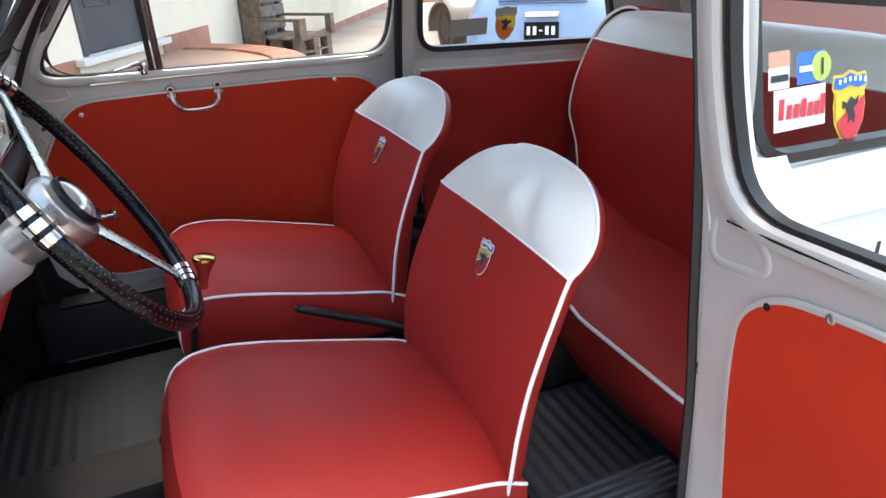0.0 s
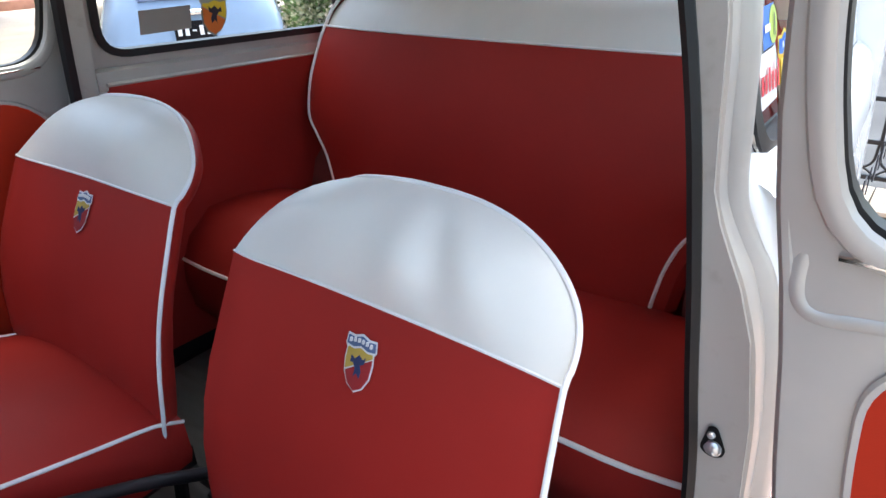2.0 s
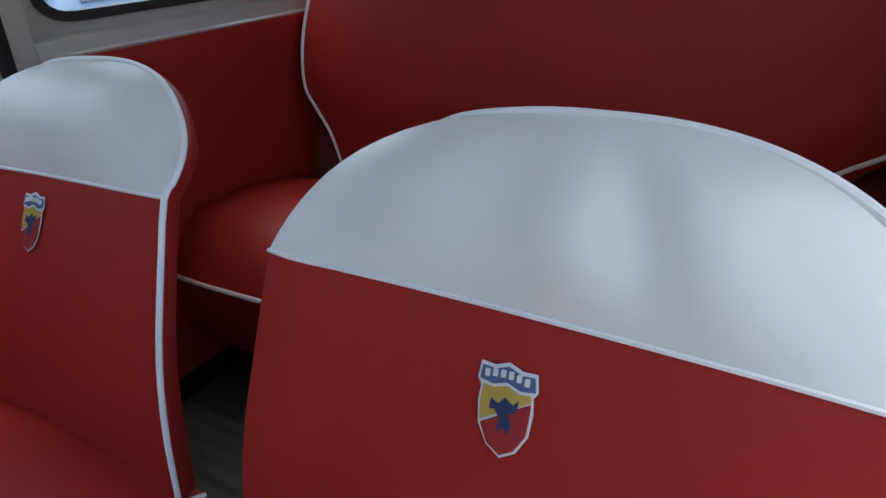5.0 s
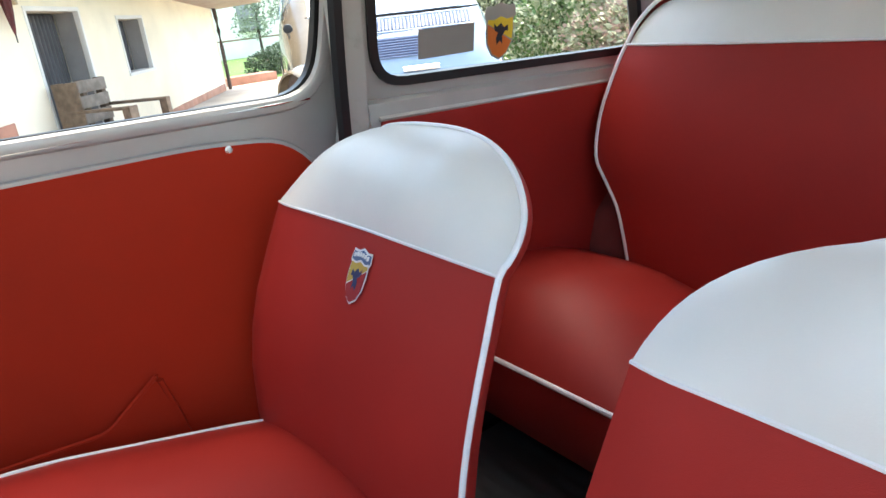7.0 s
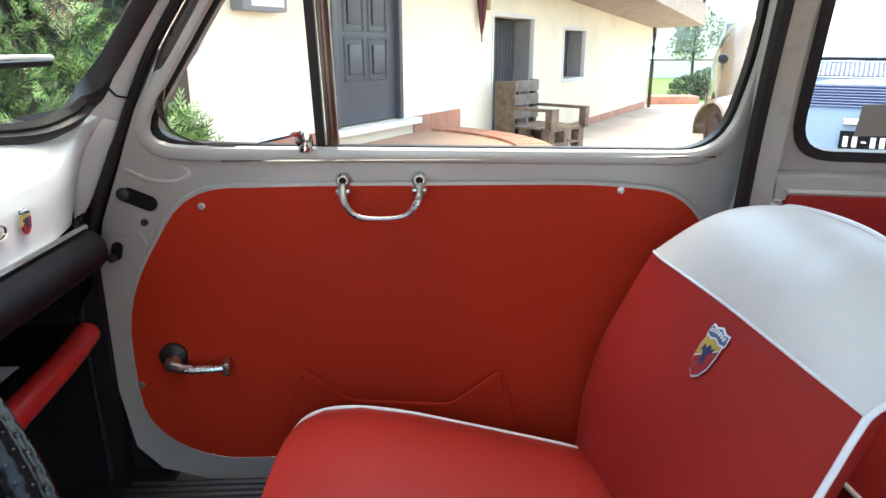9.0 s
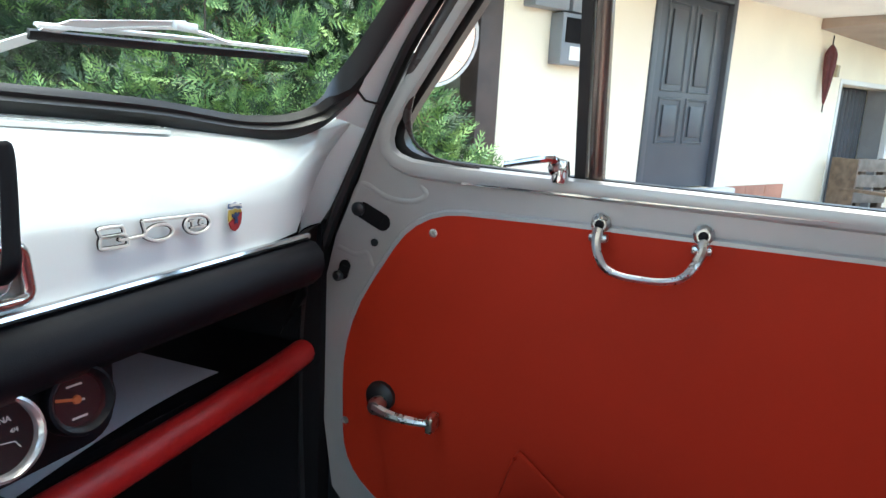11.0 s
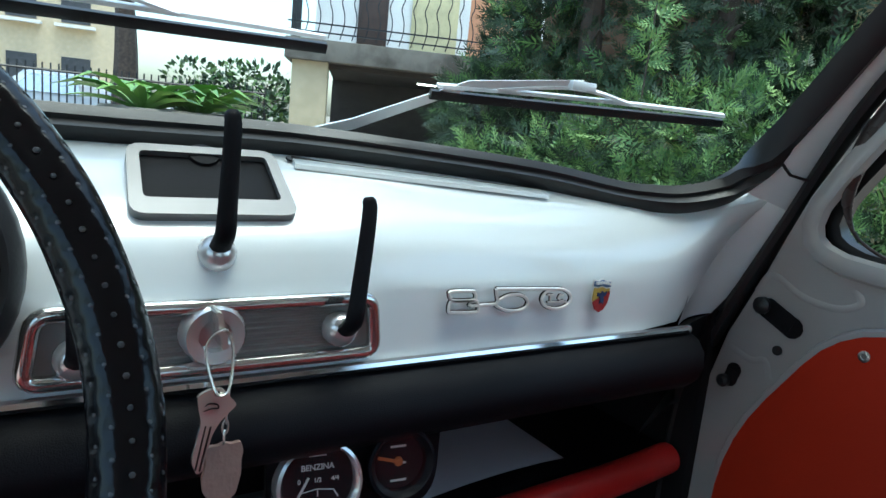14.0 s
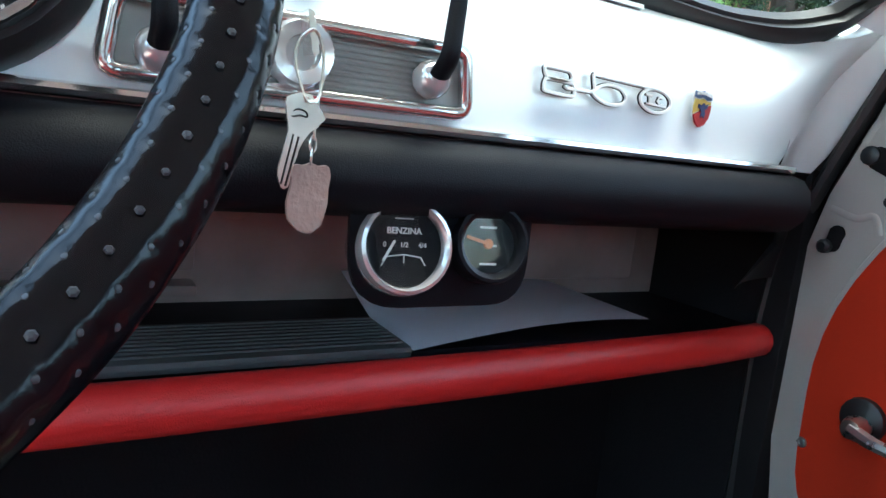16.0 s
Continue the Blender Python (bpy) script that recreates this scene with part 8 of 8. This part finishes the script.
for z in (2.16, 2.28, 3.0):
    b = bm_new()
    box(b, 0.02, BL, 0.06, 0.085, z, z + 0.02)
    bpart("balcony_rail", b, M_IRON)
for z in (2.16, 3.0):
    b = bm_new()
    box(b, 0.06, 0.085, 0.06, 2.0, z, z + 0.02)
    bpart("balcony_rail", b, M_IRON)
for k in range(int(BL / 0.17)):
    x = 0.08 + k * 0.17
    b = bm_new()
    tube(b, spline([(x, 0.07, 2.10), (x + 0.045, 0.07, 2.28), (x + 0.045, 0.07, 2.45), (x, 0.07, 2.62), (x + 0.045, 0.07, 2.78), (x, 0.07, 3.0)], 3), 0.008, n=4, up=(0, 1, 0))
    bpart("baluster", b, M_IRON)
for k in range(12):
    b = bm_new()
    tube(b, [(0.07, 0.15 + k * 0.15, 2.06), (0.07, 0.15 + k * 0.15, 3.0)], 0.009, n=5, up=(0, 1, 0))
    bpart("baluster", b, M_IRON)

# far left ahead: pale block of flats, a plane tree, railings, parked pale car
fb = thing("apartment_building", pol(1.5, 32, GROUND_Z), "cream block of flats in the distance", "building")
FM = Matrix.Translation(pol(0.5, 34, GROUND_Z)) @ Matrix.Rotation(radians(-10), 4, "Z")
b = bm_new()
box(b, -9.0, 3.6, 0, 8, 0, 9.0)
part("wall", moved(b, FM), mat("cream_facade", (0.62, 0.50, 0.33), 0.85, var=0.06), fb)
b = bm_new()
box(b, -9.4, 4.0, -0.5, 8.4, 9.0, 9.3)
part("roof", moved(b, FM), M_TERRA, fb)
for i in range(6):
    for j in range(3):
        b = bm_new()
        box(b, -8.4 + i * 2.0, -7.3 + i * 2.0, -0.06, 0.0, 1.0 + j * 2.8, 2.4 + j * 2.8)
        w = part("window", moved(b, FM), M_DOORW, fb)
        b = bm_new()
        box(b, -8.6 + i * 2.0, -7.1 + i * 2.0, -0.5, 0.0, 0.8 + j * 2.8, 0.92 + j * 2.8)
        part("balcony", moved(b, FM), M_WHITE, fb)
c = pol(7.2, 13, GROUND_Z)
tree("street_tree", c, 4.6, [((c[0] + 0.9 * math.cos(j * 1.3), c[1] + 0.9 * math.sin(j * 1.3), 3.6 + 0.35 * (j % 3)), (0.8, 0.8, 0.55)) for j in range(7)], (1600, 500), 0.2, (M_LEAFD, M_LEAF), "street tree with stout trunk and dark green crown", "tree", 0.22, 91, "leaf")
for k, (az, d, h) in enumerate(((12.5, 16, 1.5), (15.5, 15, 1.7), (17.6, 14.5, 1.6))):
    c = pol(az, d, GROUND_Z)
    tree("garden_shrub", c, h, [((c[0] + 0.4 * math.cos(j * 2.0), c[1] + 0.3 * math.sin(j * 2.0), GROUND_Z + 0.5 + 0.28 * j), (0.6, 0.6, 0.38)) for j in range(5)], (500, 350), 0.16, (M_LEAFD, M_LEAF), "loose green garden shrub", "shrub", 0.05, 121 + k, "leaf")
small_car("parked_car", Matrix.Translation(pol(2.5, 15, GROUND_Z)) @ Matrix.Rotation(radians(80), 4, "Z"), "pale silver car parked beyond the railings", mat("silver_enamel", (0.45, 0.47, 0.48), 0.25, coat=0.5), 3.9, 1.6, 1.45)
fr = thing("front_railing", pol(5, 11, GROUND_Z), "dark garden railing in the distance", "railing")
q0, q1 = Vector(pol(-12, 11.5, 0)), Vector(pol(17.5, 11.5, 0))
for z in (0.2, 1.25):
    b = bm_new()
    tube(b, [q0 + Vector((0, 0, z)), q1 + Vector((0, 0, z))], 0.018, n=5)
    part("rail", b, M_IRON, fr)
for k in range(60):
    q = q0.lerp(q1, k / 59)
    b = bm_new()
    tube(b, [q + Vector((0, 0, GROUND_Z)), q + Vector((0, 0, 1.35))], 0.011, n=4, up=(0, 1, 0))
    part("bar", b, M_IRON, fr)
fp = thing("garden_wall", pol(6, 20, GROUND_Z), "pale garden wall across the street", "wall")
b = bm_new()
box(b, -12, 5.5, 24, 24.3, GROUND_Z, 1.1)
part("wall_face", b, M_WHITE, fp)

# behind the house and the parked cars: shrubs, lawn, hedges
for k, (x, y, h, rr, mm) in enumerate(((6.3, -6.6, 1.35, 0.95, (M_HAZEG, M_LEAF)), (7.9, -7.2, 1.6, 1.0, (M_HAZEG, M_LEAFD)), (4.9, -6.6, 1.25, 0.95, (M_HAZEG, M_HAZER)), (3.4, -6.9, 1.35, 0.95, (M_HAZER, M_HAZEG)), (2.0, -6.8, 1.35, 0.9, (M_HAZER, M_HAZEG)), (18.6, -7.7, 0.75, 0.75, (M_SAGE, M_LEAFD)), (20.3, -9.1, 0.9, 0.9, (M_SAGE, M_LEAF)))):
    z = gz(x)
    bl = [((x + rr * 0.5 * math.cos(j * 1.7), y + rr * 0.5 * math.sin(j * 1.7), z + 0.16 + (h - 0.36) * (j / 7)), (rr * 0.62, rr * 0.62, h * 0.26)) for j in range(8)]
    tree("garden_shrub", (x, y, z), h * 0.8, bl, (6500, 4500) if x < 10 else (2200, 1700), 0.075, mm, "dense garden shrub with green and reddish leaves" if M_HAZER in mm else "dense green garden shrub", "shrub", 0.04, 151 + k, "leaf")
x, y = 21.8, -8.85
z = gz(x)
bl = [((x + 0.42 * math.cos(j * 1.9), y + 0.42 * math.sin(j * 1.9), z + 1.35 + 0.95 * (j % 4) / 3), (0.42, 0.42, 0.34)) for j in range(9)]
tree("olive_tree", (x, y, z), 2.0, bl, (1300, 250), 0.10, (leaf_mat("olive_leaf", (0.15, 0.20, 0.14), (0.28, 0.34, 0.25)), M_SAGE), "grey-green olive tree on the lawn", "tree", 0.06, 171, "leaf")
# pale houses beyond the lawn
for k, (x, y, w, h) in enumerate(((34.0, -10.5, 9.0, 6.4), (38.0, -20.5, 8.0, 7.5))):
    fh = thing("far_house", (x, y, gz(x)), "pale plastered house beyond the lawn", "house", "far houses")
    b = bm_new()
    box(b, x, x + 6, y - w / 2, y + w / 2, gz(x), gz(x) + h, 0.03)
    part("wall", b, M_WHITE, fh)
    b = bm_new()
    box(b, x - 0.4, x + 6.4, y - w / 2 - 0.4, y + w / 2 + 0.4, gz(x) + h, gz(x) + h + 0.22, 0.03)
    part("roof", b, M_TERRA, fh, "terracotta roof")
    for i in range(3):
        for j in range(2):
            yy, zz = y - w / 2 + w * (i + 0.5) / 3, gz(x) + 1.3 + 2.9 * j
            b = bm_new()
            box(b, x - 0.05, x + 0.02, yy - 0.55, yy + 0.55, zz, zz + 1.45, 0.01)
            wn = part("window", b, M_GREYB, fh, "grey shuttered window")
            b = bm_new()
            box(b, x - 0.14, x - 0.05, yy - 0.65, yy + 0.65, zz - 0.08, zz, 0.01)
            part("sill", b, M_CONC, wn)
b = bm_new()
grid(b, [[Vector((x, y, gz(x) + 0.01)) for x in np.linspace(17.2, 40, 8)] for y in np.linspace(-30, -5.5, 8)])
solo("lawn", b, mat("lawn_green", (0.12, 0.22, 0.05), 0.95, var=0.25, scale=3, grain=0.9, gscale=30), "green lawn beyond the house", "lawn", kind="structure")
b = bm_new()
box(b, 16.6, 17.2, -6.9, -5.6, gz(17) - 0.02, gz(17) + 0.20, 0.02)
solo("lawn_edge", b, M_TERRA, "low terracotta edging of the lawn", "edging", kind="structure")
b = bm_new()
tube(b, [(26.0, -30, 0.62), (26.0, -5.4, 0.62)], 0.035, n=6)
for k in range(9):
    tube(b, [(26.0, -5.5 - k * 3, gz(26)), (26.0, -5.5 - k * 3, 0.66)], 0.04, n=6, up=(0, 1, 0))
solo("wooden_fence", b, M_WOODG, "post and rail fence beyond the lawn", "fence")

# ---- small fittings on the car ----
b = bm_new()
MC = Vector((0.672, 0.797, 1.100))
MN = Vector((-0.48, -0.80, -0.35)).normalized()
mr = thing("door_mirror", MC - Vector((0, 0, 0.1)), "round chromed door mirror on a short stalk", "mirror")
lathe(b, [(0.0, -0.02), (0.035, -0.018), (0.055, -0.006), (0.060, 0.002), (0.058, 0.005), (0.054, 0.003)], MC, MN, 28)
part("mirror_shell", b, M_BODY, mr, "white rimmed mirror shell")
b = bm_new()
lathe(b, [(0.0, 0.002), (0.055, 0.002)], MC, MN, 28)
part("mirror_glass", b, mat("mirror_silver", (0.9, 0.9, 0.9), 0.02, metal=1.0, var=0.0), mr, "mirror glass")
b = bm_new()
tube(b, spline([MC - MN * 0.012 - Vector((0, 0, 0.04)), MC + Vector((-0.01, 0.04, -0.06)), Vector((0.63, 0.90, 0.96))], 4), 0.005, n=8)
part("stalk", b, M_CHROME, mr, "chromed stalk")


def sticker(name, pts, at, m, label, side, lay=0.0):
    """A thin sticker on a quarter window, drawn in (y, z)."""
    b = bm_new()
    t = fill(pts)
    for v in t.verts:
        z = at[1] + v.co.z
        v.co = Vector((side * (QI(at[0] + v.co.y, z) + 0.0115 + lay * 0.0006 + (0.0 if side < 0 else -0.004)), at[0] + v.co.y, z))
    return join(b, t)


def sticker_thing(nm, at, label, layers, side):
    th = thing(nm, (side * (XI(at[1]) + 0.02), at[0], at[1]), label, "sticker", "window stickers")
    for k, (pn, pts, m) in enumerate(layers):
        part(pn, sticker(pn, pts, at, m, "", side, k if side < 0 else -k), m, th)
    return th


def rect(a0, a1, z0, z1):
    return [(a0, z0), (a1, z0), (a1, z1), (a0, z1)]


M_ST_P = mat("sticker_salmon", (0.70, 0.30, 0.20), 0.5)
M_ST_W = mat("sticker_white", (0.80, 0.79, 0.77), 0.5)
M_ST_R = mat("sticker_red", (0.60, 0.03, 0.05), 0.5)
M_ST_B = mat("sticker_blue", (0.03, 0.16, 0.60), 0.5)
M_ST_G = mat("sticker_lime", (0.42, 0.55, 0.10), 0.5)
M_ST_Y = mat("sticker_yellow", (0.80, 0.55, 0.04), 0.5)
M_ST_N = mat("sticker_grey", (0.36, 0.33, 0.30), 0.5)
M_ST_O = mat("sticker_orange", (0.70, 0.17, 0.03), 0.5)
M_ST_K = mat("sticker_black", (0.02, 0.02, 0.03), 0.5)
sticker_thing("sticker", (-0.099, 1.040), "small salmon and white advertising sticker", [("field", rect(-0.018, 0.018, -0.022, 0.022), M_ST_W), ("upper_field", rect(-0.018, 0.018, 0.004, 0.022), M_ST_P), ("word_bar", rect(-0.015, 0.015, -0.013, -0.005), M_ST_K)], -1)
sticker_thing("sticker", (-0.155, 1.038), "blue sticker with lime green disc", [("field", rect(-0.025, 0.025, -0.019, 0.019), M_ST_B), ("disc", [(-0.018 + 0.018 * math.cos(a), 0.018 * math.sin(a)) for a in [k * math.pi / 8 for k in range(16)]], M_ST_G), ("word_bar", rect(-0.002, 0.022, -0.004, 0.003), M_ST_W), ("mark_bar", rect(-0.021, -0.017, -0.01, 0.01), M_ST_K)], -1)
cast = [("field", rect(-0.046, 0.046, -0.025, 0.025), M_ST_W)]
cast += [("word_bar", [(a - 0.0045, -0.011 - (0.0)), (a + 0.0045, -0.011), (a + 0.0045 - 0.002, hz), (a - 0.0045 - 0.002, hz)], M_ST_R) for a, hz in ((0.034, 0.014), (0.021, 0.006), (0.009, 0.006), (-0.003, 0.011), (-0.014, 0.006), (-0.025, 0.006), (-0.035, 0.014))]
sticker_thing("sticker", (-0.136, 0.992), "white sticker with slanted red word marks", cast, -1)
for side, yy, zz, sz in ((-1, -0.228, 0.981, 0.034), (1, -0.312, 0.988, 0.033)):
    shp = shield_shapes()
    cols = [M_ST_Y if side < 0 else M_ST_N, M_ST_B if side < 0 else M_ST_N, M_ST_Y, M_ST_R if side < 0 else M_ST_O, M_ST_K, M_ST_W if side < 0 else M_ST_N]
    lay = [(n, [(a * sz * (1 if side > 0 else -1), z * sz) for a, z in lp], c) for (n, lps, _), c in zip(shp, cols) for lp in lps[:1 if n != "band_marks" else 6]]
    sticker_thing("shield_sticker", (yy, zz), "yellow, red and blue shield sticker on the side window" if side < 0 else "yellow and orange shield sticker on the side window", lay, side)
sticker_thing("card_sticker", (-0.205, 0.986), "plain grey-brown card stuck inside the window", [("card", rect(-0.054, 0.054, -0.022, 0.022), mat("grey_card", (0.28, 0.25, 0.23), 0.7))], 1)
# word marks along the white flank, as plain bars
fl = thing("flank_marks", (-0.632, -0.30, 0.79), "row of dark letter marks on the white flank", "lettering")
for k in range(10):
    if k == 4:
        continue
    y0 = -0.10 - k * 0.062
    b = bm_new()
    box(b, -0.6325, -0.631, y0 - (0.020 if k in (1, 3, 5, 7) else 0.006), y0, 0.782, 0.822)
    part("letter_bar", b, M_ST_K, fl)
